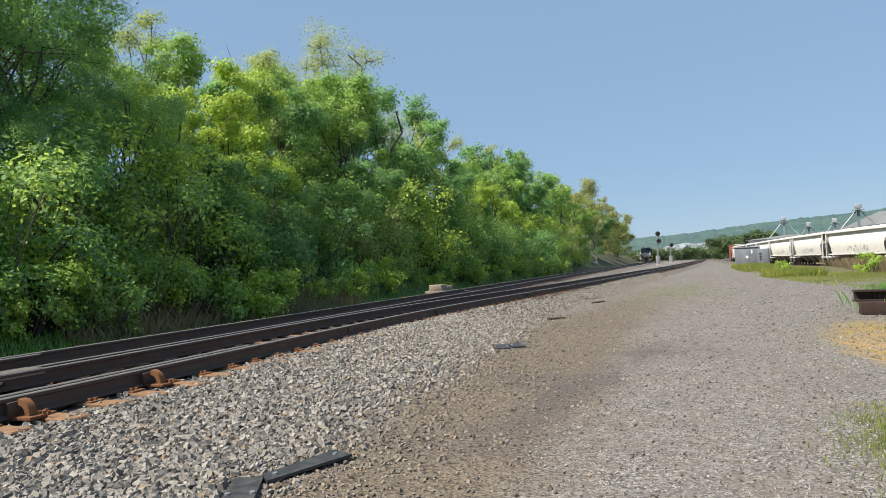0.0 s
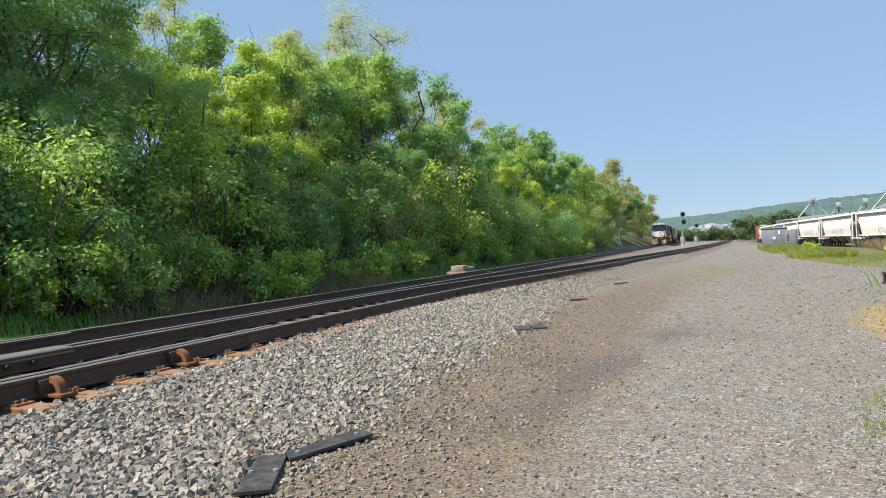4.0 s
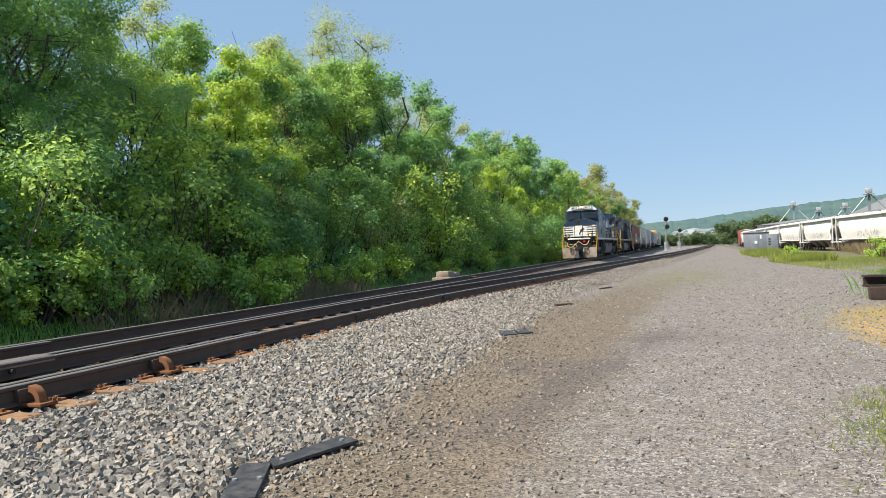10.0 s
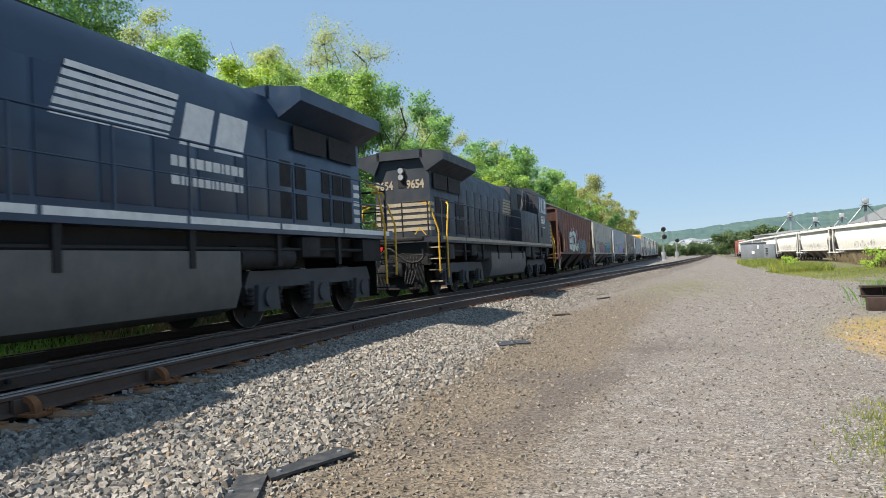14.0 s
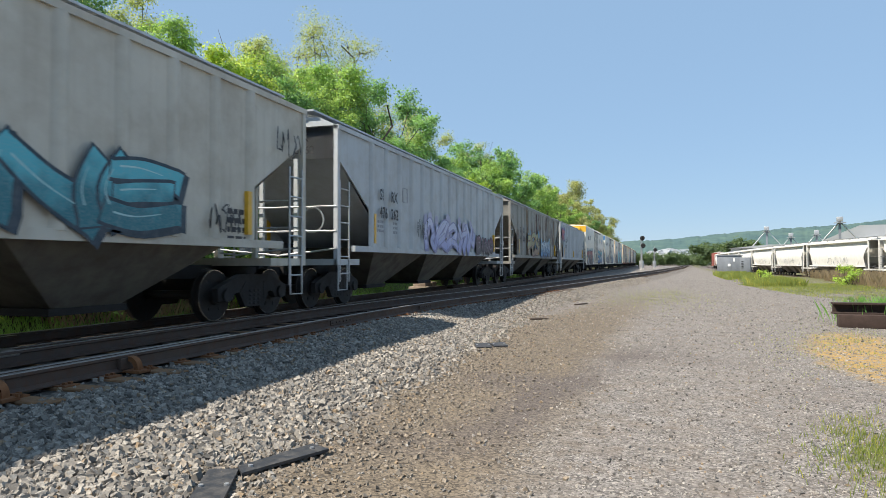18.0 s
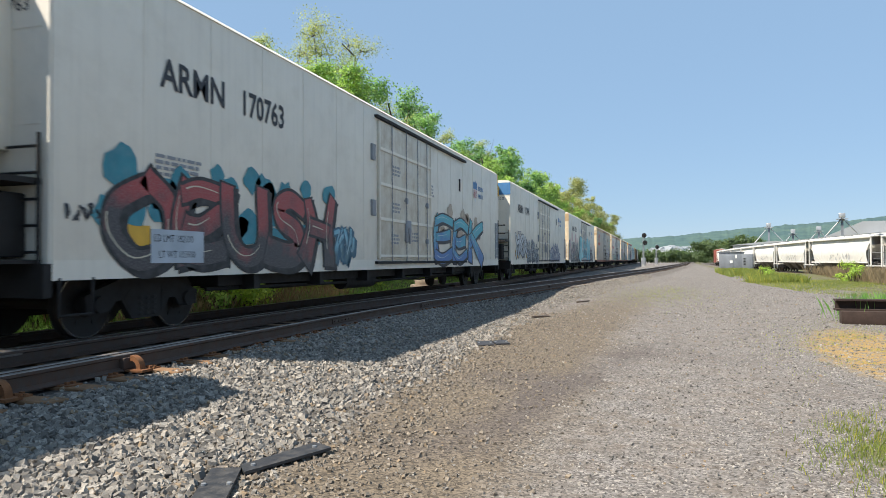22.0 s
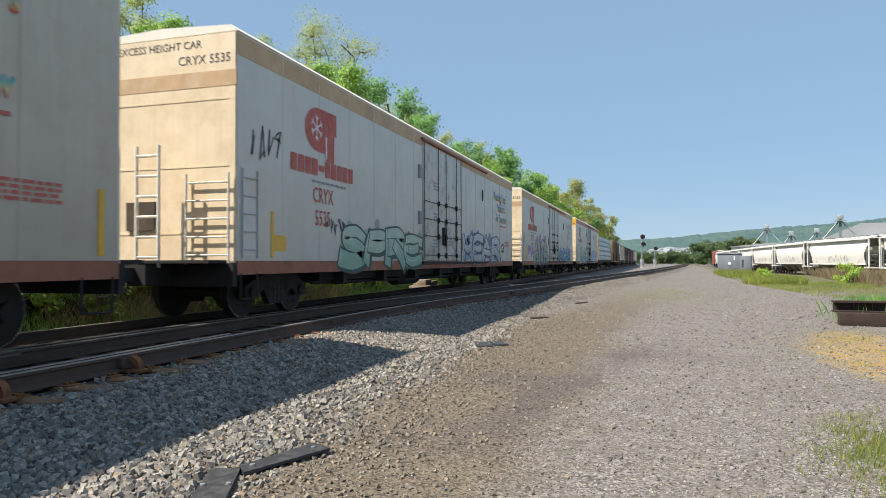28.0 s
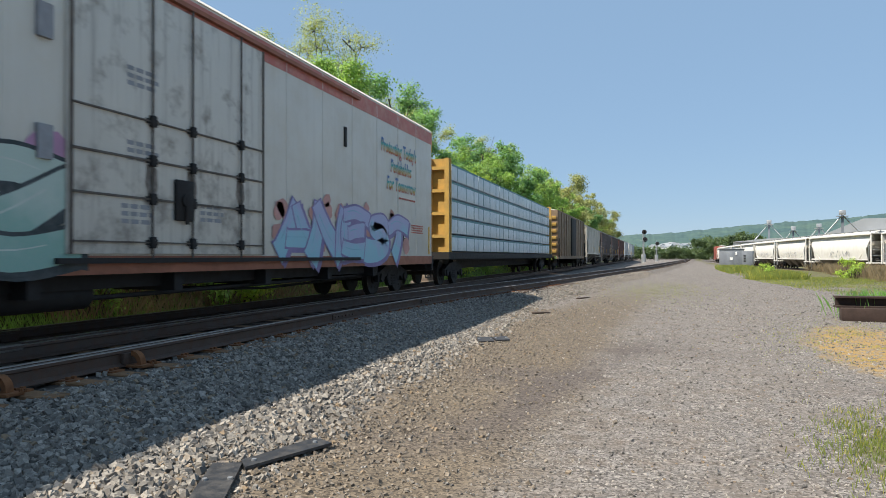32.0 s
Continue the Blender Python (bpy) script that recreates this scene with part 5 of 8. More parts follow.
# ---- locomotives ----
def loco(number, paint, stripe, label, worn=False):
    """A six-axle road diesel, cab end towards -y, rails at z = 0."""
    root = new("locomotive")
    tagged(root, label, "locomotive", group="train")
    # frame and walkway
    bm = bx(BM(), -1.5, 1.5, -10.3, 9.9, 1.6, 1.8)
    part("deck_beam", bx(BM(), -1.1, 1.1, -10.2, 9.8, 1.2, 1.6), BLACKIRON, root)
    part("underframe", bm, paint, root)
    part("front_deck", bx(BM(), -1.08, 1.08, -11.1, -10.3, 1.7, 1.78), BLACKIRON, root)
    for s in (-1, 1):
        for k in range(8):
            y0 = -10.1 + k * 2.48
            part("sill_stripe", bx(BM(), s * 1.5, s * 1.506, y0, y0 + 2.4, 1.68, 1.78), stripe, root)
    # nose: sides, sloped shoulders, angled front
    bm = BM()
    prof = [(-1.46, 1.8), (1.46, 1.8), (1.46, 3.02), (0.5, 3.36), (-0.5, 3.36), (-1.46, 3.02)]
    lo = [bm.verts.new((x, -10.45, z)) for x, z in prof]
    hi = [bm.verts.new((x * 1.03, -8.75, z + (0.12 if z > 2 else 0))) for x, z in prof]
    for i in range(6):
        bm.faces.new((lo[i], lo[(i + 1) % 6], hi[(i + 1) % 6], hi[i]))
    bm.faces.new(lo[::-1])
    bm.faces.new(hi)
    bmesh.ops.recalc_face_normals(bm, faces=bm.faces)
    bmesh.ops.bevel(bm, geom=list(bm.edges), offset=0.05, segments=2, affect="EDGES")
    part("nose", bm, paint, root)
    part("nose_door", bx(BM(), -0.36, -0.02, -10.47, -10.44, 1.85, 3.3, 0.006), paint, root)
    # Black plate on the surface stands for the shade in the door recess.
    part("door_recess_shade", bx(BM(), -0.36, 0.0, -10.475, -10.455, 2.86, 3.3), BLACKIRON, root, "black plate painting the shaded hollow of the nose door")
    # white bands over the nose
    for k in range(5):
        z0 = 1.93 + k * 0.2
        for s in (-1, 1):
            part("nose_stripe", bx(BM(), min(s * 0.62, s * 1.42), max(s * 0.62, s * 1.42), -10.466, -10.452, z0, z0 + 0.115), stripe, root)
            part("nose_stripe", bx(BM(), min(s * 1.462, s * 1.475), max(s * 1.462, s * 1.475), -10.42, -9.35 + 0.12 * k, z0, z0 + 0.115), stripe, root)
    part("nose_panel", bx(BM(), -0.62, 0.62, -10.48, -10.456, 1.93, 2.85), stripe, root, "white panel on the nose")
    flat_polys("nose_emblem", [[(-0.02, 2.02), (0.03, 2.02), (0.06, 2.2), (0.16, 2.3), (0.3, 2.34), (0.36, 2.5), (0.42, 2.44), (0.4, 2.6), (0.3, 2.62), (0.34, 2.78), (0.24, 2.74), (0.18, 2.6), (0.04, 2.48), (-0.02, 2.3), (-0.1, 2.2), (-0.06, 2.1)]], -10.485, BLACKPRINT, root, "plain black emblem shape", "y")
    # cab
    bm = BM()
    prof = [(-1.52, 1.8), (1.52, 1.8), (1.52, 4.28), (0.95, 4.62), (-0.95, 4.62), (-1.52, 4.28)]
    lo = [bm.verts.new((x, -9.0 if z < 3.5 else (-8.62 if z < 4.4 else -8.55), z)) for x, z in prof]
    hi = [bm.verts.new((x, -6.2, z)) for x, z in prof]
    for i in range(6):
        bm.faces.new((lo[i], lo[(i + 1) % 6], hi[(i + 1) % 6], hi[i]))
    bm.faces.new(lo[::-1])
    bm.faces.new(hi)
    bmesh.ops.recalc_face_normals(bm, faces=bm.faces)
    part("cab", bm, paint, root)
    # windscreens lie on the sloped front
    for s in (-1, 1):
        v = [(s * 0.12, -8.92, 3.5), (s * 1.36, -8.92, 3.46), (s * 1.3, -8.66, 4.06), (s * 0.12, -8.68, 4.12)]
        bm = BM()
        f = bm.faces.new([bm.verts.new(p) for p in (v if s > 0 else v[::-1])])
        bmesh.ops.solidify(bm, geom=[f], thickness=0.02)
        pane = part("windscreen", bm, GLASS, root, "slanted windscreen pane")
        bm = BM()
        tube(bm, v + [v[0]], 0.025)
        part("windscreen_frame", bm, PILOTBLACK, pane)
        part("wiper", tube(BM(), [(s * 0.5, -8.98, 3.95), (s * 0.75, -9.0, 3.62)], 0.012), BLACKIRON, root)
    # white brow with number boards and headlamps
    bm = BM()
    prism(bm, [(-1.42, 4.22), (1.42, 4.22), (0.98, 4.6), (-0.98, 4.6)], "y", -8.74, -8.6)
    part("brow", bm, stripe, root)
    for s in (-1, 1):
        a, b = (0.22, 0.95) if s > 0 else (-0.95, -0.22)
        bd = part("number_board", bx(BM(), a, b, -8.84, -8.73, 4.3, 4.58, 0.02), BLACKPRINT, root)
        part("board_face", bx(BM(), a + 0.03, b - 0.03, -8.846, -8.841, 4.33, 4.55), WHITEPRINT, bd)
        lettering(number, 0.24, BLACKPRINT, bd, (a + 0.08, -8.852, 4.44), END, 1.05, 0.006)
        lamp = part("headlamp", cyl(BM(), (s * 0.1, -8.72, 4.46), (s * 0.1, -8.86, 4.46), 0.095, 16), ALU, root)
        part("lens", cyl(BM(), (s * 0.1, -8.862, 4.46), (s * 0.1, -8.87, 4.46), 0.075, 16), LAMPWARM, lamp, "lit warm headlamp")
        box = part("ditch_light", bx(BM(), s * 1.0 - 0.17, s * 1.0 + 0.17, -11.15, -10.8, 1.86, 2.14, 0.02), BLACKIRON, root)
        cyl_b = cyl(BM(), (s * 1.0, -11.15, 2.0), (s * 1.0, -11.2, 2.0), 0.1, 16)
        part("lens", cyl_b, LAMPWARM if not worn and s > 0 else ALU, box, "round ditch light")
    # cab side windows, door, numbers
    for s in (-1, 1):
        for a, b in ((-8.5, -7.75), (-7.68, -7.05), (-6.95, -6.5)):
            w = part("cab_window", bx(BM(), s * 1.52 - 0.01, s * 1.52 + 0.01, a, b, 3.35, 4.12), GLASS, root)
            bm = BM()
            tube(bm, [(s * 1.53, a, 3.35), (s * 1.53, b, 3.35), (s * 1.53, b, 4.12), (s * 1.53, a, 4.12), (s * 1.53, a, 3.35)], 0.022)
            part("window_frame", bm, ALU, w)
        part("mirror", bx(BM(), s * 1.56 - 0.03, s * 1.56 + 0.03, -7.95, -7.75, 3.5, 4.0), STRIPE, root, "pale side mirror")
        way = SIDE if s > 0 else FAR_SIDE
        lettering(number, 0.56, STRIPE, root, (s * 1.527, -8.5 if s > 0 else -6.9, 2.98), way, 1.0, 0.018, "road_number")
        bars("small_print", s * 1.527, -8.1, -7.3, 2.62, 1, 0.06, STRIPE, root, 3)
        # full-width equipment hood behind the cab
        part("equipment_hood", bx(BM(), min(0, s * 1.47), max(0, s * 1.47), -6.2, -2.1, 1.8, 3.25, 0.03), paint, root)
        part("upper_hood", bx(BM(), min(0, s * 1.0), max(0, s * 1.0), -6.2, -2.1, 3.25, 4.3, 0.03), paint, root)
        part("access_door", bx(BM(), s * 1.47 - 0.012, s * 1.47 + 0.012, -8.3 + 2.3, -5.2, 1.9, 3.1), paint, root)
        part("door_window", bx(BM(), s * 1.524 - 0.012, s * 1.524 + 0.012, -7.2, -6.75, 2.1, 2.6), BLACKIRON, root, "dark vent panel")
        for a in (-5.9, -5.1, -4.3):
            lv = part("louver", bx(BM(), s * 1.005 - 0.012, s * 1.005 + 0.012, a, a + 0.72, 3.4, 4.12), BLACKIRON, root)
            bm = BM()
            for k in range(7):
                bx(bm, s * 1.02 - 0.02, s * 1.02 + 0.02, a + 0.03, a + 0.69, 3.44 + k * 0.095, 3.48 + k * 0.095)
            part("slat", bm, PLOWTAN if not worn else BLACKIRON, lv)
        bm = BM()
        tube(bm, [(s * 1.5, -6.1, 3.7), (s * 1.5, -2.6, 3.7), (s * 1.46, -2.3, 3.2)], 0.018)
        for a in (-5.2, -4.2, -3.2):
            tube(bm, [(s * 1.45, a, 3.22), (s * 1.5, a, 3.75), (s * 1.5, a, 4.15)], 0.018)
        tube(bm, [(s * 1.5, -6.1, 4.15), (s * 1.5, -2.6, 4.15), (s * 1.45, -2.1, 3.1)], 0.022)
        part("grab_rail", bm, paint, root)
        bm = BM()
        for k in range(5):
            bx(bm, s * 1.475, s * 1.478, -6.1 + k * 0.82, -6.085 + k * 0.82, 1.85, 3.15)
        part("panel_seam", bm, BLACKIRON, root)
        # handrail along the walkway
        bm = BM()
        ys = [-2.0 + k * 1.45 for k in range(9)]
        for a in ys:
            cyl(bm, (s * 1.47, a, 1.78), (s * 1.47, a, 2.85), 0.022, 6)
        tube(bm, [(s * 1.47, -2.0, 2.85), (s * 1.47, 9.7, 2.85)], 0.022)
        tube(bm, [(s * 1.47, -2.0, 2.35), (s * 1.47, 9.7, 2.35)], 0.014)
        part("handrail", bm, paint, root)
        # long hood doors
        for k in range(9):
            a = -1.8 + k * 1.0
            if a > 5.2:
                break
            part("hood_door", bx(BM(), s * 0.955 - 0.008, s * 0.955 + 0.008, a, a + 0.92, 1.95, 3.55, 0.004), paint, root)
        for a in (5.6, 6.2, 7.3, 7.8, 8.3):
            for z0 in (1.95, 2.55):
                part("grille", bx(BM(), s * 0.955 - 0.01, s * 0.955 + 0.01, a, a + 0.42, z0, z0 + 0.5), BLACKIRON, root)
        for a in (6.1, 7.6):
            part("radiator_screen", bx(BM(), s * 1.0 - 0.015, s * 1.0 + 0.015, a, a + 1.35, 3.3, 3.78), BLACKIRON, root, "dark radiator screen")
    # long hood and radiator wings
    bm = BM()
    prism(bm, [(-0.95, 1.8), (0.95, 1.8), (0.95, 3.9), (0.7, 4.25), (-0.7, 4.25), (-0.95, 3.9)], "y", -2.1, 9.2)
    part("long_hood", bm, paint, root)
    for s in (-1, 1):
        bm = BM()
        prism(bm, [(s * 0.9, 3.78), (s * 1.5, 4.1), (s * 1.5, 4.36), (s * 0.7, 4.46), (s * 0.7, 4.2)], "y", 5.6, 9.35)
        part("radiator_wing", bm, paint, root, "flared radiator wing")
    part("radiator_roof", bx(BM(), -0.8, 0.8, 5.6, 9.35, 4.2, 4.47), paint, root)
    part("exhaust_stack", bx(BM(), -0.4, 0.4, 0.3, 1.4, 4.22, 4.42, 0.03), BLACKIRON, root)
    part("roof_box", bx(BM(), -0.6, 0.6, -5.5, -3.2, 4.28, 4.5, 0.03), paint, root)
    part("horn", tube(BM(), [(-0.2, -7.2, 4.6), (-0.2, -7.2, 4.74), (-0.2, -7.6, 4.76)], 0.04), BLACKIRON, root)
    # emblem blocks on the long hood (plain shapes, no letters)
    for s in (-1, 1):
        x = s * 0.968
        d = s
        bands = []
        for k in range(6):
            z0 = 2.95 + k * 0.125
            a, b = -1.15 + 0.05 * k, 0.95 + 0.05 * k
            bands.append([(d * a if d > 0 else -a - 0.0, z0), (d * b if d > 0 else -b, z0), (d * (b + 0.03) if d > 0 else -b - 0.03, z0 + 0.085), (d * (a + 0.03) if d > 0 else -a - 0.03, z0 + 0.085)])
        off = 1.55 if d > 0 else -1.55
        flat_polys("hood_emblem", [[(p[0] + off, p[1]) for p in q] for q in bands], x, stripe, root, "white slanted bars")
        flat_polys("hood_emblem", [[(off + d * a, b) for a, b in q] for q in (
            [(1.2, 2.92), (1.9, 2.92), (2.1, 3.58), (1.4, 3.58)], [(2.05, 2.92), (2.85, 2.92), (3.05, 3.58), (2.25, 3.58)])], x, stripe, root, "two plain white slanted blocks")
        bars("hood_print", x, off + (1.0 if d > 0 else -2.85), off + (2.85 if d > 0 else -1.0), 2.66, 2, 0.16, stripe, root, 5)
    # end of the long hood: bands and lamps
    part("lamp_recess", bx(BM(), -0.13, 0.13, 9.2, 9.215, 3.35, 4.0), BLACKIRON, root)
    for k in range(5):
        part("hood_stripe", bx(BM(), -0.94, 0.94, 9.2, 9.212, 2.0 + k * 0.19, 2.11 + k * 0.19), stripe, root)
        for s in (-1, 1):
            part("hood_stripe", bx(BM(), s * 0.951, s * 0.957, 8.85, 9.2, 2.0 + k * 0.19, 2.11 + k * 0.19), stripe, root)
    rear = Matrix(((-1, 0, 0, 0), (0, 0, 1, 0), (0, 1, 0, 0), (0, 0, 0, 1)))
    lettering(number, 0.36, stripe, root, (0.92, 9.212, 3.42), rear, 0.85, 0.012, "road_number")
    lettering(number, 0.36, stripe, root, (-0.16, 9.212, 3.42), rear, 0.85, 0.012, "road_number")
    for z0 in (3.66, 3.86):
        part("rear_lamp", cyl(BM(), (0, 9.2, z0), (0, 9.3, z0), 0.09, 14), ALU, root)
    # fuel tank
    bm = BM()
    prism(bm, [(-1.3, 0.42), (-0.9, 0.3), (0.9, 0.3), (1.3, 0.42), (1.42, 0.75), (1.42, 1.3), (-1.42, 1.3), (-1.42, 0.75)], "y", -2.9, 3.6)
    part("fuel_tank", bm, TANK, root, "dusty grey fuel tank")
    for s in (-1, 1):
        part("air_reservoir", cyl(BM(), (s * 1.2, 3.7, 1.2), (s * 1.2, 5.4, 1.2), 0.2, 12), BLACKIRON, root)
        part("pipe", tube(BM(), [(s * 1.35, -10, 1.34), (s * 1.35, 9.4, 1.34)], 0.035), BLACKIRON, root)
        part("cable_run", tube(BM(), [(s * 1.3, -9.2, 1.22), (s * 1.34, -5.0, 1.1), (s * 1.3, -3.1, 1.2)], 0.05), BLACKIRON, root)
    for s in (-1, 1):
        for k in range(8):
            a = -9.4 + k * 2.35
            part("hanger", bx(BM(), s * 1.4 - 0.04, s * 1.4 + 0.04, a, a + 0.12, 1.05, 1.6), BLACKIRON, root)
        for a, b, z in ((-9.6, -8.7, 1.1), (-5.4, -4.6, 1.05), (-4.3, -3.1, 1.15), (5.6, 6.3, 1.2), (8.3, 9.3, 1.1)):
            part("equipment_box", bx(BM(), s * 1.28 - 0.14, s * 1.28 + 0.14, a, b, z, 1.58, 0.02), BLACKIRON, root)
        part("sand_pipe", tube(BM(), [(s * 1.25, -9.8, 1.5), (s * 1.2, -9.6, 0.9), (s * 1.0, -9.5, 0.35)], 0.03), BLACKIRON, root)
        part("brake_cylinder", cyl(BM(), (s * 1.2, -8.4, 1.12), (s * 1.2, -7.8, 1.12), 0.16, 12), TRUCKGREY, root)
        part("brake_cylinder", cyl(BM(), (s * 1.2, -6.0, 1.12), (s * 1.2, -5.5, 1.12), 0.16, 12), TRUCKGREY, root)
    loco_truck(root, -6.9)
    loco_truck(root, 6.6)
    # pilots, plough, steps, rails, hoses
    for e in (-1, 1):
        y = -11.1 if e < 0 else 10.0
        part("pilot", bx(BM(), -1.08, 1.08, min(y, y - e * 0.3), max(y, y - e * 0.3), 0.95, 1.62), PILOTBLACK, root)
        part("draft_pocket", bx(BM(), -0.34, 0.34, min(y, y + e * 0.3), max(y, y + e * 0.3), 0.62, 1.06, 0.04), PILOTBLACK, root)
        part("uncoupling_lever", tube(BM(), [(-1.3, y + e * 0.16, 1.22), (-0.3, y + e * 0.2, 1.3), (-0.12, y + e * 0.6, 1.08)], 0.018), YELLOW if e < 0 else BLACKIRON, root)
        part("anticlimber", bx(BM(), -1.0, 1.0, min(y, y + e * 0.2), max(y, y + e * 0.2), 1.66, 1.78, 0.03), stripe if e < 0 else BLACKIRON, root)
        coupler(root, y, e)
        if e < 0:
            bm = BM()
            a = [(-1.5, y - 0.25, 0.12), (0, y - 0.62, 0.1), (1.5, y - 0.25, 0.12), (1.55, y - 0.02, 1.0), (0.35, y - 0.22, 1.0), (0.35, y - 0.3, 0.72), (-0.35, y - 0.3, 0.72), (-0.35, y - 0.22, 1.0), (-1.55, y - 0.02, 1.0)]
            vs = [bm.verts.new(p) for p in a]
            bm.faces.new([vs[i] for i in (0, 1, 6, 7, 8)])
            bm.faces.new([vs[i] for i in (1, 2, 3, 4, 5)])
            bm.faces.new([vs[i] for i in (1, 5, 6)])
            bmesh.ops.solidify(bm, geom=list(bm.faces), thickness=0.03)
            plough = part("snow_plough", bm, PLOWTAN if not worn else BLACKIRON, root, "dusty tan steel plough with a dark coupler opening painted on")
            # Flat black patches paint the dark coupler opening onto the plough face.
            for s in (-1, 1):
                bm = BM()
                q = [(s * 0.02, y - 0.655, 0.13), (s * 0.42, y - 0.56, 0.13), (s * 0.3, y - 0.45, 0.5), (s * 0.34, y - 0.37, 0.76), (s * 0.02, y - 0.43, 0.72)]
                bm.faces.new([bm.verts.new(p) for p in (q if s > 0 else q[::-1])])
                bmesh.ops.solidify(bm, geom=list(bm.faces), thickness=0.012)
                part("coupler_opening_patch", bm, PILOTBLACK, plough, "black patch painted as the dark coupler opening")
        else:
            part("pilot_plate", bx(BM(), -0.95, 0.95, y, y + 0.04, 0.3, 0.98), PILOTBLACK, root)
            part("footboard", bx(BM(), -1.0, 1.0, y, y + 0.2, 0.26, 0.31), BLACKIRON, root)
        for s in (-1, 1):
            for k in range(4):
                yy0 = y + e * 0.02 - e * 0.1 * 0
                st = part("step", bx(BM(), min(s * 1.1, s * 1.52), max(s * 1.1, s * 1.52), min(yy0 - e * 0.55, yy0 - e * 0.1), max(yy0 - e * 0.55, yy0 - e * 0.1), 0.45 + k * 0.33, 0.48 + k * 0.33), BLACKIRON, root)
                part("step_edge", bx(BM(), min(s * 1.1, s * 1.52), max(s * 1.1, s * 1.52), yy0 - e * 0.1 - 0.01, yy0 - e * 0.1 + 0.01, 0.45 + k * 0.33, 0.485 + k * 0.33), STRIPE_WORN, st)
            part("step_side", bx(BM(), s * 1.5 - 0.02, s * 1.5 + 0.02, min(y - e * 0.6, y - e * 0.55), max(y - e * 0.6, y - e * 0.55), 0.4, 1.6), BLACKIRON, root)
            bm = BM()
            tube(bm, [(s * 1.53, y - e * 0.65, 0.55), (s * 1.53, y - e * 0.65, 1.9), (s * 1.5, y - e * 0.95, 2.75), (s * 1.35, y - e * 1.2, 2.85)], 0.028)
            tube(bm, [(s * 1.5, y + e * 0.05, 0.75), (s * 1.5, y + e * 0.08, 1.95), (s * 1.2, y + e * 0.05, 2.75), (s * 0.9, y + e * 0.0, 2.8)], 0.028)
            tube(bm, [(s * 1.1, y + e * 0.1, 1.82), (s * 0.9, y + e * 0.12, 2.05), (s * 0.75, y + e * 0.12, 1.85)], 0.02)
            part("yellow_handrail", bm, YELLOW, root, "bent yellow handrail")
            bm = BM()
            for q in (0.35, 1.2):
                cyl(bm, (s * q, y + e * 0.15, 1.8), (s * q, y + e * 0.15, 2.8), 0.025, 6)
            tube(bm, [(s * 0.35, y + e * 0.15, 2.8), (s * 1.2, y + e * 0.15, 2.8)], 0.025)
            tube(bm, [(s * 0.35, y + e * 0.15, 2.3), (s * 1.2, y + e * 0.15, 2.3)], 0.015)
            part("end_rail", bm, BLACKIRON, root)
            for q in range(4):
                part("air_hose", tube(BM(), [(s * (0.45 + 0.1 * q), y + e * 0.05, 1.2), (s * (0.47 + 0.11 * q), y + e * 0.32, 0.75), (s * (0.45 + 0.08 * q), y + e * 0.42, 0.42)], 0.022), BLACKIRON, root)
        bm = BM()
        sag = [(-1.0, 1.42), (-1.02, 1.2), (-0.85, 1.05), (-0.55, 1.06), (-0.25, 1.3), (0.0, 1.46), (0.22, 1.34), (0.45, 1.2), (0.72, 1.26), (0.9, 1.55)]
        tube(bm, [(a, y + e * (0.2 + 0.28 * math.sin(math.pi * min(1, max(0, (a + 1.05) / 1.95)))), b) for a, b in spline(sag, 4)], 0.035)
        part("jumper_cable", bm, TANBAND if not worn else BLACKIRON, root, "sagging cable")
        part("marker_lamp", cyl(BM(), (0.45, y + e * 0.02, 1.5), (0.45, y + e * 0.12, 1.5), 0.1, 14), REDLENS, root, "red marker lamp")
    for ob in root.children_recursive:
        if not ob.name.startswith("wheelset"):
            ob.data.transform(Matrix.Diagonal((1, 1, 1.06, 1)))
    return root


def register(root, u, flip=False):
    MOVERS.append((root, u, flip))
    return root


# ---- freight cars ----
def rainbow_material():
    """Faded slogan print that runs from blue heads over green and yellow to red feet, line by line."""
    m, nt, bs = begin("faded_rainbow_print")
    v = coords(nt)
    z = node(nt, "ShaderNodeSeparateXYZ", Vector=v).outputs[2]
    t = mul(nt, mul(nt, mul(nt, z, 3.71, "SUBTRACT"), 1 / 0.48), 10.0, "ADD")
    t = mul(nt, t, 1.0, "MODULO")
    r = node(nt, "ShaderNodeValToRGB", Fac=t)
    e = r.color_ramp.elements
    e[0].position, e[0].color, e[1].position, e[1].color = 0.2, (0.5, 0.08, 0.05, 1), 0.8, (0.05, 0.14, 0.36, 1)
    for p, c in ((0.36, (0.55, 0.4, 0.08, 1)), (0.55, (0.08, 0.4, 0.36, 1))):
        k = e.new(p)
        k.color = c
    col = mix(nt, ramp(nt, noise_tex(nt, v, 7, 6, 0.7), 0.45, 0.75), r.outputs["Color"], mix(nt, 0.6, r.outputs["Color"], (0.6, 0.6, 0.57, 1)))
    nt.links.new(col, bs.inputs["Base Color"])
    bs.inputs["Roughness"].default_value = 0.6
    return m


RAINBOW = rainbow_material()


def ring(x, y, z, r, t, n=16, k=6):
    """A closed hoop facing y."""
    bm = BM()
    vs = [[bm.verts.new((x + (r + t * math.cos(b)) * math.cos(a), y + t * math.sin(b), z + (r + t * math.cos(b)) * math.sin(a)))
           for b in (2 * math.pi * j / k for j in range(k))] for a in (2 * math.pi * i / n for i in range(n))]
    for i in range(n):
        for j in range(k):
            bm.faces.new((vs[i][j], vs[(i + 1) % n][j], vs[(i + 1) % n][(j + 1) % k], vs[i][(j + 1) % k]))
    return bm


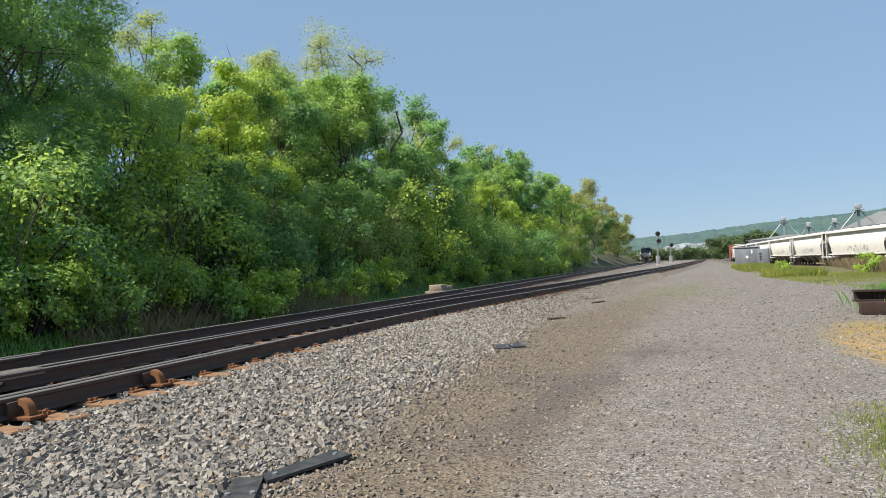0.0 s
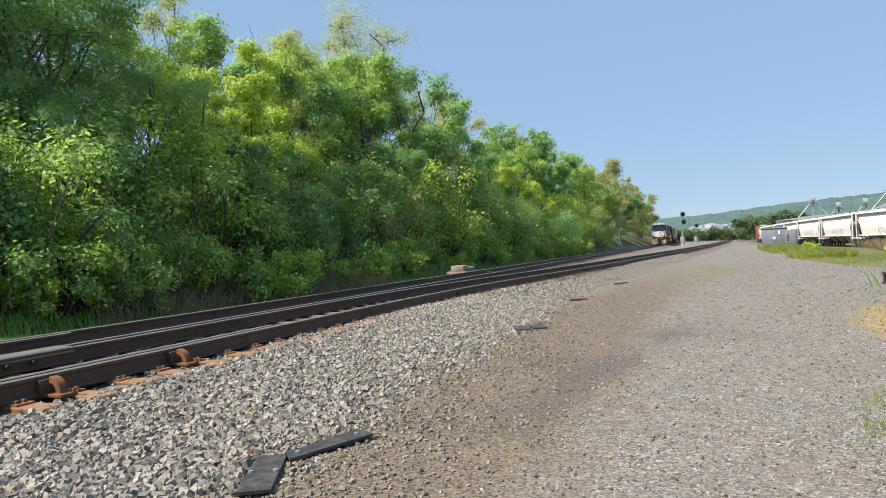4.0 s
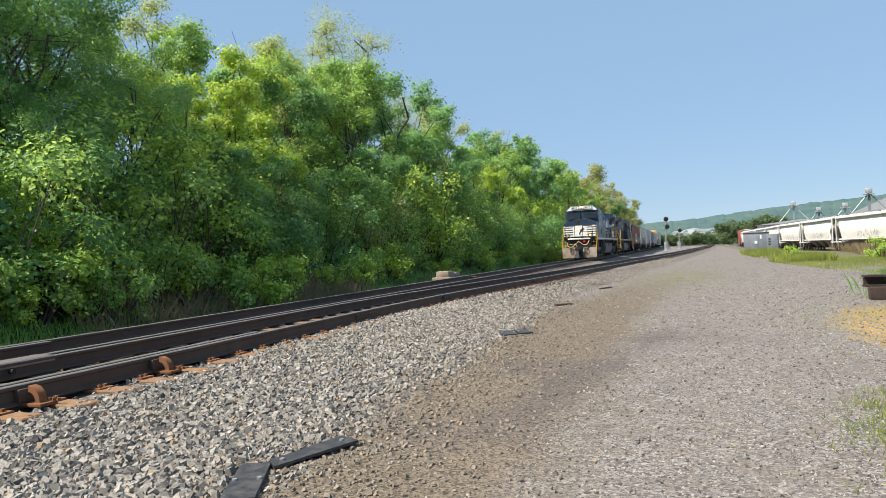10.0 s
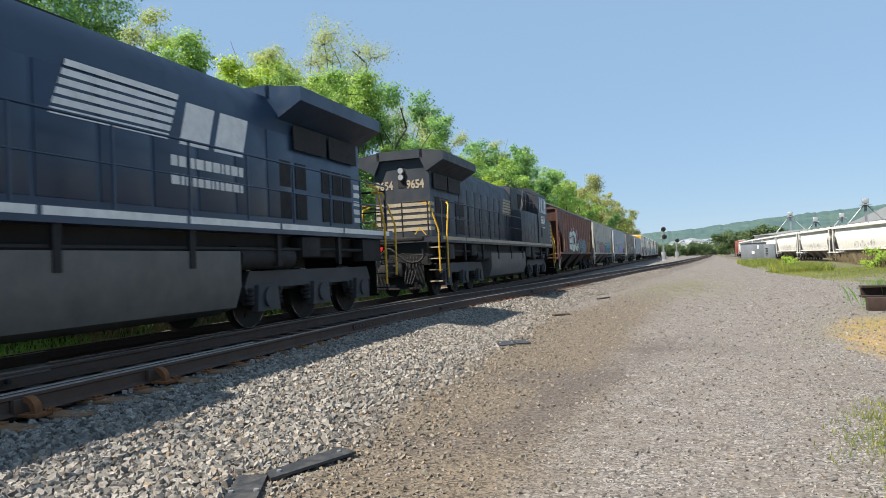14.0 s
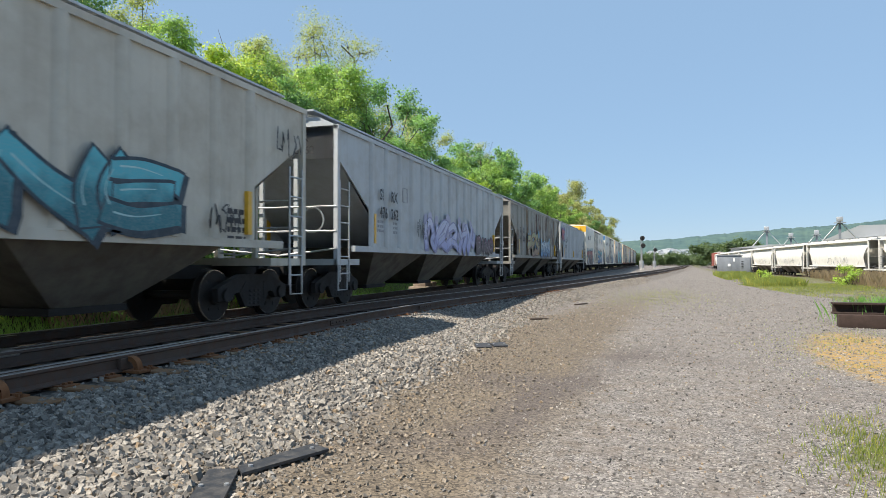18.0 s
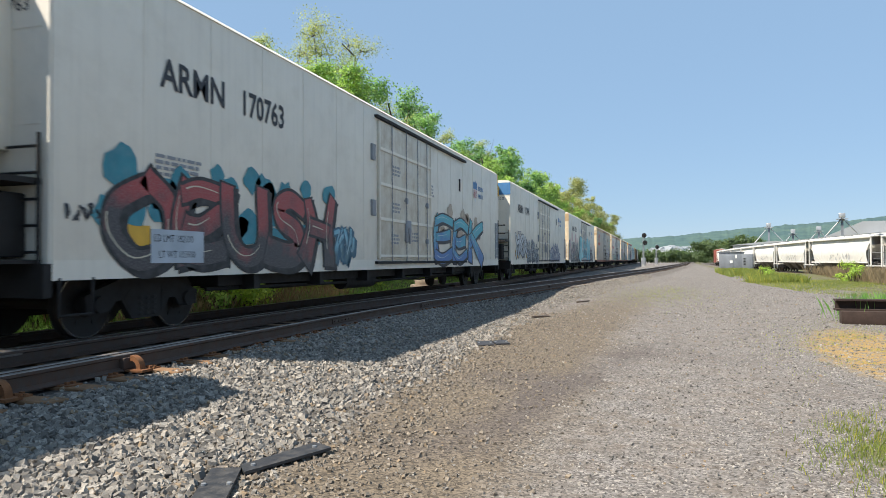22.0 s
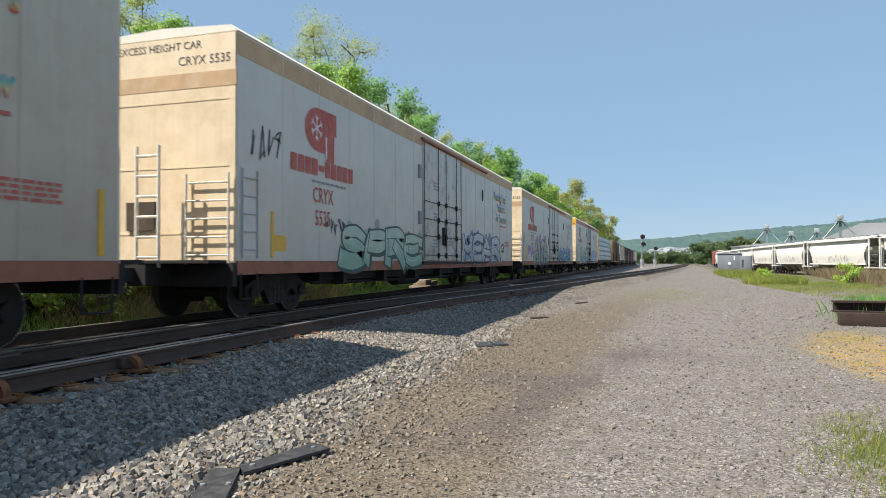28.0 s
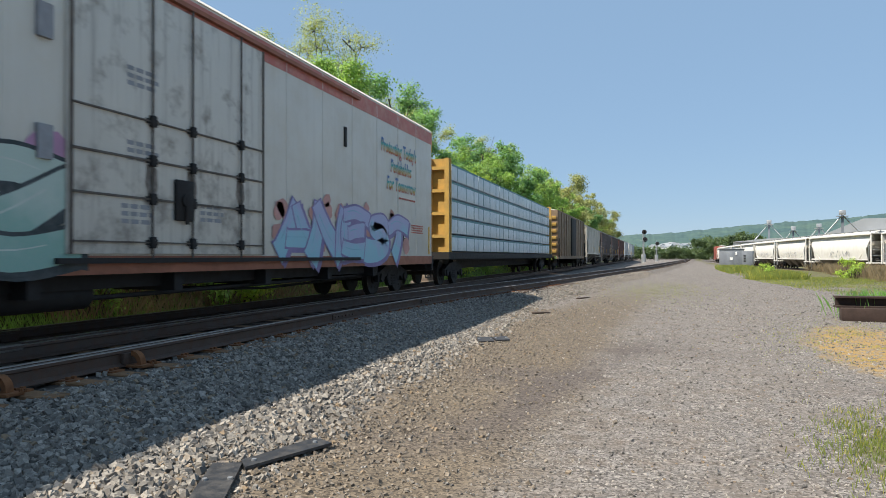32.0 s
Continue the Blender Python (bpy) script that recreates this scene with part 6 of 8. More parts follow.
def hopper(L, paint, rib_paint, label, marks=("", ""), end_marks="", ribs=15, curved=False, top=4.12, chutes=3, keyed=True, low=HOPLOW, art=(), cut=1.85):
    """A covered hopper car with outside posts, sloped ends and bottom chutes; -y end leads."""
    root = new("hopper_car")
    tagged(root, label, "hopper car", group="train" if keyed else "parked hopper cars")
    h, sill = L / 2, 1.42
    w = 1.52
    for s in (-1, 1):
        sheet = [(-h + 0.05, top), (-h + 0.12, top - 0.75), (-h + cut, 2.35), (-h + cut, sill), (h - cut, sill), (h - cut, 2.35), (h - 0.12, top - 0.75), (h - 0.05, top)]
        bm = BM()
        if curved:
            k = 7
            for i in range(k):
                a0, a1 = i / k, (i + 1) / k
                def xx(t):
                    return s * (w - 0.16 + 0.16 * math.sin(math.pi * min(1, t * 1.15)) - 0.42 * max(0, t - 0.72) ** 1.2)
                z0, z1 = sill + (top - sill) * a0, sill + (top - sill) * a1
                e0 = 1.3 if z0 < 2.3 else 1.3 - 1.2 * (z0 - 2.3) / (top - 2.3)
                e1 = 1.3 if z1 < 2.3 else 1.3 - 1.2 * (z1 - 2.3) / (top - 2.3)
                q = [(xx(a0), -h + e0, z0), (xx(a0), h - e0, z0), (xx(a1), h - e1, z1), (xx(a1), -h + e1, z1)]
                bm.faces.new([bm.verts.new(p) for p in (q if s > 0 else q[::-1])])
            bmesh.ops.remove_doubles(bm, verts=bm.verts, dist=0.001)
            bmesh.ops.solidify(bm, geom=list(bm.faces), thickness=0.03)
        else:
            prism(bm, sheet, "x", s * (w - 0.03), s * w)
        part("side_sheet", bm, paint, root)
        part("side_sill", bx(BM(), s * w - 0.06, s * w + 0.045, -h + 0.9, h - 0.9, sill - 0.12, sill + 0.02), paint, root)
        part("top_chord", bx(BM(), s * w - 0.08, s * w + 0.05, -h, h, top - 0.08, top + 0.02), paint, root)
        if not curved:
            for k in range(ribs):
                y = -h + cut + 0.1 + (L - 2 * cut - 0.2) * k / (ribs - 1)
                bm = BM()
                prism(bm, [(s * w, y - 0.13), (s * (w + 0.05), y - 0.085), (s * (w + 0.07), y - 0.03), (s * (w + 0.07), y + 0.03), (s * (w + 0.05), y + 0.085), (s * w, y + 0.13)], "z", sill, top - 0.08)
                part("post", bm, rib_paint, root)
        for e in (-1, 1):
            # corner post, ladder and end works
            part("corner_post", bx(BM(), s * w - 0.07, s * w + 0.03, min(e * h, e * (h - 0.12)), max(e * h, e * (h - 0.12)), 0.98, top), paint, root)
            ladder(root, ((s * (w + 0.02), e * (h - 0.14), 0.6), (s * (w + 0.02), e * (h - 0.62), 0.6)), ((s * (w + 0.02), e * (h - 0.14), 2.9), (s * (w + 0.02), e * (h - 0.62), 2.9)), 6, ALU if paint is not BROWNHOP else rib_paint)
            part("step_stirrup", tube(BM(), [(s * w, e * (h - 0.1), 1.0), (s * w, e * (h - 0.1), 0.42), (s * w, e * (h - 0.55), 0.42), (s * w, e * (h - 0.55), 1.0)], 0.02), ALU, root)
            if keyed:
                part("reflector", bx(BM(), s * w + 0.002, s * w + 0.078, e * (h - 2.05) - 0.06, e * (h - 2.05) + 0.06, sill + 0.1, sill + 0.85), DECALYEL, root)
        if keyed:
            part("reflector", bx(BM(), s * w + 0.002, s * w + 0.082, -0.56, -0.45, sill + 0.1, sill + 0.65), DECALYEL, root)
    # roof, hatches, running board
    bm = BM()
    prism(bm, [(-w, top), (w, top), (w * 0.72, top + 0.2), (0, top + 0.27), (-w * 0.72, top + 0.2)], "y", -h, h)
    part("roof", bm, paint, root)
    for k in range(4):
        y = -h + L * (k + 0.5) / 4
        part("roof_hatch", bx(BM(), -0.3, 0.3, y - 1.2, y + 1.2, top + 0.25, top + 0.36, 0.03), paint, root)
    for s in (-1, 1):
        bm = bx(BM(), s * 0.75 - 0.25, s * 0.75 + 0.25, -h - 0.1, h + 0.1, top + 0.33, top + 0.37)
        for k in range(9):
            y = -h + L * k / 8
            bx(bm, s * 0.75 - 0.03, s * 0.75 + 0.03, y - 0.03, y + 0.03, top + 0.15, top + 0.33)
        part("running_board", bm, ALU, root, "grated roof running board")
    for e in (-1, 1):
        bm = BM()
        q = [(-w + 0.04, e * (h - 0.1), top), (w - 0.04, e * (h - 0.1), top), (w - 0.04, e * (h - 0.1), top - 0.72), (-w + 0.04, e * (h - 0.1), top - 0.72)]
        bm.faces.new([bm.verts.new(p) for p in q])
        q = [(-w + 0.04, e * (h - 0.1), top - 0.72), (w - 0.04, e * (h - 0.1), top - 0.72), (w - 0.04, e * (h - 3.3), 1.3), (-w + 0.04, e * (h - 3.3), 1.3)]
        bm.faces.new([bm.verts.new(p) for p in q])
        bmesh.ops.solidify(bm, geom=list(bm.faces), thickness=0.03)
        part("slope_sheet", bm, paint, root)
        for x in (-0.45, 0.45):
            part("end_post", bx(BM(), x - 0.05, x + 0.05, e * (h - 0.12) - 0.04, e * (h - 0.12) + 0.04, 1.05, top - 0.7), paint, root)
        part("end_platform", bx(BM(), -w, w, min(e * h, e * (h - 1.25)), max(e * h, e * (h - 1.25)), 0.98, 1.12), paint, root)
        part("centre_sill", bx(BM(), -0.25, 0.25, min(e * h, e * (h - 3.5)), max(e * h, e * (h - 3.5)), 0.75, 1.0), BLACKIRON, root)
        bm = BM()
        tube(bm, [(-w, e * h, 1.75), (w, e * h, 1.75)], 0.02)
        tube(bm, [(-w, e * h, 2.3), (w, e * h, 2.3)], 0.02)
        tube(bm, [(-w, e * h, 1.35), (0, e * (h - 0.1), 1.2), (w, e * h, 1.35)], 0.02)
        part("end_rail", bm, ALU if paint is not BROWNHOP else rib_paint, root)
        truck(root, e * (h - 1.05), keyed)
        coupler(root, e * h, e)
    part("brake_wheel", ring(0.9, -h + 0.05, 2.0, 0.28, 0.022), ALU, root)
    part("brake_cylinder", cyl(BM(), (-0.5, -h + 0.75, 1.35), (-0.5, -h + 1.5, 1.35), 0.18, 12), BLACKIRON, root)
    # chutes
    span = (L - 4.6) / chutes
    for k in range(chutes):
        a = -h + 2.3 + k * span
        b = a + span
        bm = BM()
        lo = [(-0.55, a + span * 0.36, 0.42), (0.55, a + span * 0.36, 0.42), (0.55, b - span * 0.36, 0.42), (-0.55, b - span * 0.36, 0.42)]
        hi = [(-w + 0.05, a + 0.02, sill), (w - 0.05, a + 0.02, sill), (w - 0.05, b - 0.02, sill), (-w + 0.05, b - 0.02, sill)]
        vl, vh = [bm.verts.new(p) for p in lo], [bm.verts.new(p) for p in hi]
        bm.faces.new(vl[::-1])
        for i in range(4):
            bm.faces.new((vl[i], vl[(i + 1) % 4], vh[(i + 1) % 4], vh[i]))
        ch = part("chute", bm, low, root, "dusty tapering discharge chute")
        part("gate", bx(BM(), -0.6, 0.6, a + span * 0.34, b - span * 0.34, 0.32, 0.42), BLACKIRON, ch)
    x = w + 0.004
    if marks[0]:
        y0 = -h + 2.35
        for txt, dz in ((marks[0], 0.0), (marks[1], -0.46)):
            a, b = txt.split(" ")
            lettering(a, 0.4, BLACKPRINT, root, (x + 0.07, y0, 2.78 + dz), SIDE, 0.9, 0.01)
            lettering(b, 0.4, BLACKPRINT, root, (x + 0.07, y0 + 0.78, 2.78 + dz), SIDE, 0.9, 0.01)
        bars("small_print", x, y0, y0 + 0.6, 2.1, 3, 0.07, GREYPRINT, root, 7)
        bars("small_print", x, y0 + 1.1, y0 + 1.7, 2.1, 3, 0.07, GREYPRINT, root, 8)
        part("class_mark", tube(BM(), [(x, y0 + 1.85, 2.75), (x, y0 + 2.2, 2.75), (x, y0 + 2.2, 3.15), (x, y0 + 1.85, 3.15), (x, y0 + 1.85, 2.75)], 0.012), GREYPRINT, root)
        bars("small_print", x, 1.2, 2.2, 2.2, 4, 0.08, CRYORED, root, 9)
        bars("data_panel", x, h - 2.6, h - 2.0, 1.9, 4, 0.09, BLACKPRINT, root, 10)
    if end_marks:
        a, b = end_marks
        lettering(a, 0.26, BLACKPRINT, root, (0.25, -h + 0.08, top - 0.24), END)
        lettering(b, 0.26, BLACKPRINT, root, (0.15, -h + 0.08, top - 0.52), END)
    return root


def reefer(L, paint, label, mark="", number="", cap=None, unit=False, band=None, sill_paint=None, end_paint=None, cryo=False, top=4.92, keyed=True):
    """A long refrigerator car with plug door; the machinery or ladder end leads towards -y."""
    root = new("refrigerator_car")
    tagged(root, label, "refrigerator car", group="train")
    h, w, z0 = L / 2, 1.53, 0.82
    seg = 16
    side_end = end_paint if end_paint else paint
    part("body", bx(BM(), -w, w, -h, h, z0 + 0.22, top, 0.025), paint, root)
    bm = BM()
    prism(bm, [(-w - 0.02, top - 0.02), (w + 0.02, top - 0.02), (w * 0.93, top + 0.09), (0, top + 0.16), (-w * 0.93, top + 0.09)], "y", -h - 0.02, h + 0.02)
    part("roof", bm, paint if not cryo else WHITECAR, root)
    for s in (-1, 1):
        part("side_sill", bx(BM(), s * w - 0.08, s * w + 0.008, -h, h, z0, z0 + 0.24), sill_paint if sill_paint else paint, root)
        for k in range(1, seg):
            y = -h + L * k / seg
            if abs(y) > 2.3:
                part("panel_seam", bx(BM(), s * w - 0.01, s * w + 0.007, y - 0.011, y + 0.011, z0 + 0.26, top - 0.05), paint, root)
        if band:
            part("colour_band", bx(BM(), s * w, s * w + 0.006, -h, h, top - 0.42, top - 0.06), band, root)
        # plug door, rods and rails
        d = part("plug_door", bx(BM(), s * w - 0.02, s * w + 0.055, -2.15, 2.1, z0 + 0.26, top - 0.3, 0.012), DOORGRIME if cryo else DOORTAN, root)
        rod = RODGREY if cryo else GREYPRINT
        for y in ((-0.75, 0.1, 1.35) if cryo else (-1.3, -0.2, 0.75, 1.6)):
            part("door_rod", cyl(BM(), (s * (w + 0.085), y, z0 + 0.2), (s * (w + 0.085), y, top - 0.25), 0.015, 6), rod, d)
        for z, q in (((0.42, 0.011), (1.02, 0.014), (1.55, 0.014), (2.1, 0.011)) if cryo else ((0.35, 0.03), (1.3, 0.04), (2.2, 0.04), (3.1, 0.04))):
            part("door_rail", bx(BM(), s * (w + 0.065) - 0.02, s * (w + 0.065) + 0.02, -2.1, 2.05, z0 + z - q, z0 + z + q), rod if cryo else paint, d)
        for y in (-2.1, 2.05):
            part("door_edge", bx(BM(), s * (w + 0.04) - 0.03, s * (w + 0.04) + 0.03, y - 0.025, y + 0.025, z0 + 0.26, top - 0.3), rod if cryo else paint, d)
        for z in (z0 + 1.35, z0 + 2.75):
            part("door_hinge", bx(BM(), s * (w + 0.03) - 0.03, s * (w + 0.03) + 0.03, -2.55, -2.35, z, z + 0.4), GREYPRINT, root)
        for y, z in ((-1.2, 2.75), (-1.2, 1.75), (0.3, 1.0), (-1.3, 0.9)):
            bars("door_notice", s * (w + 0.058), y, y + 0.6, z0 + z, 3, 0.06, GREYPRINT, d, 11)
        gear = BLACKIRON if cryo else GREYPRINT
        for y in ((-0.75, 0.1, 1.35) if cryo else (-0.2, 1.6)):
            for z in (z0 + 0.42, z0 + 1.02, z0 + 1.55, z0 + 2.1) if cryo else (z0 + 0.8, z0 + 1.9):
                bm = bx(BM(), s * (w + 0.09) - 0.03, s * (w + 0.09) + 0.03, y - 0.05, y + 0.05, z - 0.08, z + 0.08, 0.01)
                bx(bm, s * (w + 0.07) - 0.012, s * (w + 0.07) + 0.012, y - 0.11, y + 0.11, z - 0.035, z + 0.035)
                part("rod_guide", bm, gear, d, "grimy rod guide")
        bm = bx(BM(), s * (w + 0.09) - 0.03, s * (w + 0.09) + 0.03, -0.3, 0.1, z0 + 0.75, z0 + 1.35, 0.02)
        cyl(bm, (s * (w + 0.12), -0.1, z0 + 1.05), (s * (w + 0.15), -0.1, z0 + 1.05), 0.1, 10)
        bx(bm, s * (w + 0.14) - 0.015, s * (w + 0.14) + 0.015, -0.13, -0.07, z0 + 0.7, z0 + 1.1)
        part("lock_box", bm, gear, d, "grimy door locking gear")
        if cryo:
            for y, drop in ((-0.75, 0.5), (0.1, 0.75), (1.35, 0.45)):
                flat_polys("grease_run", [[(y - 0.09, z0 + 1.5), (y + 0.1, z0 + 1.46), (y + 0.13, z0 + 1.2), (y + 0.05, z0 + 1.5 - drop), (y - 0.06, z0 + 1.56 - drop), (y - 0.12, z0 + 1.25)]], s * (w + 0.0565), RUNMARK, d, "dark grease run below the rod")
        part("door_track", bx(BM(), s * w, s * w + 0.09, -2.3, 6.2, top - 0.24, top - 0.17), BLACKIRON if not cryo else SILLORANGE, root)
        part("door_track", bx(BM(), s * w, s * w + 0.09, -2.3, 6.2, z0 + 0.14, z0 + 0.21), BLACKIRON, root)
        part("vent_slot", bx(BM(), s * w + 0.001, s * w + 0.03, 5.45, 5.57, 3.55, 4.0), BLACKIRON, root)
        for y in ((-h + 1.05, h - 2.95, h - 0.35) if cryo else (-h + 1.6, -h + 4.2, 2.6, 6.2)):
            if cryo:
                part("reflector", bx(BM(), s * w + 0.003, s * w + 0.014, y, y + 0.1, z0 + 0.3, z0 + 1.15), DECALYEL, root)
            else:
                part("reflector", bx(BM(), s * w + 0.003, s * w + 0.014, y, y + 0.42, z0 + 0.35, z0 + 0.52), DECALYEL, root)
        part("notice", bx(BM(), s * w + 0.003, s * w + 0.008, -h + 1.05, -h + 1.6, z0 + 0.42, z0 + 0.72), DECALYEL, root, "yellow notice plate")
        for k in range(7):
            y = -h + 4.4 + (L - 8.8) * k / 6
            part("crossbearer", bx(BM(), min(s * 0.3, s * 1.44), max(s * 0.3, s * 1.44), y - 0.09, y + 0.09, 0.55, 0.86), BLACKIRON, root)
        part("train_pipe", tube(BM(), [(s * 1.1, -h + 3.4, 0.58), (s * 1.1, -1.0, 0.5), (s * 1.1, h - 3.4, 0.58)], 0.035), BLACKIRON, root)
        part("air_tank", cyl(BM(), (s * 0.95, -3.1, 0.55), (s * 0.95, -1.3, 0.55), 0.2, 12), BLACKIRON, root)
        part("brake_lever", tube(BM(), [(s * 0.7, 1.2, 0.5), (s * 0.75, 3.4, 0.42), (s * 0.7, h - 3.6, 0.5)], 0.028), BLACKIRON, root)
        part("underframe", bx(BM(), min(s * 0.3, s * 1.2), max(s * 0.3, s * 1.2), -h + 3.6, h - 3.6, 0.62, 0.85), BLACKIRON, root)
        for e in (-1, 1):
            part("step_stirrup", tube(BM(), [(s * w, e * (h - 0.1), 0.85), (s * w, e * (h - 0.1), 0.4), (s * w, e * (h - 0.6), 0.4), (s * w, e * (h - 0.6), 0.85)], 0.022), BLACKIRON, root)
            if (unit and e < 0) or (cryo and e > 0):
                continue
            ladder(root, ((s * (w + 0.03), e * (h - 0.12), 1.1), (s * (w + 0.03), e * (h - 0.58), 1.1)), ((s * (w + 0.03), e * (h - 0.12), 2.65), (s * (w + 0.03), e * (h - 0.58), 2.65)), 5, GREYHOP, 0.016)
            # Flat plate for the ladder recess; its shade is painted grey except on cryo cars.
            part("recess_plate", bx(BM(), s * w + 0.001, s * w + 0.012, e * (h - 0.08) if e < 0 else h - 0.62, e * (h - 0.62) if e < 0 else h - 0.08, 1.15, 2.7), GREYPRINT if not cryo else CREAMCAR, root)
    for e in (-1, 1):
        y = e * h
        part("end_panel", bx(BM(), -w + 0.02, w - 0.02, min(y, y + e * 0.03), max(y, y + e * 0.03), z0 + 0.1, top - 0.04), side_end, root)
        for k in range(3):
            z = z0 + 0.7 + k * 1.15
            part("end_corrugation", bx(BM(), -w + 0.15, w - 0.15, min(y, y + e * 0.038), max(y, y + e * 0.038), z, z + 0.03), side_end, root)
        if cap:
            part("end_cap", bx(BM(), -w, w, min(y, y + e * 0.05), max(y, y + e * 0.05), top - 0.62, top - 0.02), cap, root)
        part("draft_sill", bx(BM(), -0.3, 0.3, min(y - e * 2.0, y + e * 0.75), max(y - e * 2.0, y + e * 0.75), 0.66, 1.0), BLACKIRON, root)
        part("end_beam", bx(BM(), -w, w, min(y, y + e * 0.12), max(y, y + e * 0.12), 0.62, 1.02), BLACKIRON, root)
        part("crossover", bx(BM(), -1.4, 1.4, min(y, y + e * 0.6), max(y, y + e * 0.6), 1.02, 1.07), BLACKIRON, root)
        ladder(root, ((w - 0.1, y + e * 0.1, 1.0), (w - 0.95, y + e * 0.1, 1.0)), ((w - 0.1, y + e * 0.1, 2.55), (w - 0.95, y + e * 0.1, 2.55)), 5, CREAMCAR if not unit else BLACKIRON)
        if not unit:
            ladder(root, ((-0.1, y + e * 0.5, 0.95), (0.35, y + e * 0.5, 0.95)), ((-0.1, y + e * 0.5, 3.0), (0.35, y + e * 0.5, 3.0)), 6, WHITECAR if cryo else ALU, 0.03)
            part("brake_board", bx(BM(), -0.7, -0.1, min(y, y + e * 0.08), max(y, y + e * 0.08), 1.6, 2.1), TIE, root, "weathered wooden board")
        else:
            bm = BM()
            for x in (-0.95, 0.95):
                bx(bm, x - 0.09, x + 0.09, min(y + e * 0.55, y + e * 0.75), max(y + e * 0.55, y + e * 0.75), 0.95, 3.0)
            tube(bm, [(-1.4, y + e * 0.7, 2.35), (1.4, y + e * 0.7, 2.35)], 0.03)
            tube(bm, [(-1.4, y + e * 0.7, 2.75), (1.4, y + e * 0.7, 2.75)], 0.03)
            bx(bm, -1.4, 1.4, min(y, y + e * 0.75), max(y, y + e * 0.75), 1.95, 2.02)
            part("guard_frame", bm, BLACKIRON, root, "black crash frame and platform")
            part("fuel_box", bx(BM(), -1.2, 1.2, min(y + e * 0.05, y + e * 0.6), max(y + e * 0.05, y + e * 0.6), 1.1, 1.85, 0.03), BLACKIRON, root)
        truck(root, e * (h - 2.1), keyed)
        coupler(root, y + e * 0.5, e)
    if unit:
        y = -h
        u = part("cooling_unit", bx(BM(), -0.95, 0.95, y - 0.5, y, 2.35, 4.2, 0.06), WHITECAR, root, "white cooling unit with yellow hood")
        part("hood", bx(BM(), -0.97, 0.97, y - 0.54, y, 4.2, 4.75, 0.08), YELLOW, u)
        bm = BM()
        bx(bm, -0.75, 0.75, y - 0.53, y - 0.48, 3.55, 4.2)
        part("grille", bm, BLACKIRON, u)
        bm = BM()
        for k in range(8):
            bx(bm, -0.75, 0.75, y - 0.56, y - 0.53, 3.6 + k * 0.075, 3.63 + k * 0.075)
            bx(bm, -0.75, 0.75, y - 0.57, y - 0.54, 4.25 + (k % 5) * 0.09, 4.28 + (k % 5) * 0.09)
        part("grille_slat", bm, GREYPRINT, u)
    x = w + 0.012
    if mark:
        lettering(mark, 0.6, BLACKPRINT, root, (x, -h + (1.8 if unit else 2.25), 3.74), SIDE, 0.9, 0.012)
        lettering(number, 0.6, BLACKPRINT, root, (x, -h + (3.75 if unit else 4.2), 3.74), SIDE, 0.8, 0.012)
        bars("small_print", x, -h + 1.7, -h + 2.7, 2.55, 5, 0.05, GREYPRINT, root, 2)
        bars("small_print", x, 2.0, 2.5, 3.4, 4, 0.06, GREYPRINT, root, 3)
        shield = [(8.2, 4.15), (8.35, 4.1), (8.5, 4.2), (8.65, 4.1), (8.8, 4.15), (8.78, 3.6), (8.5, 3.3), (8.22, 3.6)]
        k = (L - 23.7) * 0.35 - 0.75
        flat_polys("shield_emblem", [[(a + k, b) for a, b in shield]], x, WHITEPRINT, root, "plain shield shape in red, white and blue")
        flat_polys("shield_emblem", [[(8.2 + k, 4.15), (8.35 + k, 4.1), (8.5 + k, 4.2), (8.65 + k, 4.1), (8.8 + k, 4.15), (8.79 + k, 3.85), (8.21 + k, 3.85)]], x + 0.002, BLUEPRINT, root)
        flat_polys("shield_emblem", [[(8.25 + k + i * 0.1, 3.83), (8.3 + k + i * 0.1, 3.83), (8.31 + k + i * 0.09, 3.5), (8.28 + k + i * 0.09, 3.5)] for i in range(6)], x + 0.002, RED, root)
        lettering("BUILDING", 0.24, BLUEPRINT, root, (x, 8.98 + k, 3.92), SIDE, 0.8, 0.006)
        lettering("AMERICA", 0.24, BLUEPRINT, root, (x, 8.98 + k, 3.62), SIDE, 0.8, 0.006)
        lettering(mark, 0.22, BLACKPRINT, root, (0.55, -h - 0.035, top - 0.55), END)
        lettering(number, 0.22, BLACKPRINT, root, (0.55, -h - 0.035, top - 0.82), END)
    if cryo:
        y = -h + 2.32
        n = 10
        arc = [(y + 0.58 + 0.58 * math.cos(math.pi / 2 + k / n * math.pi), 3.82 + 0.46 * math.sin(math.pi / 2 + k / n * math.pi)) for k in range(n + 1)]
        flat_polys("round_emblem", [arc + [(y + 0.92, 3.36), (y + 0.95, 3.2), (y + 1.3, 3.2), (y + 1.32, 3.8), (y + 1.42, 3.8), (y + 1.42, 4.28)]], x, CRYORED, root, "plain red rounded emblem")
        for k in range(6):
            a = k * math.pi / 3 + 0.5
            ca, sa = math.cos(a), math.sin(a)
            flat_polys("snowflake_arm", stroke([(y + 0.5, 3.85), (y + 0.5 + 0.27 * ca, 3.85 + 0.27 * sa)], 0.035, 0.03), x + 0.002 + 0.0002 * k, WHITEPRINT, root)
            for b in (0.8, -0.8):
                q = (y + 0.5 + 0.17 * ca, 3.85 + 0.17 * sa)
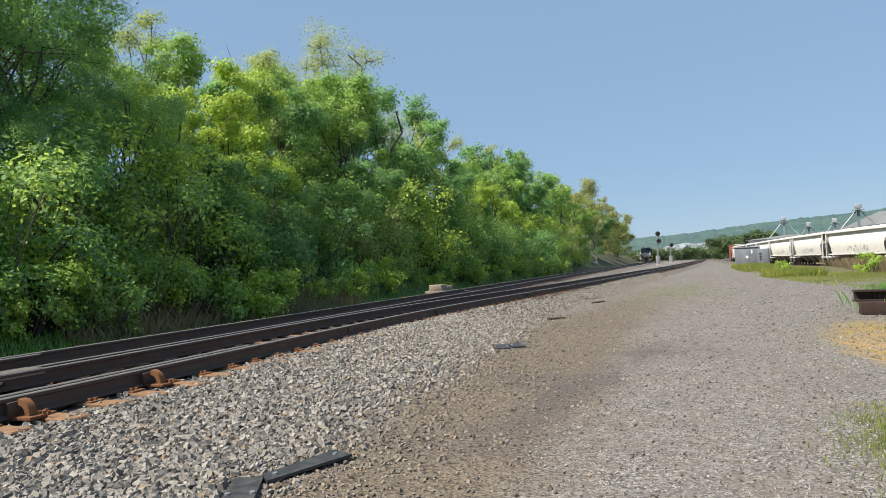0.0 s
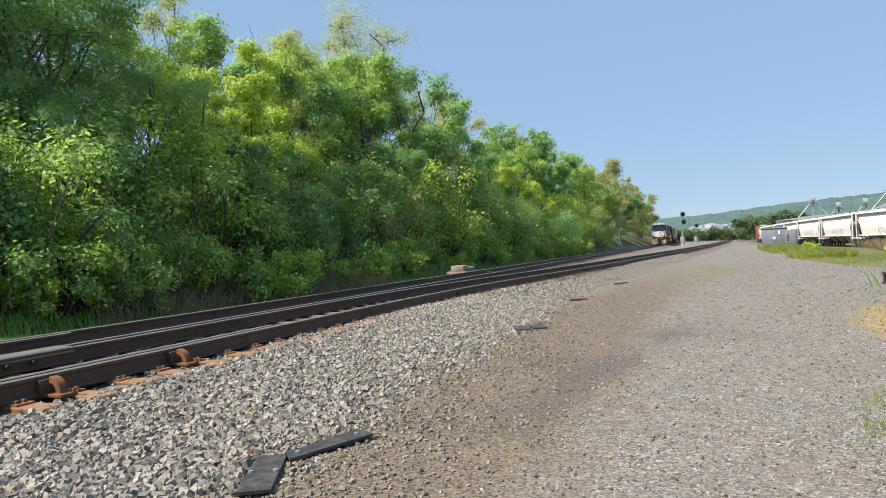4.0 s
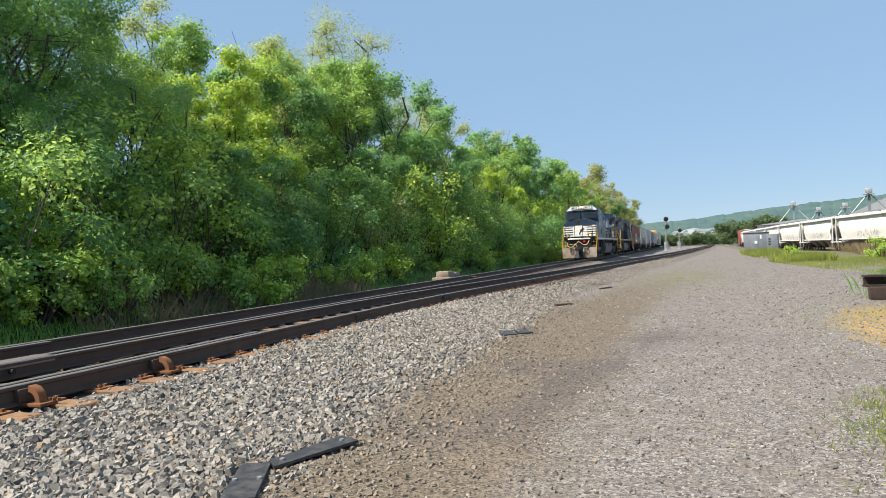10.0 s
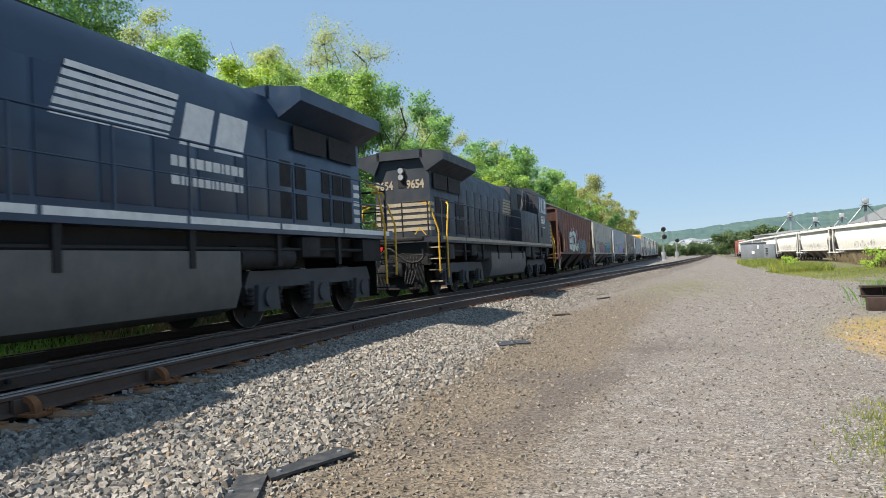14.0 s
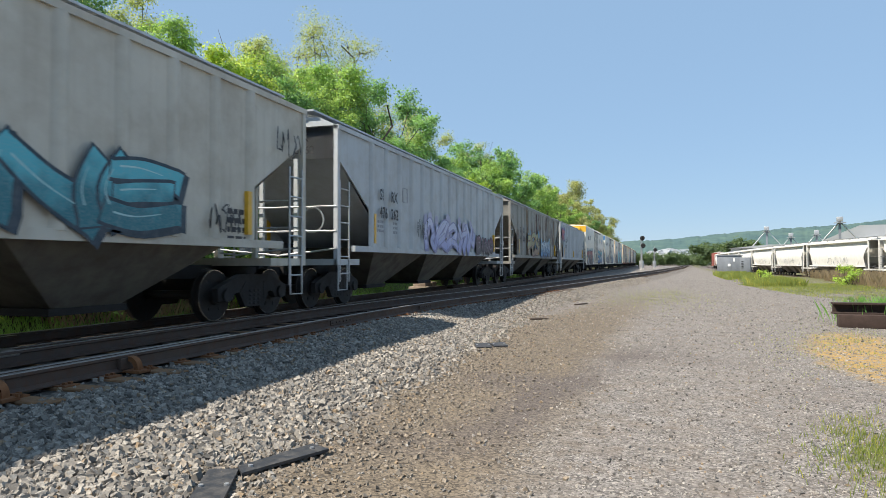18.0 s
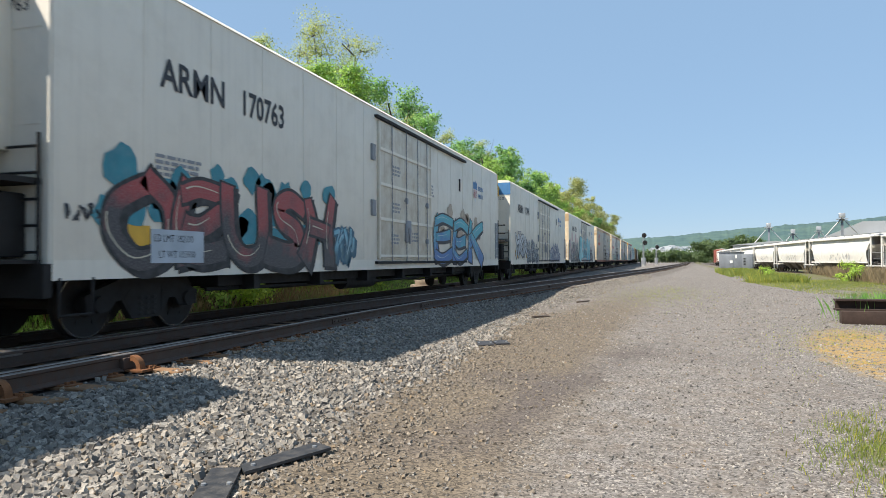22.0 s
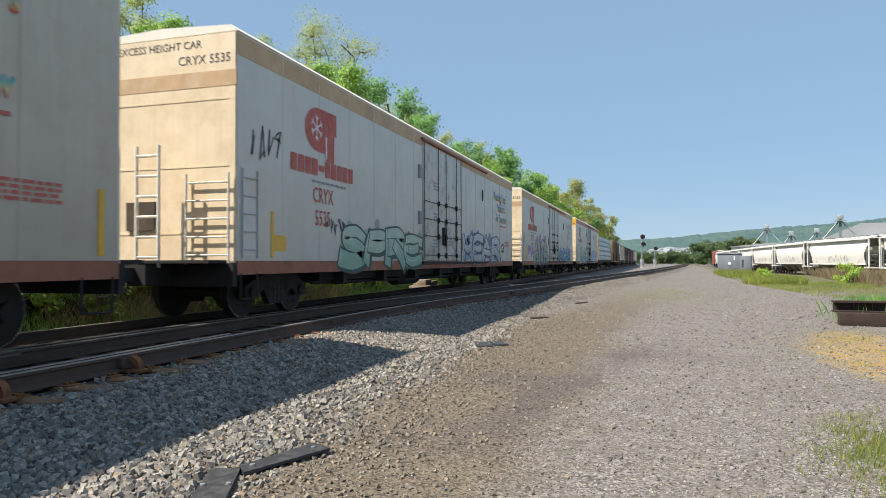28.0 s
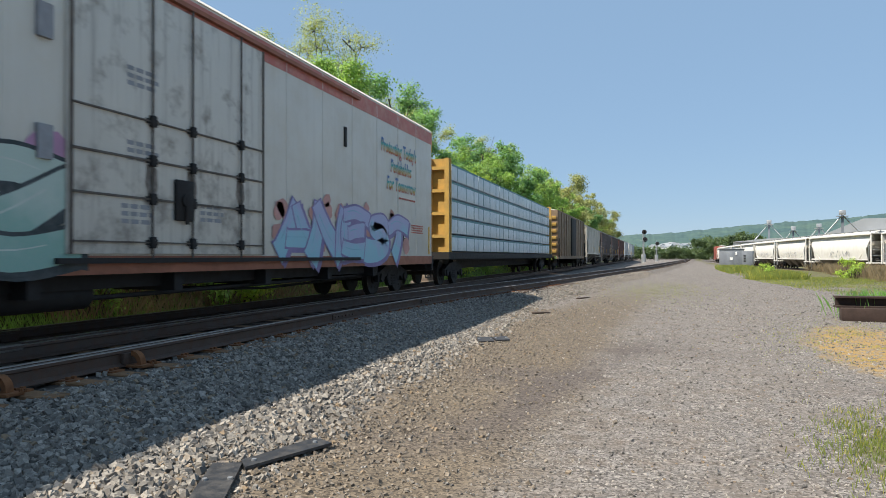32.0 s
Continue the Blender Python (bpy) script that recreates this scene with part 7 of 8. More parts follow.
                flat_polys("snowflake_arm", stroke([q, (q[0] + 0.1 * math.cos(a + b), q[1] + 0.1 * math.sin(a + b))], 0.028, 0.022), x + 0.004, WHITEPRINT, root)
        flat_polys("emblem_slot", [[(y + 0.9, 3.25), (y + 0.96, 3.25), (y + 0.96, 3.72), (y + 0.9, 3.72)]], x + 0.002, WHITEPRINT, root)
        for k in range(10):
            a0 = y - 0.57 + k * 0.29
            tall = 0.06 if k == 4 else 0.17
            flat_polys("brand_bar", [[(a0, 3.02 - tall), (a0 + 0.24, 3.02 - tall), (a0 + 0.24, 3.02 + tall), (a0, 3.02 + tall)]], x, CRYORED, root)
        bars("small_print", x, y + 0.3, y + 1.9, 2.72, 1, 0.05, GREYPRINT, root, 5)
        lettering("CRYX", 0.46, CRYORED, root, (x, y + 0.33, 2.42), SIDE, 0.78, 0.004)
        lettering(number, 0.46, CRYORED, root, (x, y + 0.42, 1.94), SIDE, 0.78, 0.004)
        for i, (t, dy) in enumerate((("Protecting Today's", 0.0), ("Perishables", 0.85), ("For Tomorrow", 0.5))):
            lettering(t, 0.5, RAINBOW, root, (x, h - 4.2 + dy * 0.8, 3.95 - i * 0.48), SIDE, 0.72, 0.012, shear=0.14)
        bars("small_print", x, h - 2.9, h - 1.5, 2.66, 1, 0.05, CRYORED, root, 6)
        part("data_panel", bx(BM(), w, w + 0.004, h - 2.55, h - 2.1, 1.45, 1.85), BLACKPRINT, root, "black data panel")
        bars("panel_print", w + 0.006, h - 2.5, h - 2.15, 1.76, 3, 0.05, WHITEPRINT, root, 12)
        bars("small_print", x, h - 1.9, h - 0.9, 1.95, 4, 0.04, CRYORED, root, 8)
        lettering("EXCESS HEIGHT CAR", 0.19, BLACKPRINT, root, (-0.95, -h - 0.056 if cap else -h - 0.035, top - 0.2), END)
        lettering("CRYX " + number, 0.22, BLACKPRINT, root, (0.35, -h - 0.056 if cap else -h - 0.035, top - 0.47), END)
        if band and not cap:
            part("end_band", bx(BM(), -w, w, -h - 0.036, -h, top - 0.95, top - 0.68), band, root)
    return root


def centrebeam(L):
    root = new("centrebeam_flatcar")
    tagged(root, "yellow centrebeam flatcar stacked with white-wrapped lumber", "flatcar", group="train")
    h = L / 2
    part("deck", bx(BM(), -1.45, 1.45, -h, h, 0.95, 1.2), BLACKIRON, root)
    part("centre_sill", bx(BM(), -0.3, 0.3, -h, h, 0.55, 0.95), BLACKIRON, root)
    part("centre_beam", bx(BM(), -0.08, 0.08, -h + 0.4, h - 0.4, 1.2, 4.6), OCHRE, root)
    for e in (-1, 1):
        y = e * (h - 0.25)
        b = part("bulkhead", bx(BM(), -1.45, 1.45, y - 0.05, y + 0.05, 1.2, 4.5), OCHRE, root, "yellow ribbed end bulkhead")
        for x in (-1.35, -0.7, 0, 0.7, 1.35):
            part("bulkhead_rib", bx(BM(), x - 0.08, x + 0.08, min(y, y + e * 0.22), max(y, y + e * 0.22), 1.2, 4.5), OCHRE, b)
        for z in (1.7, 2.5, 3.3, 4.1):
            part("bulkhead_rib", bx(BM(), -1.45, 1.45, min(y, y + e * 0.2), max(y, y + e * 0.2), z, z + 0.12), OCHRE, b)
        truck(root, e * (h - 1.9))
        coupler(root, e * h, e)
    n = 6
    span = (L - 1.2) / n
    for k in range(n):
        for lay in range(5):
            for s in (-1, 1):
                y0 = -h + 0.6 + k * span
                p = part("lumber_pack", bx(BM(), min(s * 0.12, s * 1.36), max(s * 0.12, s * 1.36), y0 + 0.05, y0 + span - 0.05, 1.24 + lay * 0.64, 1.24 + lay * 0.64 + 0.58, 0.03), WRAP, root)
                if s > 0:
                    bm = BM()
                    for q in (0.2, 0.5, 0.8):
                        bx(bm, 1.362, 1.368, y0 + span * q - 0.03, y0 + span * q + 0.03, 1.26 + lay * 0.64, 1.8 + lay * 0.64)
                    bx(bm, 1.362, 1.367, y0 + 0.06, y0 + span - 0.06, 1.24 + lay * 0.64 + 0.5, 1.24 + lay * 0.64 + 0.57)
                    part("pack_strap", bm, WRAPGREEN, p)
    return root


def boxcar(L, paint, end_paint, label, keyed=True):
    root = new("boxcar")
    tagged(root, label, "boxcar", group="train" if keyed else "parked hopper cars")
    h, w = L / 2, 1.5
    part("body", bx(BM(), -w, w, -h, h, 1.05, 4.5, 0.03), paint, root)
    bm = BM()
    prism(bm, [(-w - 0.03, 4.48), (w + 0.03, 4.48), (0, 4.72)], "y", -h, h)
    part("roof", bm, WHITEHOP, root)
    for s in (-1, 1):
        part("side_sill", bx(BM(), s * w - 0.08, s * w + 0.02, -h, h, 0.85, 1.1), paint, root)
        for k in range(13):
            y = -h + 0.5 + (L - 1.0) * k / 12
            part("side_post", bx(BM(), s * w, s * w + 0.05, y - 0.05, y + 0.05, 1.1, 4.4), paint, root)
        part("sliding_door", bx(BM(), s * w + 0.02, s * w + 0.09, -1.6, 1.6, 1.1, 4.3, 0.01), BLACKIRON, root, "dark sliding door")
        for e in (-1, 1):
            ladder(root, ((s * (w + 0.06), e * (h - 0.1), 0.7), (s * (w + 0.06), e * (h - 0.55), 0.7)), ((s * (w + 0.06), e * (h - 0.1), 2.4), (s * (w + 0.06), e * (h - 0.55), 2.4)), 5, BLACKIRON)
    for e in (-1, 1):
        for k in range(6):
            z = 1.3 + k * 0.5
            part("end_corrugation", bx(BM(), -w + 0.1, w - 0.1, min(e * h, e * (h + 0.08)), max(e * h, e * (h + 0.08)), z, z + 0.25, 0.03), end_paint, root)
        part("draft_sill", bx(BM(), -0.3, 0.3, min(e * (h - 2), e * (h + 0.3)), max(e * (h - 2), e * (h + 0.3)), 0.66, 1.0), BLACKIRON, root)
        truck(root, e * (h - 1.9), keyed)
        coupler(root, e * (h + 0.2), e)
    return root


lead = register(loco("4616", NAVY, STRIPE, "black diesel locomotive with white striped nose and lit headlamps"), 10.35)
second = register(loco("9654", NAVY_WORN, STRIPE_WORN, "dusty black diesel locomotive running long hood first", True), 33.9, True)

car = register(hopper(17.4, BROWNHOP, BROWNRIB, "oxide brown covered hopper car with bright graffiti", ribs=14, low=BROWNLOW), 54.9)
graffiti(car, 1.602, -4.5, -0.35, 1.45, 3.0, (0.62, 0.66, 0.62), (0.03, 0.03, 0.035), 3, "EDL", (0.5, 0.26, 0.3), (0.7, 0.72, 0.7), "white and lime graffiti edged in black with a pink cloud", 0.62, (0.55, 0.6, 0.5), line=0.075, blotch=(0.36, 0.42, 0.06))
graffiti(car, 1.602, -0.1, 4.0, 1.4, 2.45, (0.03, 0.045, 0.05), (0.2, 0.5, 0.62), 4, "PCHO", (0.12, 0.05, 0.1), (0.3, 0.6, 0.7), "light blue outline graffiti", 0.6, (0.03, 0.03, 0.035), drop=0.0)
scrawl(car, 1.6, 5.2, 5.8, 1.5, 2.3, spray((0.25, 0.55, 0.7)), 5)
for a in (4.4, 5.0, 6.5):
    bars("data_panel", 1.536, a, a + 0.4, 1.95, 4, 0.07, WHITEPRINT, car, 6)
bars("faded_print", 1.536, 0.4, 3.2, 3.3, 1, 0.42, spray((0.07, 0.042, 0.038)), car, 2)
car = register(hopper(17.8, BEIGEHOP, BEIGEHOP, "weathered beige-grey covered hopper car with purple and teal graffiti", ("SI RX", "476 212"), ("SIRX", "476212")), 73.75)
graffiti(car, 1.602, -4.8, -0.1, 1.42, 2.35, (0.5, 0.26, 0.08), (0.1, 0.05, 0.1), 6, "13526", (0.3, 0.2, 0.32), (0.6, 0.4, 0.2), "orange and purple graffiti", 0.5, (0.25, 0.12, 0.3))
graffiti(car, 1.602, 0.5, 5.0, 1.42, 2.5, (0.08, 0.42, 0.5), (0.02, 0.045, 0.07), 7, "ENE", None, (0.4, 0.66, 0.68), "teal graffiti edged in black", 0.7, (0.02, 0.16, 0.2))
scrawl(car, 1.606, 7.7, 8.6, 3.0, 3.6, BLACKPRINT, 8)
scrawl(car, 1.606, -7.4, -6.6, 3.1, 3.7, BLACKPRINT, 9)
scrawl(car, 1.606, 5.6, 6.6, 1.5, 2.0, BLACKPRINT, 10)
car = register(hopper(17.6, GREYHOP, GREYHOP, "pale grey covered hopper car with faded violet graffiti", ("SI RX", "476 262"), ("SIRX", "476262")), 92.9)
graffiti(car, 1.602, -2.9, 3.1, 1.42, 2.55, (0.5, 0.52, 0.68), (0.3, 0.3, 0.5), 10, "41352", (0.46, 0.45, 0.6), (0.55, 0.56, 0.6), "faded violet graffiti", 0.4, (0.34, 0.36, 0.62))
graffiti(car, 1.602, 3.5, 6.3, 1.42, 2.2, (0.14, 0.05, 0.1), (0.05, 0.04, 0.05), 11, "BINO", None, (0.5, 0.45, 0.5), "dark maroon graffiti", 0.6, (0.05, 0.03, 0.05))
scrawl(car, 1.606, -3.6, -2.6, 1.7, 2.4, BLACKPRINT, 12)
RUSTCAR = surface("rust_streaked_grey_paint", (0.36, 0.35, 0.31), 0.65, 0, 0.3, 0.35, 50, (0.11, 0.05, 0.035), 0.75, 0.75, bump=0.1, spread=0.1)
car = register(hopper(17.8, RUSTCAR, RUSTCAR, "rust-streaked grey covered hopper car with blue graffiti", ("SI RX", "476 260"), ("SIRX", "476260"), ribs=14), 112.4)
STAIN = surface("brown_rust_wash", (0.1, 0.045, 0.03), 0.75, 0, 0.4, 1.2, 50, (0.045, 0.02, 0.018), 0.6, 0.6)
OLIVE = surface("tan_rust_wash", (0.24, 0.17, 0.1), 0.75, 0, 0.4, 1.2, 50, (0.1, 0.05, 0.03), 0.7, 0.7)
for a, b, mt in ((-7.05, -6.6, STAIN), (-4.45, -3.35, OLIVE), (-1.75, -0.75, STAIN), (-0.7, 0.2, STAIN), (3.0, 3.3, STAIN), (4.2, 4.5, OLIVE), (6.3, 7.0, OLIVE)):
    part("rust_wash", bx(BM(), 1.515, 1.524, a, b, 1.46, 4.0), mt, car, "brown rust-stained side panel")
graffiti(car, 1.602, 0.4, 3.9, 1.42, 2.5, (0.5, 0.58, 0.6), (0.05, 0.1, 0.2), 13, "S1425", (0.25, 0.45, 0.58), (0.55, 0.65, 0.65), "blue and white graffiti", 0.45, (0.06, 0.2, 0.4), blotch=(0.05, 0.07, 0.1))
graffiti(car, 1.602, -4.4, -0.6, 1.42, 2.8, (0.3, 0.29, 0.13), (0.16, 0.05, 0.04), 14, "PES", (0.12, 0.26, 0.36), (0.34, 0.3, 0.2), "faded olive and red graffiti", 0.46, (0.24, 0.14, 0.09), line=0.035, drop=0.03)
car = register(hopper(18.0, GREYHOP, GREYHOP, "pale grey covered hopper car with an orange tag", ("SI RX", "476 194"), ("SIRX", "476194")), 131.45)
graffiti(car, 1.602, -8.4, -7.0, 2.75, 3.75, (0.62, 0.14, 0.05), (0.06, 0.05, 0.25), 15, "136", (0.12, 0.1, 0.4), (0.7, 0.4, 0.3), "small orange and violet graffiti", 0.6, (0.5, 0.1, 0.06))
scrawl(car, 1.606, 1.3, 2.1, 1.5, 2.1, spray((0.12, 0.13, 0.25)), 16)
scrawl(car, 1.606, 3.3, 3.9, 1.5, 2.3, BLACKPRINT, 17)

car = register(reefer(23.7, WHITECAR, "white refrigerator car with red and teal graffiti", "ARMN", "170763", YELLOW, True), 154.5)
graffiti(car, 1.545, -11.1, -4.7, 0.86, 2.5, (0.34, 0.05, 0.05), (0.02, 0.02, 0.022), 18, "OEUSH", (0.04, 0.27, 0.34), (0.66, 0.6, 0.45), "maroon graffiti with teal splashes and black edges", 0.5, (0.05, 0.045, 0.05), line=0.06)
graffiti(car, 1.545, 2.3, 8.6, 0.9, 2.75, (0.06, 0.38, 0.46), (0.015, 0.018, 0.03), 19, "EEK", (0.5, 0.4, 0.3), (0.5, 0.65, 0.7), "teal and blue graffiti edged in black with pink sides", 0.44, (0.05, 0.16, 0.4))
graffiti(car, 1.545, -4.6, -3.6, 1.0, 1.9, (0.2, 0.45, 0.55), (0.05, 0.15, 0.22), 40, "62", None, (0.5, 0.65, 0.7), "small light blue graffiti", 0.4)
plate = part("weight_panel", bx(BM(), 1.53, 1.5525, -10.25, -9.1, 1.02, 1.5), spray((0.5, 0.56, 0.62)), car, "pale blue repainted weight panel")
lettering("LD LMT 182100", 0.15, BLACKPRINT, plate, (1.554, -10.2, 1.37), SIDE, 0.85)
lettering("LT WT 103900", 0.15, BLACKPRINT, plate, (1.554, -10.1, 1.14), SIDE, 0.85)
scrawl(car, 1.545, -11.7, -11.0, 1.5, 1.75, BLACKPRINT, 41, 6)
car = register(reefer(21.2, WHITECAR, "white refrigerator car with grey and black graffiti", "ARMN", "111410", BLUEPRINT, True), 179.9)
graffiti(car, 1.545, -9.6, -6.4, 1.2, 2.5, (0.58, 0.6, 0.6), (0.05, 0.055, 0.06), 20, "512", None, (0.65, 0.65, 0.65), "pale outlined graffiti", 0.36, (0.4, 0.42, 0.45))
tangle(car, 1.545, -6.3, -2.3, 0.9, 2.3, (0.05, 0.055, 0.065), (0.5, 0.54, 0.58), 21, 15, "grey and black swirling graffiti")
tangle(car, 1.545, 2.2, 7.4, 0.95, 2.3, (0.1, 0.115, 0.2), (0.6, 0.63, 0.68), 22, 24, "wild grey-blue slashed graffiti")
car = register(reefer(23.5, WHITECAR, "white refrigerator car with cyan graffiti and pink circles", "ARMN", "170525", TANBAND, False, None, None, TANEND), 204.6)
for k in range(5):
    scrawl(car, -11.788, -0.6 + 0.1 * (k % 2), 1.1, 1.05 + 0.42 * k, 1.33 + 0.42 * k, CRYORED, 60 + k, 6, 0.03, "y")
bars("small_print", -11.788, 0.2, 1.2, 3.5, 4, 0.06, GREYPRINT, car, 66, "y")
for a, b, q in ((-11.0, 2.45, 0.42), (-9.6, 3.05, 0.42), (-7.25, 2.95, 0.4), (-10.0, 1.6, 0.48), (-8.35, 2.05, 0.5), (-5.9, 2.7, 0.4), (6.2, 2.7, 0.45), (8.6, 2.4, 0.45)):
    flat_polys("pink_circle", [[(a + q * math.cos(k * 0.2618), b + q * 1.05 * math.sin(k * 0.2618)) for k in range(24)]], 1.5385, spray((0.7, 0.45, 0.45)), car, "soft pink sprayed circle")
tangle(car, 1.545, -10.6, -4.3, 0.86, 2.75, (0.035, 0.035, 0.04), (0.6, 0.6, 0.6), 24, 26, "black tentacle graffiti with fine white lines")
graffiti(car, 1.6, -4.6, 5.0, 0.95, 3.4, (0.24, 0.58, 0.62), (0.06, 0.2, 0.28), 25, "SUAON", None, (0.6, 0.78, 0.8), "large cyan graffiti across the door", 0.75, (0.2, 0.5, 0.56), line=0.035, drop=0.05)
tangle(car, 1.545, 4.9, 9.4, 0.9, 2.5, (0.045, 0.045, 0.05), (0.5, 0.5, 0.5), 26, 18, "black tentacle graffiti with fine white lines")

car = register(reefer(23.3, OLDCREAM, "yellowed white refrigerator car with outlined graffiti", "", "5512", None, False, TANBAND, SILLORANGE, TANEND, True, 5.0), 231.1)
graffiti(car, 1.545, 3.0, 8.2, 0.95, 2.5, (0.6, 0.6, 0.55), (0.05, 0.05, 0.06), 27, "EDIK", (0.3, 0.34, 0.6), (0.62, 0.6, 0.55), "cream outlined graffiti with blue shade", 0.6, (0.25, 0.24, 0.2))
scrawl(car, 1.545, 8.4, 9.6, 1.5, 2.1, BLACKPRINT, 28, 6)
scrawl(car, 1.545, -11.0, -9.8, 1.2, 2.6, BLACKPRINT, 42, 4)
car = register(reefer(23.6, CREAMCAR, "white refrigerator car with tan band and green graffiti", "", "5535", None, False, TANBAND, SILLORANGE, TANEND, True, 5.0), 257.2)
graffiti(car, 1.545, -7.9, -2.4, 0.86, 2.0, (0.4, 0.5, 0.42), (0.03, 0.08, 0.06), 29, "SPRE", (0.3, 0.42, 0.36), (0.6, 0.66, 0.5), "mint green graffiti", 0.62, (0.2, 0.36, 0.26))
graffiti(car, 1.545, 2.3, 8.7, 0.95, 2.2, (0.5, 0.52, 0.52), (0.06, 0.08, 0.14), 30, "HEAR", (0.25, 0.32, 0.55), (0.6, 0.62, 0.6), "grey block graffiti with blue edge", 0.55, (0.3, 0.32, 0.34))
scrawl(car, 1.545, -11.4, -10.4, 2.85, 3.5, BLACKPRINT, 31, 4)
scrawl(car, 1.545, -8.6, -7.6, 1.6, 2.0, BLACKPRINT, 43, 5)
car = register(reefer(23.6, CREAMCAR, "white refrigerator car with faded pink band and tall graffiti", "", "5723", None, False, TANBAND, SILLORANGE, TANEND, True, 5.0), 283.7)
graffiti(car, 1.545, -8.0, -3.1, 0.84, 2.6, (0.46, 0.46, 0.34), (0.015, 0.015, 0.018), 57, "AITA", (0.42, 0.28, 0.5), (0.6, 0.62, 0.55), "black-edged green graffiti with purple cloud", 0.62, (0.16, 0.28, 0.2), line=0.06, drop=0.16, blotch=(0.5, 0.28, 0.18))
graffiti(car, 1.545, 2.3, 9.7, 0.95, 2.2, (0.16, 0.36, 0.66), (0.015, 0.016, 0.02), 33, "2153", (0.42, 0.5, 0.36), (0.5, 0.64, 0.75), "blue graffiti edged in black", 0.42, (0.03, 0.24, 0.32))
for a, b, q in ((-9.95, 1.72, 0.34), (-9.45, 1.8, 0.22), (-9.1, 1.48, 0.26), (-8.6, 1.62, 0.3), (-2.9, 1.5, 0.25), (-2.5, 1.3, 0.2)):
    flat_polys("purple_puff", [[(a + q * math.cos(k * 0.4488) * (1 + 0.2 * math.sin(3 * k)), b + q * 0.8 * math.sin(k * 0.4488)) for k in range(14)]], 1.5415, spray((0.4, 0.25, 0.48)), car, "soft purple sprayed puff")
car = register(reefer(23.6, CREAMCAR, "white refrigerator car with red band and yellow end cap", "", "7096", YELLOW, False, PINKBAND, SILLORANGE, TANEND, True, 5.0), 310.05)
graffiti(car, 1.545, -8.8, -2.1, 0.84, 2.45, (0.42, 0.52, 0.46), (0.02, 0.035, 0.04), 35, "SNEZ", (0.52, 0.28, 0.44), (0.6, 0.66, 0.6), "sage green graffiti with pink cloud", 0.62, (0.22, 0.4, 0.34))
graffiti(car, 1.545, 2.6, 9.4, 0.92, 2.3, (0.36, 0.38, 0.58), (0.25, 0.2, 0.4), 36, "ANEST", (0.6, 0.3, 0.26), (0.25, 0.5, 0.62), "pale violet and blue graffiti with red cloud", 0.62, (0.25, 0.5, 0.6))
register(centrebeam(24.9), 336.5)
register(boxcar(18.6, BROWNBOX, OCHRE, "brown boxcar with yellow corrugated ends"), 360.8)
u = 380.5
for k, (pt, lb) in enumerate(((BEIGEHOP, "tan covered hopper car"), (DARKHOP, "dark maroon covered hopper car"), (DARKHOP, "dark maroon covered hopper car"), (BROWNHOP, "brown covered hopper car"), (GREYHOP, "light grey covered hopper car"),
                             (WHITEHOP, "white covered hopper car"), (GREYHOP, "light grey covered hopper car"))):
    register(hopper(17.0, pt, pt, lb + " near the end of the train", ribs=8), u)
    u += 19.2

# ---- parked hopper cars on the yard track ----
def on_track(line, y, z):
    d = float(line(y + 1) - line(y - 1)) / 2
    return pose(float(line(y)), y, z, 0, 0, -math.degrees(math.atan(d)))


parked = hopper(16.6, WHITEHOP, WHITEHOP, "white rounded covered hopper car parked in the yard", ribs=4, curved=True, top=3.85, keyed=False)
parked.matrix_basis = on_track(side_x, 63.5, -0.25)
scrawl(parked, -1.56, -3.5, 2.0, 1.5, 2.3, GREYPRINT, 50, 8, 0.06)
for k in range(-1, 8):
    if k == 0:
        continue
    copy_thing(parked, on_track(side_x, 63.5 + 17.9 * k, -0.25))
far_car = boxcar(16.0, REDCAR, REDCAR, "red boxcar parked at the end of the yard cut", False)
far_car.matrix_basis = on_track(side_x, 207.0, -0.25)

# ---- relay hut and cabinet ----
hut = new("relay_hut")
tagged(hut, "grey metal railway relay hut in tall weeds", "relay hut")
part("shell", bx(BM(), -1.5, 1.5, -1.2, 1.2, 0.1, 2.7, 0.02), BOXGREY, hut)
part("roof", bx(BM(), -1.6, 1.6, -1.3, 1.3, 2.7, 2.82, 0.02), BOXGREY, hut)
part("door", bx(BM(), -0.5, 0.4, -1.23, -1.2, 0.25, 2.3, 0.01), BOXGREY, hut)
part("sign_plate", bx(BM(), -0.1, 0.25, -1.24, -1.23, 1.25, 1.6), WHITEPRINT, hut, "white sign plate")
part("sign_plate", bx(BM(), 0.6, 0.8, -1.24, -1.2, 1.9, 2.4), WHITEPRINT, hut)
part("foundation", bx(BM(), -1.4, 1.4, -1.1, 1.1, -0.3, 0.1), CONCRETE, hut)
hut.matrix_basis = pose(8.9, 86.0, float(ground_z(8.9, 86)), 0, 0, -12) @ Matrix.Scale(0.84, 4)
cab2 = new("relay_cabinet")
tagged(cab2, "grey steel relay cabinet with louvred door", "cabinet")
part("shell", bx(BM(), -0.65, 0.65, -0.5, 0.5, 0.1, 2.3, 0.02), BOXGREY, cab2)
part("door", bx(BM(), -0.6, 0.6, -0.53, -0.5, 0.2, 2.2, 0.01), BOXGREY, cab2)
for k in range(5):
    part("louver", bx(BM(), -0.45, -0.2, -0.55, -0.53, 0.9 + k * 0.2, 1.0 + k * 0.2), BLACKIRON, cab2)
part("foundation", bx(BM(), -0.6, 0.6, -0.45, 0.45, -0.3, 0.1), CONCRETE, cab2)
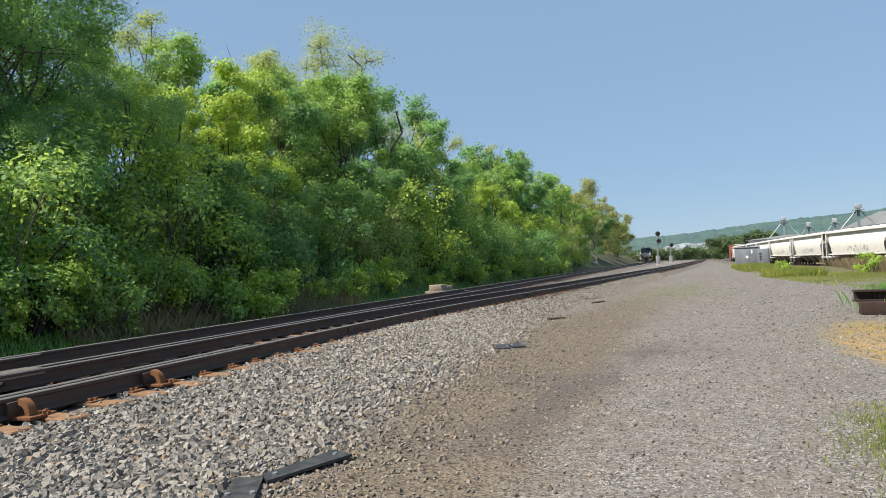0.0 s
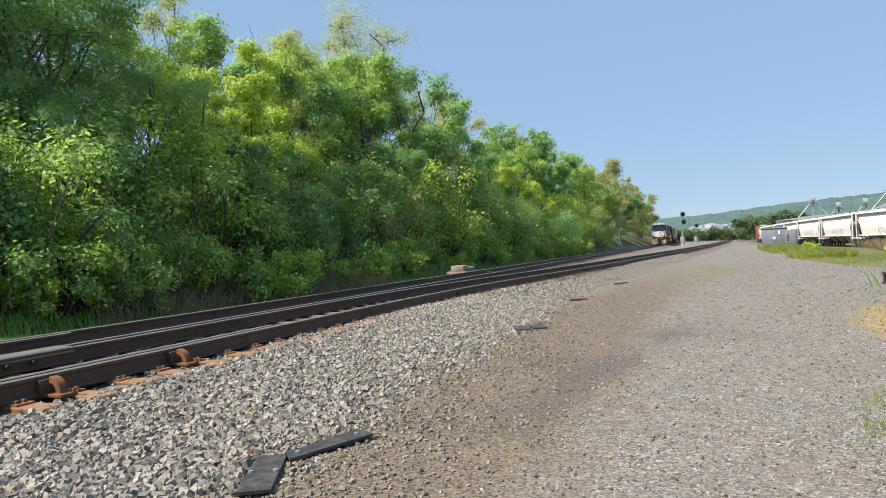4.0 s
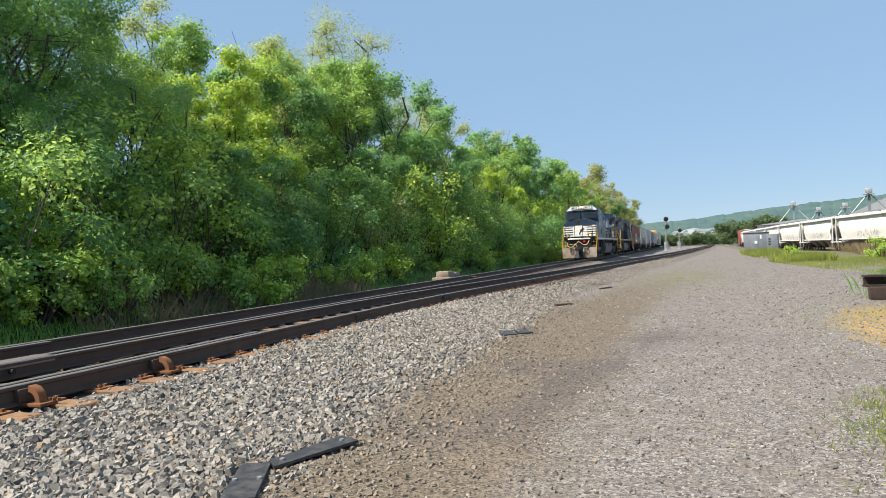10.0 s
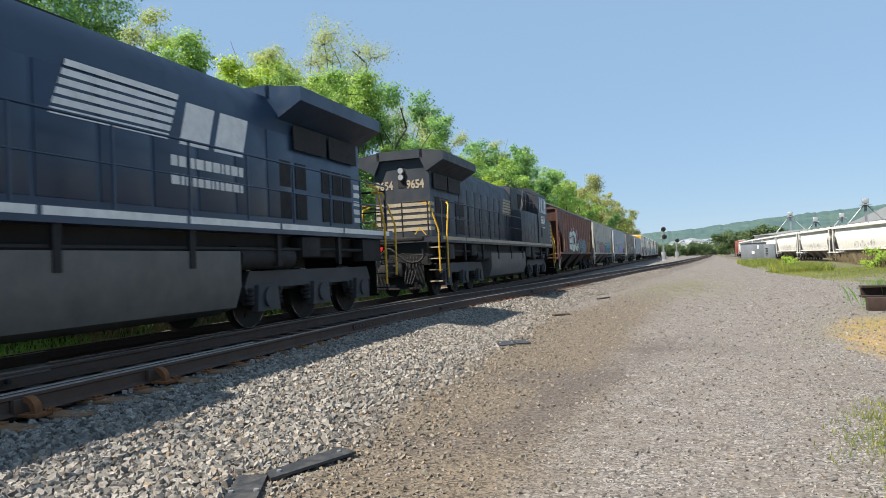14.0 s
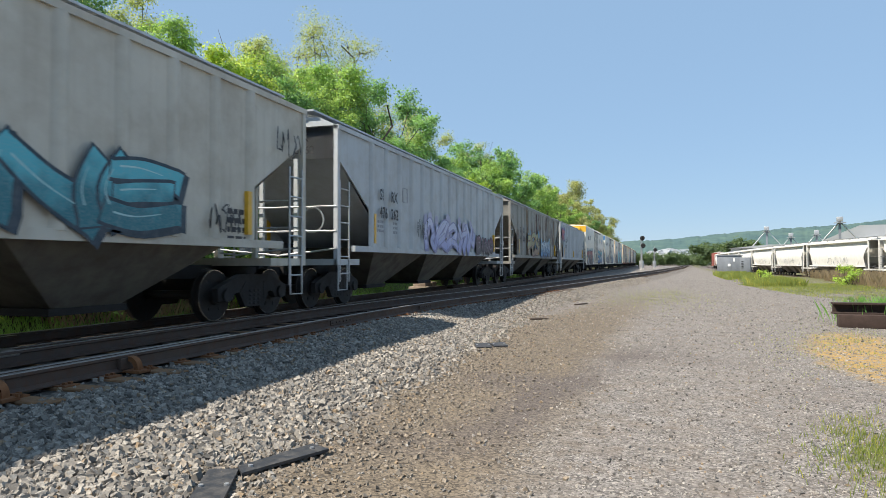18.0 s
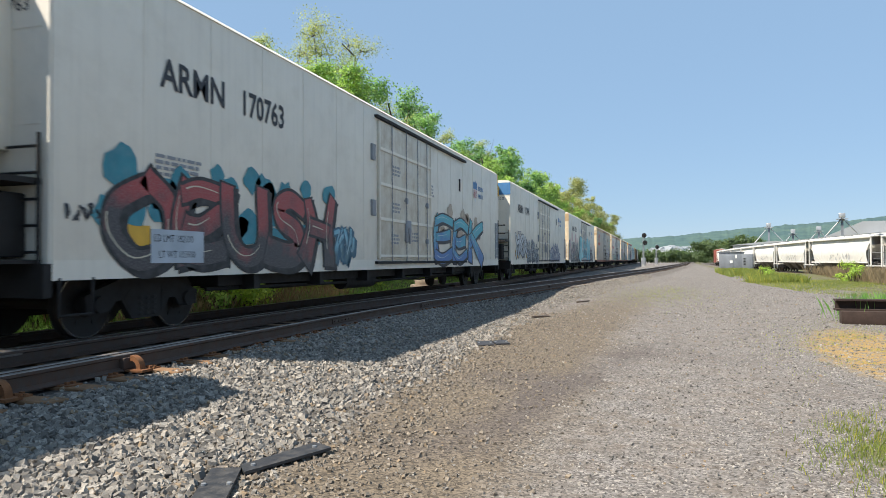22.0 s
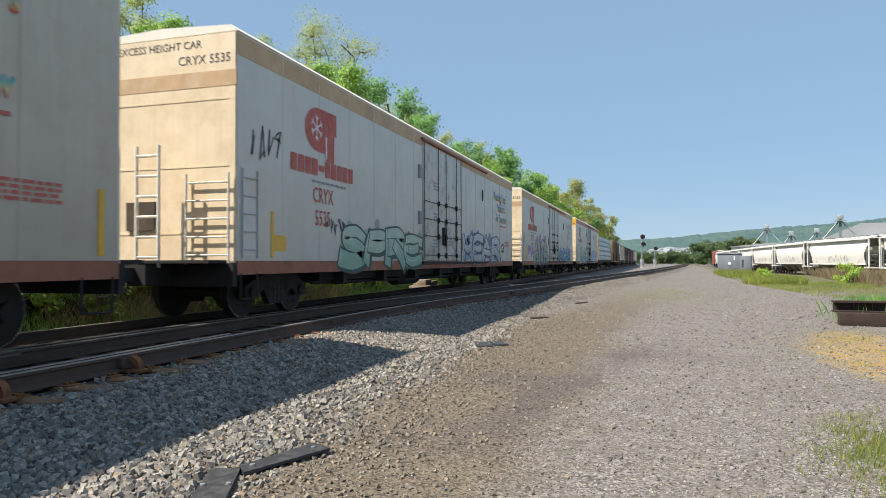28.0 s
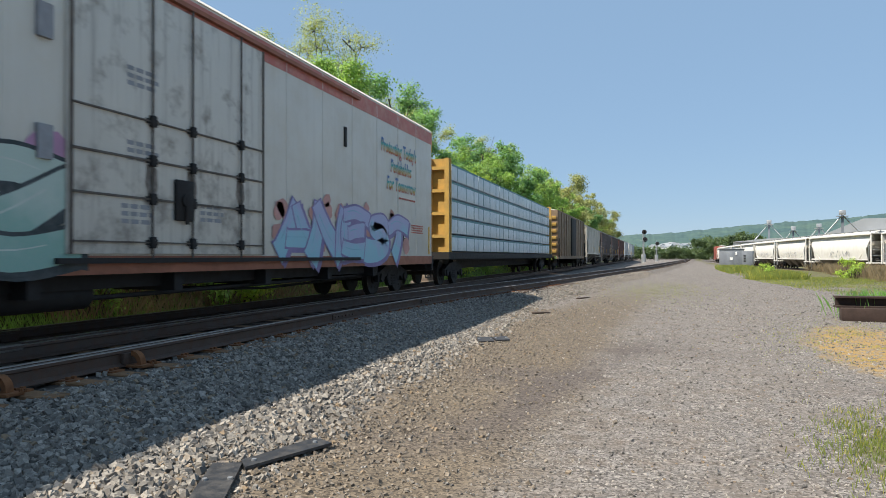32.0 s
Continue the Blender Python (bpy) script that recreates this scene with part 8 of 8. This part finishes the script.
cab2.matrix_basis = pose(10.5, 84.9, float(ground_z(10.5, 84.9)), 0, 0, -12) @ Matrix.Scale(0.9, 4)


# ---- signals ----
def signal(heads, top, label):
    root = new("signal_mast")
    tagged(root, label, "railway signal")
    part("foundation", bx(BM(), -0.4, 0.4, -0.4, 0.4, -0.5, 0.3, 0.02), CONCRETE, root)
    part("mast", cyl(BM(), (0, 0, 0.3), (0, 0, top), 0.09, 10), ALU, root)
    ladder(root, ((-0.2, 0.35, 0.4), (0.2, 0.35, 0.4)), ((-0.2, 0.35, top - 0.3), (0.2, 0.35, top - 0.3)), 16, ALU)
    part("platform", bx(BM(), -0.6, 0.6, -0.3, 0.5, top - 2.4, top - 2.35), ALU, root)
    part("case", bx(BM(), -0.45, 0.45, 0.3, 0.8, 0.3, 1.9, 0.02), ALU, root, "grey signal case")
    for dx, z in heads:
        hd = part("signal_head", cyl(BM(), (dx, -0.12, z), (dx, 0.1, z), 0.5, 20), BLACKIRON, root, "round black signal target")
        for a in (0, 2.1, 4.2):
            part("lamp_hood", cyl(BM(), (dx + 0.25 * math.cos(a), -0.35, z + 0.25 * math.sin(a)), (dx + 0.25 * math.cos(a), -0.1, z + 0.25 * math.sin(a)), 0.13, 12), BLACKIRON, hd)
        part("arm", bx(BM(), min(0, dx) - 0.04, max(0, dx) + 0.04, -0.04, 0.04, z - 0.05, z + 0.05), BLACKIRON, hd)
    return root


s1 = signal([(0.2, 6.7), (0.35, 5.1)], 7.2, "tall signal mast with two round black heads")
s1.matrix_basis = pose(-1.9, 150, float(ground_z(-1.9, 150)))
s2 = signal([(0.25, 4.8)], 5.6, "distant signal mast with one black head")
s2.matrix_basis = pose(0.9, 185, float(ground_z(0.9, 185)))
lat = new("lattice_mast")
tagged(lat, "grey steel lattice mast beside the main track", "mast")
for x in (-0.55, 0.55):
    for y in (-0.3, 0.3):
        part("leg", bx(BM(), x - 0.06, x + 0.06, y - 0.06, y + 0.06, -0.3, 6.4), ALU, lat)
for k in range(12):
    z = 0.2 + k * 0.52
    part("rung", bx(BM(), -0.55, 0.55, -0.33, -0.27, z, z + 0.07), ALU, lat)
    part("brace", tube(BM(), [(-0.55, -0.3, z), (0.55, -0.3, z + 0.52)], 0.025), ALU, lat)
part("foundation", bx(BM(), -0.8, 0.8, -0.5, 0.5, -0.6, 0.2), CONCRETE, lat)
lat.matrix_basis = pose(-13.3, 130, float(ground_z(-13.3, 130)))

# ---- near things on the ballast and in the yard ----
def mat_thing(pts, label, z=0.02):
    """A thin rubber belt mat from its four corners on the ground."""
    c = np.mean(pts, axis=0)
    bm = BM()
    prism(bm, [(p[0] - c[0], p[1] - c[1]) for p in pts], "z", 0, 0.022)
    ob = part("rubber_mat", bm, RUBBER, None, "", 0)
    root = tagged(ob, label, "rubber mat", group="discarded mats")
    for q in (0.12, 0.88):
        a = (np.array(pts[0]) * (1 - q) + np.array(pts[1]) * q + np.array(pts[3]) * (1 - q) + np.array(pts[2]) * q) / 2 - c
        part("bolt", cyl(BM(), (a[0], a[1], 0.022), (a[0], a[1], 0.034), 0.018, 8), ALU, ob)
    ob.matrix_basis = pose(c[0], c[1], float(ground_z(c[0], c[1])) + z)
    return ob


mat_thing([(-2.84, 4.21), (-2.62, 4.91), (-2.42, 4.81), (-2.72, 4.08)], "long black rubber mat lying on the ballast edge")
mat_thing([(-3.01, 4.11), (-2.81, 4.18), (-2.5, 3.53), (-2.69, 3.42)], "short black rubber mat lying on the ballast edge")
mat_thing([(-3.1, 11.97), (-2.85, 12.08), (-2.66, 11.55), (-2.91, 11.41)], "grey-black rubber mat half buried in gravel", 0.01)
mat_thing([(-2.82, 12.0), (-2.59, 12.2), (-2.42, 11.71), (-2.64, 11.6)], "grey-black rubber mat half buried in gravel", 0.015)


def brace(y):
    """A bolted rail brace: curved orange casting on a rusty base plate."""
    root = new("rail_brace")
    tagged(root, "rusty orange rail brace bolted beside the rail", "rail brace", group="rail braces")
    bm = BM()
    n = 8
    outer = [(0.02 + 0.17 * math.sin(k / n * math.pi / 2), 0.02 + 0.17 * math.cos(k / n * math.pi / 2)) for k in range(n + 1)]
    inner = [(0.02 + 0.1 * math.sin(k / n * math.pi / 2), 0.02 + 0.1 * math.cos(k / n * math.pi / 2)) for k in range(n + 1)][::-1]
    prism(bm, [(a * 0.8, b * 0.8) for a, b in outer + [(0.19, 0.0), (0.12, 0.0)] + inner], "y", -0.04, 0.04)
    part("brace_arm", bm, RUSTY, root)
    part("base_plate", bx(BM(), -0.1, 0.22, -0.09, 0.09, -0.03, 0.0, 0.004), RUSTY, root)
    part("web_block", bx(BM(), -0.09, 0.0, -0.12, 0.12, 0.0, 0.13, 0.01), STEEL, root)
    for q in (0.2, 0.26):
        part("bolt", cyl(BM(), (q, 0.07, 0.0), (q, 0.07, 0.03), 0.018, 6), RUSTY, root)
    root.matrix_basis = pose(float(near_x(y)) + 0.75 + 0.075, y, RAIL - 0.17)
    return root


b1 = brace(6.25)
for y in (4.6, 2.95):
    copy_thing(b1, pose(float(near_x(y)) + 0.825, y, RAIL - 0.17))

# check rails inside both tracks, with bolted ends
for nm, line, off, a, b in (("check_rail", near_x, 0.56, -6.0, 9.0), ("check_rail", main_x, -0.58, -6.0, 7.6)):
    ob = rail(nm, line, off, np.arange(a, b, 0.5), RAIL - 0.005, None, "")
    tagged(ob, "short worn check rail bolted inside the running rail", "check rail", kind="structure")
frog = part("crossing_nose", bx(BM(), -0.16, 0.16, -8.0, 6.2, 0.12, 0.192, 0.01), [RAILTOP], None)
frog.matrix_basis = pose(-7.35, 0, RAIL - 0.186)
tagged(frog, "wide worn steel crossing nose between the rails", "crossing nose", kind="structure")
for k in range(7):
    part("bolt", cyl(BM(), (0.17, 5.6 - k * 0.32, 0.09), (0.23, 5.6 - k * 0.32, 0.09), 0.03, 8), BLACKIRON, frog)


def clip_mesh():
    bm = tube(BM(), [(-0.05, -0.04, 0), (-0.03, 0.0, 0.05), (0.03, 0.03, 0.055), (0.06, 0.0, 0.02)], 0.012, 6)
    me = bpy.data.meshes.new("rail_clip")
    bm.to_mesh(me)
    bm.free()
    me.materials.append(ALU)
    return me


CLIP = clip_mesh()
for k in range(26):
    y = 5.0 + k * 0.56
    ob = new("rail_clip", CLIP)
    ob.parent = siding
    ob.matrix_basis = pose(float(near_x(y)) + 0.63, y, RAIL - 0.17, 0, 0, random.uniform(-20, 20))
joint = BM()
for off in (0.02, -0.02):
    bx(joint, off - 0.012, off + 0.012, -0.45, 0.45, -0.13, -0.05)
for k in range(6):
    cyl(joint, (-0.04, -0.38 + k * 0.15, -0.09), (0.05, -0.38 + k * 0.15, -0.09), 0.018, 6)
jb = part("joint_bar", joint, STEEL, siding, "bolted joint bar")
jb.matrix_basis = pose(float(near_x(16.4)) + 0.75, 16.4, RAIL)
for y in (11.8, 24.0, 29.0):
    c = new("joint_bar", jb.data)
    c.parent = siding
    c.matrix_basis = pose(float(near_x(y)) + 0.75, y, RAIL)

# switch machine on the far side of the main track
sm = new("switch_machine")
tagged(sm, "dusty tan switch machine beside the main track", "switch machine")
part("base", bx(BM(), -0.45, 0.45, -0.9, 0.9, 0.0, 0.16, 0.02), PLOWTAN, sm)
part("motor_case", bx(BM(), -0.3, 0.3, -0.75, 0.1, 0.16, 0.42, 0.03), PLOWTAN, sm)
part("gear_case", bx(BM(), -0.34, 0.34, 0.15, 0.8, 0.16, 0.34, 0.03), PLOWTAN, sm)
part("throw_rod", tube(BM(), [(0.3, 0.3, 0.1), (1.3, 0.3, 0.08)], 0.03), STEEL, sm)
sm.matrix_basis = pose(-9.95, 29.3, 0.28)

# marker stake and dark drum in the grass
st = part("marker_stake", bx(BM(), -0.04, 0.04, -0.02, 0.02, -0.3, 0.75, 0.004), ALU, None)
st.matrix_basis = pose(-12.4, 12.95, float(ground_z(-12.4, 12.95)), 0, 2)
tagged(st, "slim grey steel marker stake in the grass", "stake")
case = new("cable_case")
tagged(case, "dark weathered cable case half hidden in shrubs", "case")
part("shell", bx(BM(), -0.4, 0.4, -0.35, 0.35, -0.2, 1.0, 0.03), BLACKIRON, case)
part("lid", bx(BM(), -0.45, 0.45, -0.4, 0.4, 1.0, 1.06, 0.02), BLACKIRON, case)
case.matrix_basis = pose(-12.9, 10.75, float(ground_z(-12.9, 10.75)), 0, 0, 20)

# stacked scrap ties / buffer at the yard's edge
for x, y, z, turn, ln, lb in ((5.6, 17.6, 0.0, 86, 2.9, "charred brown timber beam lying in the weeds"), (5.9, 17.9, 0.3, 88, 3.6, "long rusty brown beam lying across a timber")):
    root = new("scrap_beam")
    tagged(root, lb, "scrap beam", group="scrap beams")
    bm = BM()
    if z:
        prism(bm, [(-0.17, 0), (0.17, 0), (0.17, 0.04), (0.03, 0.05), (0.03, 0.22), (0.17, 0.23), (0.17, 0.27), (-0.17, 0.27), (-0.17, 0.23), (-0.03, 0.22), (-0.03, 0.05), (-0.17, 0.04)], "y", -ln / 2, ln / 2)
    else:
        bx(bm, -0.15, 0.15, -ln / 2, ln / 2, 0, 0.3, 0.02)
    part("beam", bm, surface("rusty_dark_beam", (0.055, 0.032, 0.024), 0.85, 0.1, 0.4, 3, 50, (0.03, 0.025, 0.022), 0.5, bump=0.4), root)
    for q in (-0.4, 0.1, 0.4):
        part("bolt", cyl(BM(), (0.15, q * ln, 0.12), (0.2, q * ln, 0.12), 0.03, 8), RUSTY, root)
    root.matrix_basis = pose(x, y, float(ground_z(x, y)) + z, 0, 0, turn)

# loose timber fragments on the gravel
for x, y, ln, turn in ((-2.8, 17.5, 0.5, 40), (-2.4, 24.5, 0.9, 70)):
    bm = bx(BM(), -ln / 2, ln / 2, -0.05, 0.05, 0, 0.05, 0.01)
    ob = part("timber_scrap", bm, TIE, None)
    ob.matrix_basis = pose(x, y, float(ground_z(x, y)), 0, 0, turn)
    tagged(ob, "splintered brown timber scrap on the gravel", "timber scrap", group="timber scraps")


# ---- grain elevator legs and shed roofs behind the parked cars ----
def elevator_leg(h, label):
    root = new("grain_leg")
    tagged(root, label, "grain elevator", group="grain elevators")
    part("tower", bx(BM(), -0.22, 0.22, -0.22, 0.22, -0.5, h), BOXGREY, root)
    part("head_house", bx(BM(), -0.55, 0.55, -0.5, 0.5, h, h + 0.9, 0.05), ALU, root)
    part("platform", bx(BM(), -1.0, 1.0, -0.9, 0.9, h - 0.3, h - 0.2), ALU, root)
    part("spout", tube(BM(), [(0, 0, h), (-3.6, -0.3, h - 4.5)], 0.13, 10), ALU, root)
    part("spout", tube(BM(), [(0, 0, h), (3.2, -0.3, h - 3.8)], 0.12, 10), ALU, root)
    return root


def azimuth(deg, dist):
    return dist * math.sin(radians(deg)), dist * math.cos(radians(deg))


for deg, dist, h, lb in ((8.55, 190, 10.2, "grey grain elevator leg with slanted spout"), (10.2, 195, 8.6, "low grain elevator leg with slanted spouts"), (11.9, 190, 9.0, "grain elevator leg with twin spouts"), (13.4, 150, 9.8, "tall grain elevator leg with head platform")):
    x, y = azimuth(deg, dist)
    elevator_leg(h, lb).matrix_basis = pose(x, y, float(ground_z(x, y)), 0, 0, -10)
for deg, dist, w, d, h0, h1, lb in ((9.6, 185, 22, 12, 5.4, 6.2, "long low metal shed roof behind the cars"), (15.5, 175, 26, 24, 5.0, 9.6, "conical grey storage shed roof"), (18.5, 170, 24, 20, 6.0, 9.0, "pale storage shed behind the yard")):
    x, y = azimuth(deg, dist)
    root = new("storage_shed")
    tagged(root, lb, "shed", group="storage sheds")
    part("wall", bx(BM(), -w / 2, w / 2, -d / 2, d / 2, -0.5, h0), CONCRETE, root)
    bm = BM()
    prism(bm, [(-w / 2 - 0.4, h0), (w / 2 + 0.4, h0), (w * 0.12, h1), (-w * 0.12, h1)], "y", -d / 2 - 0.4, d / 2 + 0.4)
    part("roof", bm, ROOFGREY, root)
    root.matrix_basis = pose(x, y, float(ground_z(x, y)), 0, 0, -12)

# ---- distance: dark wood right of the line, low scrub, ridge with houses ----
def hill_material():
    m, nt, bs = begin("haze_tinted_ridge")
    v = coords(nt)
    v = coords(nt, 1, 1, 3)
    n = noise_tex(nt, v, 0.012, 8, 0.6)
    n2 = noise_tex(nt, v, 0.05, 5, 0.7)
    # Distance haze is put into the colour: the woods are tinted blue-green.
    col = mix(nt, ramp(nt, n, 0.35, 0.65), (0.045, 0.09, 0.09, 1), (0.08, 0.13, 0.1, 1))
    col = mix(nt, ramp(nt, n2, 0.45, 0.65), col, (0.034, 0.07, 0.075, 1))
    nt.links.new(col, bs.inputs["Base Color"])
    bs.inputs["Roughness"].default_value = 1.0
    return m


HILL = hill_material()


def ridge(name, dist, angs, heights, depth, seed, label):
    rng = np.random.default_rng(seed)
    az = np.arange(angs[0], angs[-1], 0.06)
    top = np.interp(az, angs, heights)
    prof = np.zeros(len(az))
    for s, a in ((40, 0.012), (15, 0.02), (5, 0.02)):
        k = rng.normal(0, 1, len(az) + s)
        prof += np.convolve(k, np.ones(s) / s, "same")[:len(az)] * a * math.sqrt(s)
    top = top * (1 + 0.35 * prof)
    rows = []
    for t in np.linspace(0, 1, 14):
        d = dist + depth * t
        z = d * np.tan(np.radians(top)) * np.sin(t * math.pi / 2) ** 1.3 - 2
        wob = np.convolve(rng.normal(0, 1.6, len(az)), np.ones(5) / 5, 'same') * 0.25 * (t > 0.05) * dist / 900
        rows.append(np.stack([d * np.sin(np.radians(az)), d * np.cos(np.radians(az)), z + wob], -1))
    v = np.concatenate(rows)
    m, n = len(rows), len(az)
    idx = np.arange(m * n).reshape(m, n)
    f = np.stack([idx[:-1, :-1], idx[:-1, 1:], idx[1:, 1:], idx[1:, :-1]], -1).reshape(-1, 4)
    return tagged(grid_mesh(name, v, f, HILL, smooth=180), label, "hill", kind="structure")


ridge("backdrop_ridge", 1500, [-70, -30, -10, -3, -0.5, 2, 6, 10, 14, 17, 25, 60], [1.5, 1.6, 1.7, 1.75, 1.9, 2.05, 2.4, 2.7, 2.9, 3.2, 3.4, 2.5], 500, 1, "long wooded ridge on the horizon, tinted blue-green for haze")
ridge("backdrop_foothill", 700, [-40, -5, -1, 1, 3, 6, 12, 40], [0.5, 0.6, 0.75, 0.9, 0.7, 0.6, 0.6, 0.6], 250, 2, "low wooded foothills before the ridge, tinted blue-green for haze")
rng = np.random.default_rng(15)
hb = new("house")
tagged(hb, "small pale house on the far hillside", "house", group="far houses")
part("wall", bx(BM(), -5, 5, -4, 4, -3, 5), WHITEPRINT, hb)
bm = BM()
prism(bm, [(-5.4, 5), (5.4, 5), (0, 8)], "y", -4.4, 4.4)
part("roof", bm, ROOFGREY, hb)
for s in (-2.5, 2.5):
    part("window", bx(BM(), s - 0.8, s + 0.8, -4.05, -3.99, 1.5, 3.5), GLASS, hb)
first = True
for k in range(16):
    deg, dist = rng.uniform(-0.2, 3.6), rng.uniform(760, 980)
    x, y = azimuth(deg, dist)
    m = pose(x, y, 3 + (dist - 700) * 0.028 + rng.uniform(0, 3), 0, 0, rng.uniform(-60, 60))
    if first:
        hb.matrix_basis = m
        first = False
    else:
        copy_thing(hb, m)


def far_wood(name, pts, radius, height, count, size, mat, label, seed):
    rng = np.random.default_rng(seed)
    c, r = [], []
    for x, y, h in pts:
        for k in range(14):
            a, q = rng.uniform(0, 2 * math.pi), radius * rng.random() ** 0.6
            c.append((x + math.cos(a) * q, y + math.sin(a) * q, float(ground_z(x, y)) + h * rng.uniform(0.15, 0.9)))
            r.append(radius * rng.uniform(0.3, 0.5))
    v, f = leaf_cloud(c, r, count, size, rng, 0.8)
    return tagged(grid_mesh(name, v, f, mat), label, "wood", kind="stuff")


far_wood("far_wood", [azimuth(d, 260 + 10 * (i % 2)) + (11.5 - 0.8 * abs(i - 3),) for i, d in enumerate(np.linspace(4.0, 8.2, 8))], 4.5, 10, 26000, 0.7, LEAF_FAR, "dark green wood behind the yard", 3)
far_wood("far_scrub", [azimuth(d, 330) + (4.0 + (i % 3),) for i, d in enumerate(np.linspace(-2.2, 4.2, 14))], 4.0, 5, 16000, 0.6, LEAF_FAR, "pale scrub beyond the junction", 4)
far_wood("far_scrub", [azimuth(d, 420) + (5.0 + (i % 3),) for i, d in enumerate(np.linspace(-3.0, 5.5, 16))], 5.0, 6, 16000, 0.8, LEAF_FAR, "green scrub beyond the junction", 5)


# ---- what moves: the train rolls through at a steady pace, its wheelsets turn ----
SPEED, NOSE_AT_22 = 16.51, -136.51


def motions():
    times = [k * 0.5 for k in range(65)]
    for root, u, flip in MOVERS:
        rows = []
        for t in times:
            y = NOSE_AT_22 + u - SPEED * (t - 22.0)
            slope = float(main_x(y + 7) - main_x(y - 7)) / 14
            x = float(main_x(y + 7) + main_x(y - 7)) / 2
            rows.append((t, pose(x, y, RAIL, 0, 0, (180 if flip else 0) - math.degrees(math.atan(slope)))))
        walk(root, rows)
    for wheel, r in WHEELS:
        x, y, z = wheel.location
        top = wheel.parent.parent
        way = -1.0 if top is second else 1.0
        rate = math.degrees(SPEED / r) / FPS
        walk(wheel, [(k / FPS, pose(x, y, z, (way * rate * k) % 360.0)) for k in range(32 * FPS + 1)])


motions()
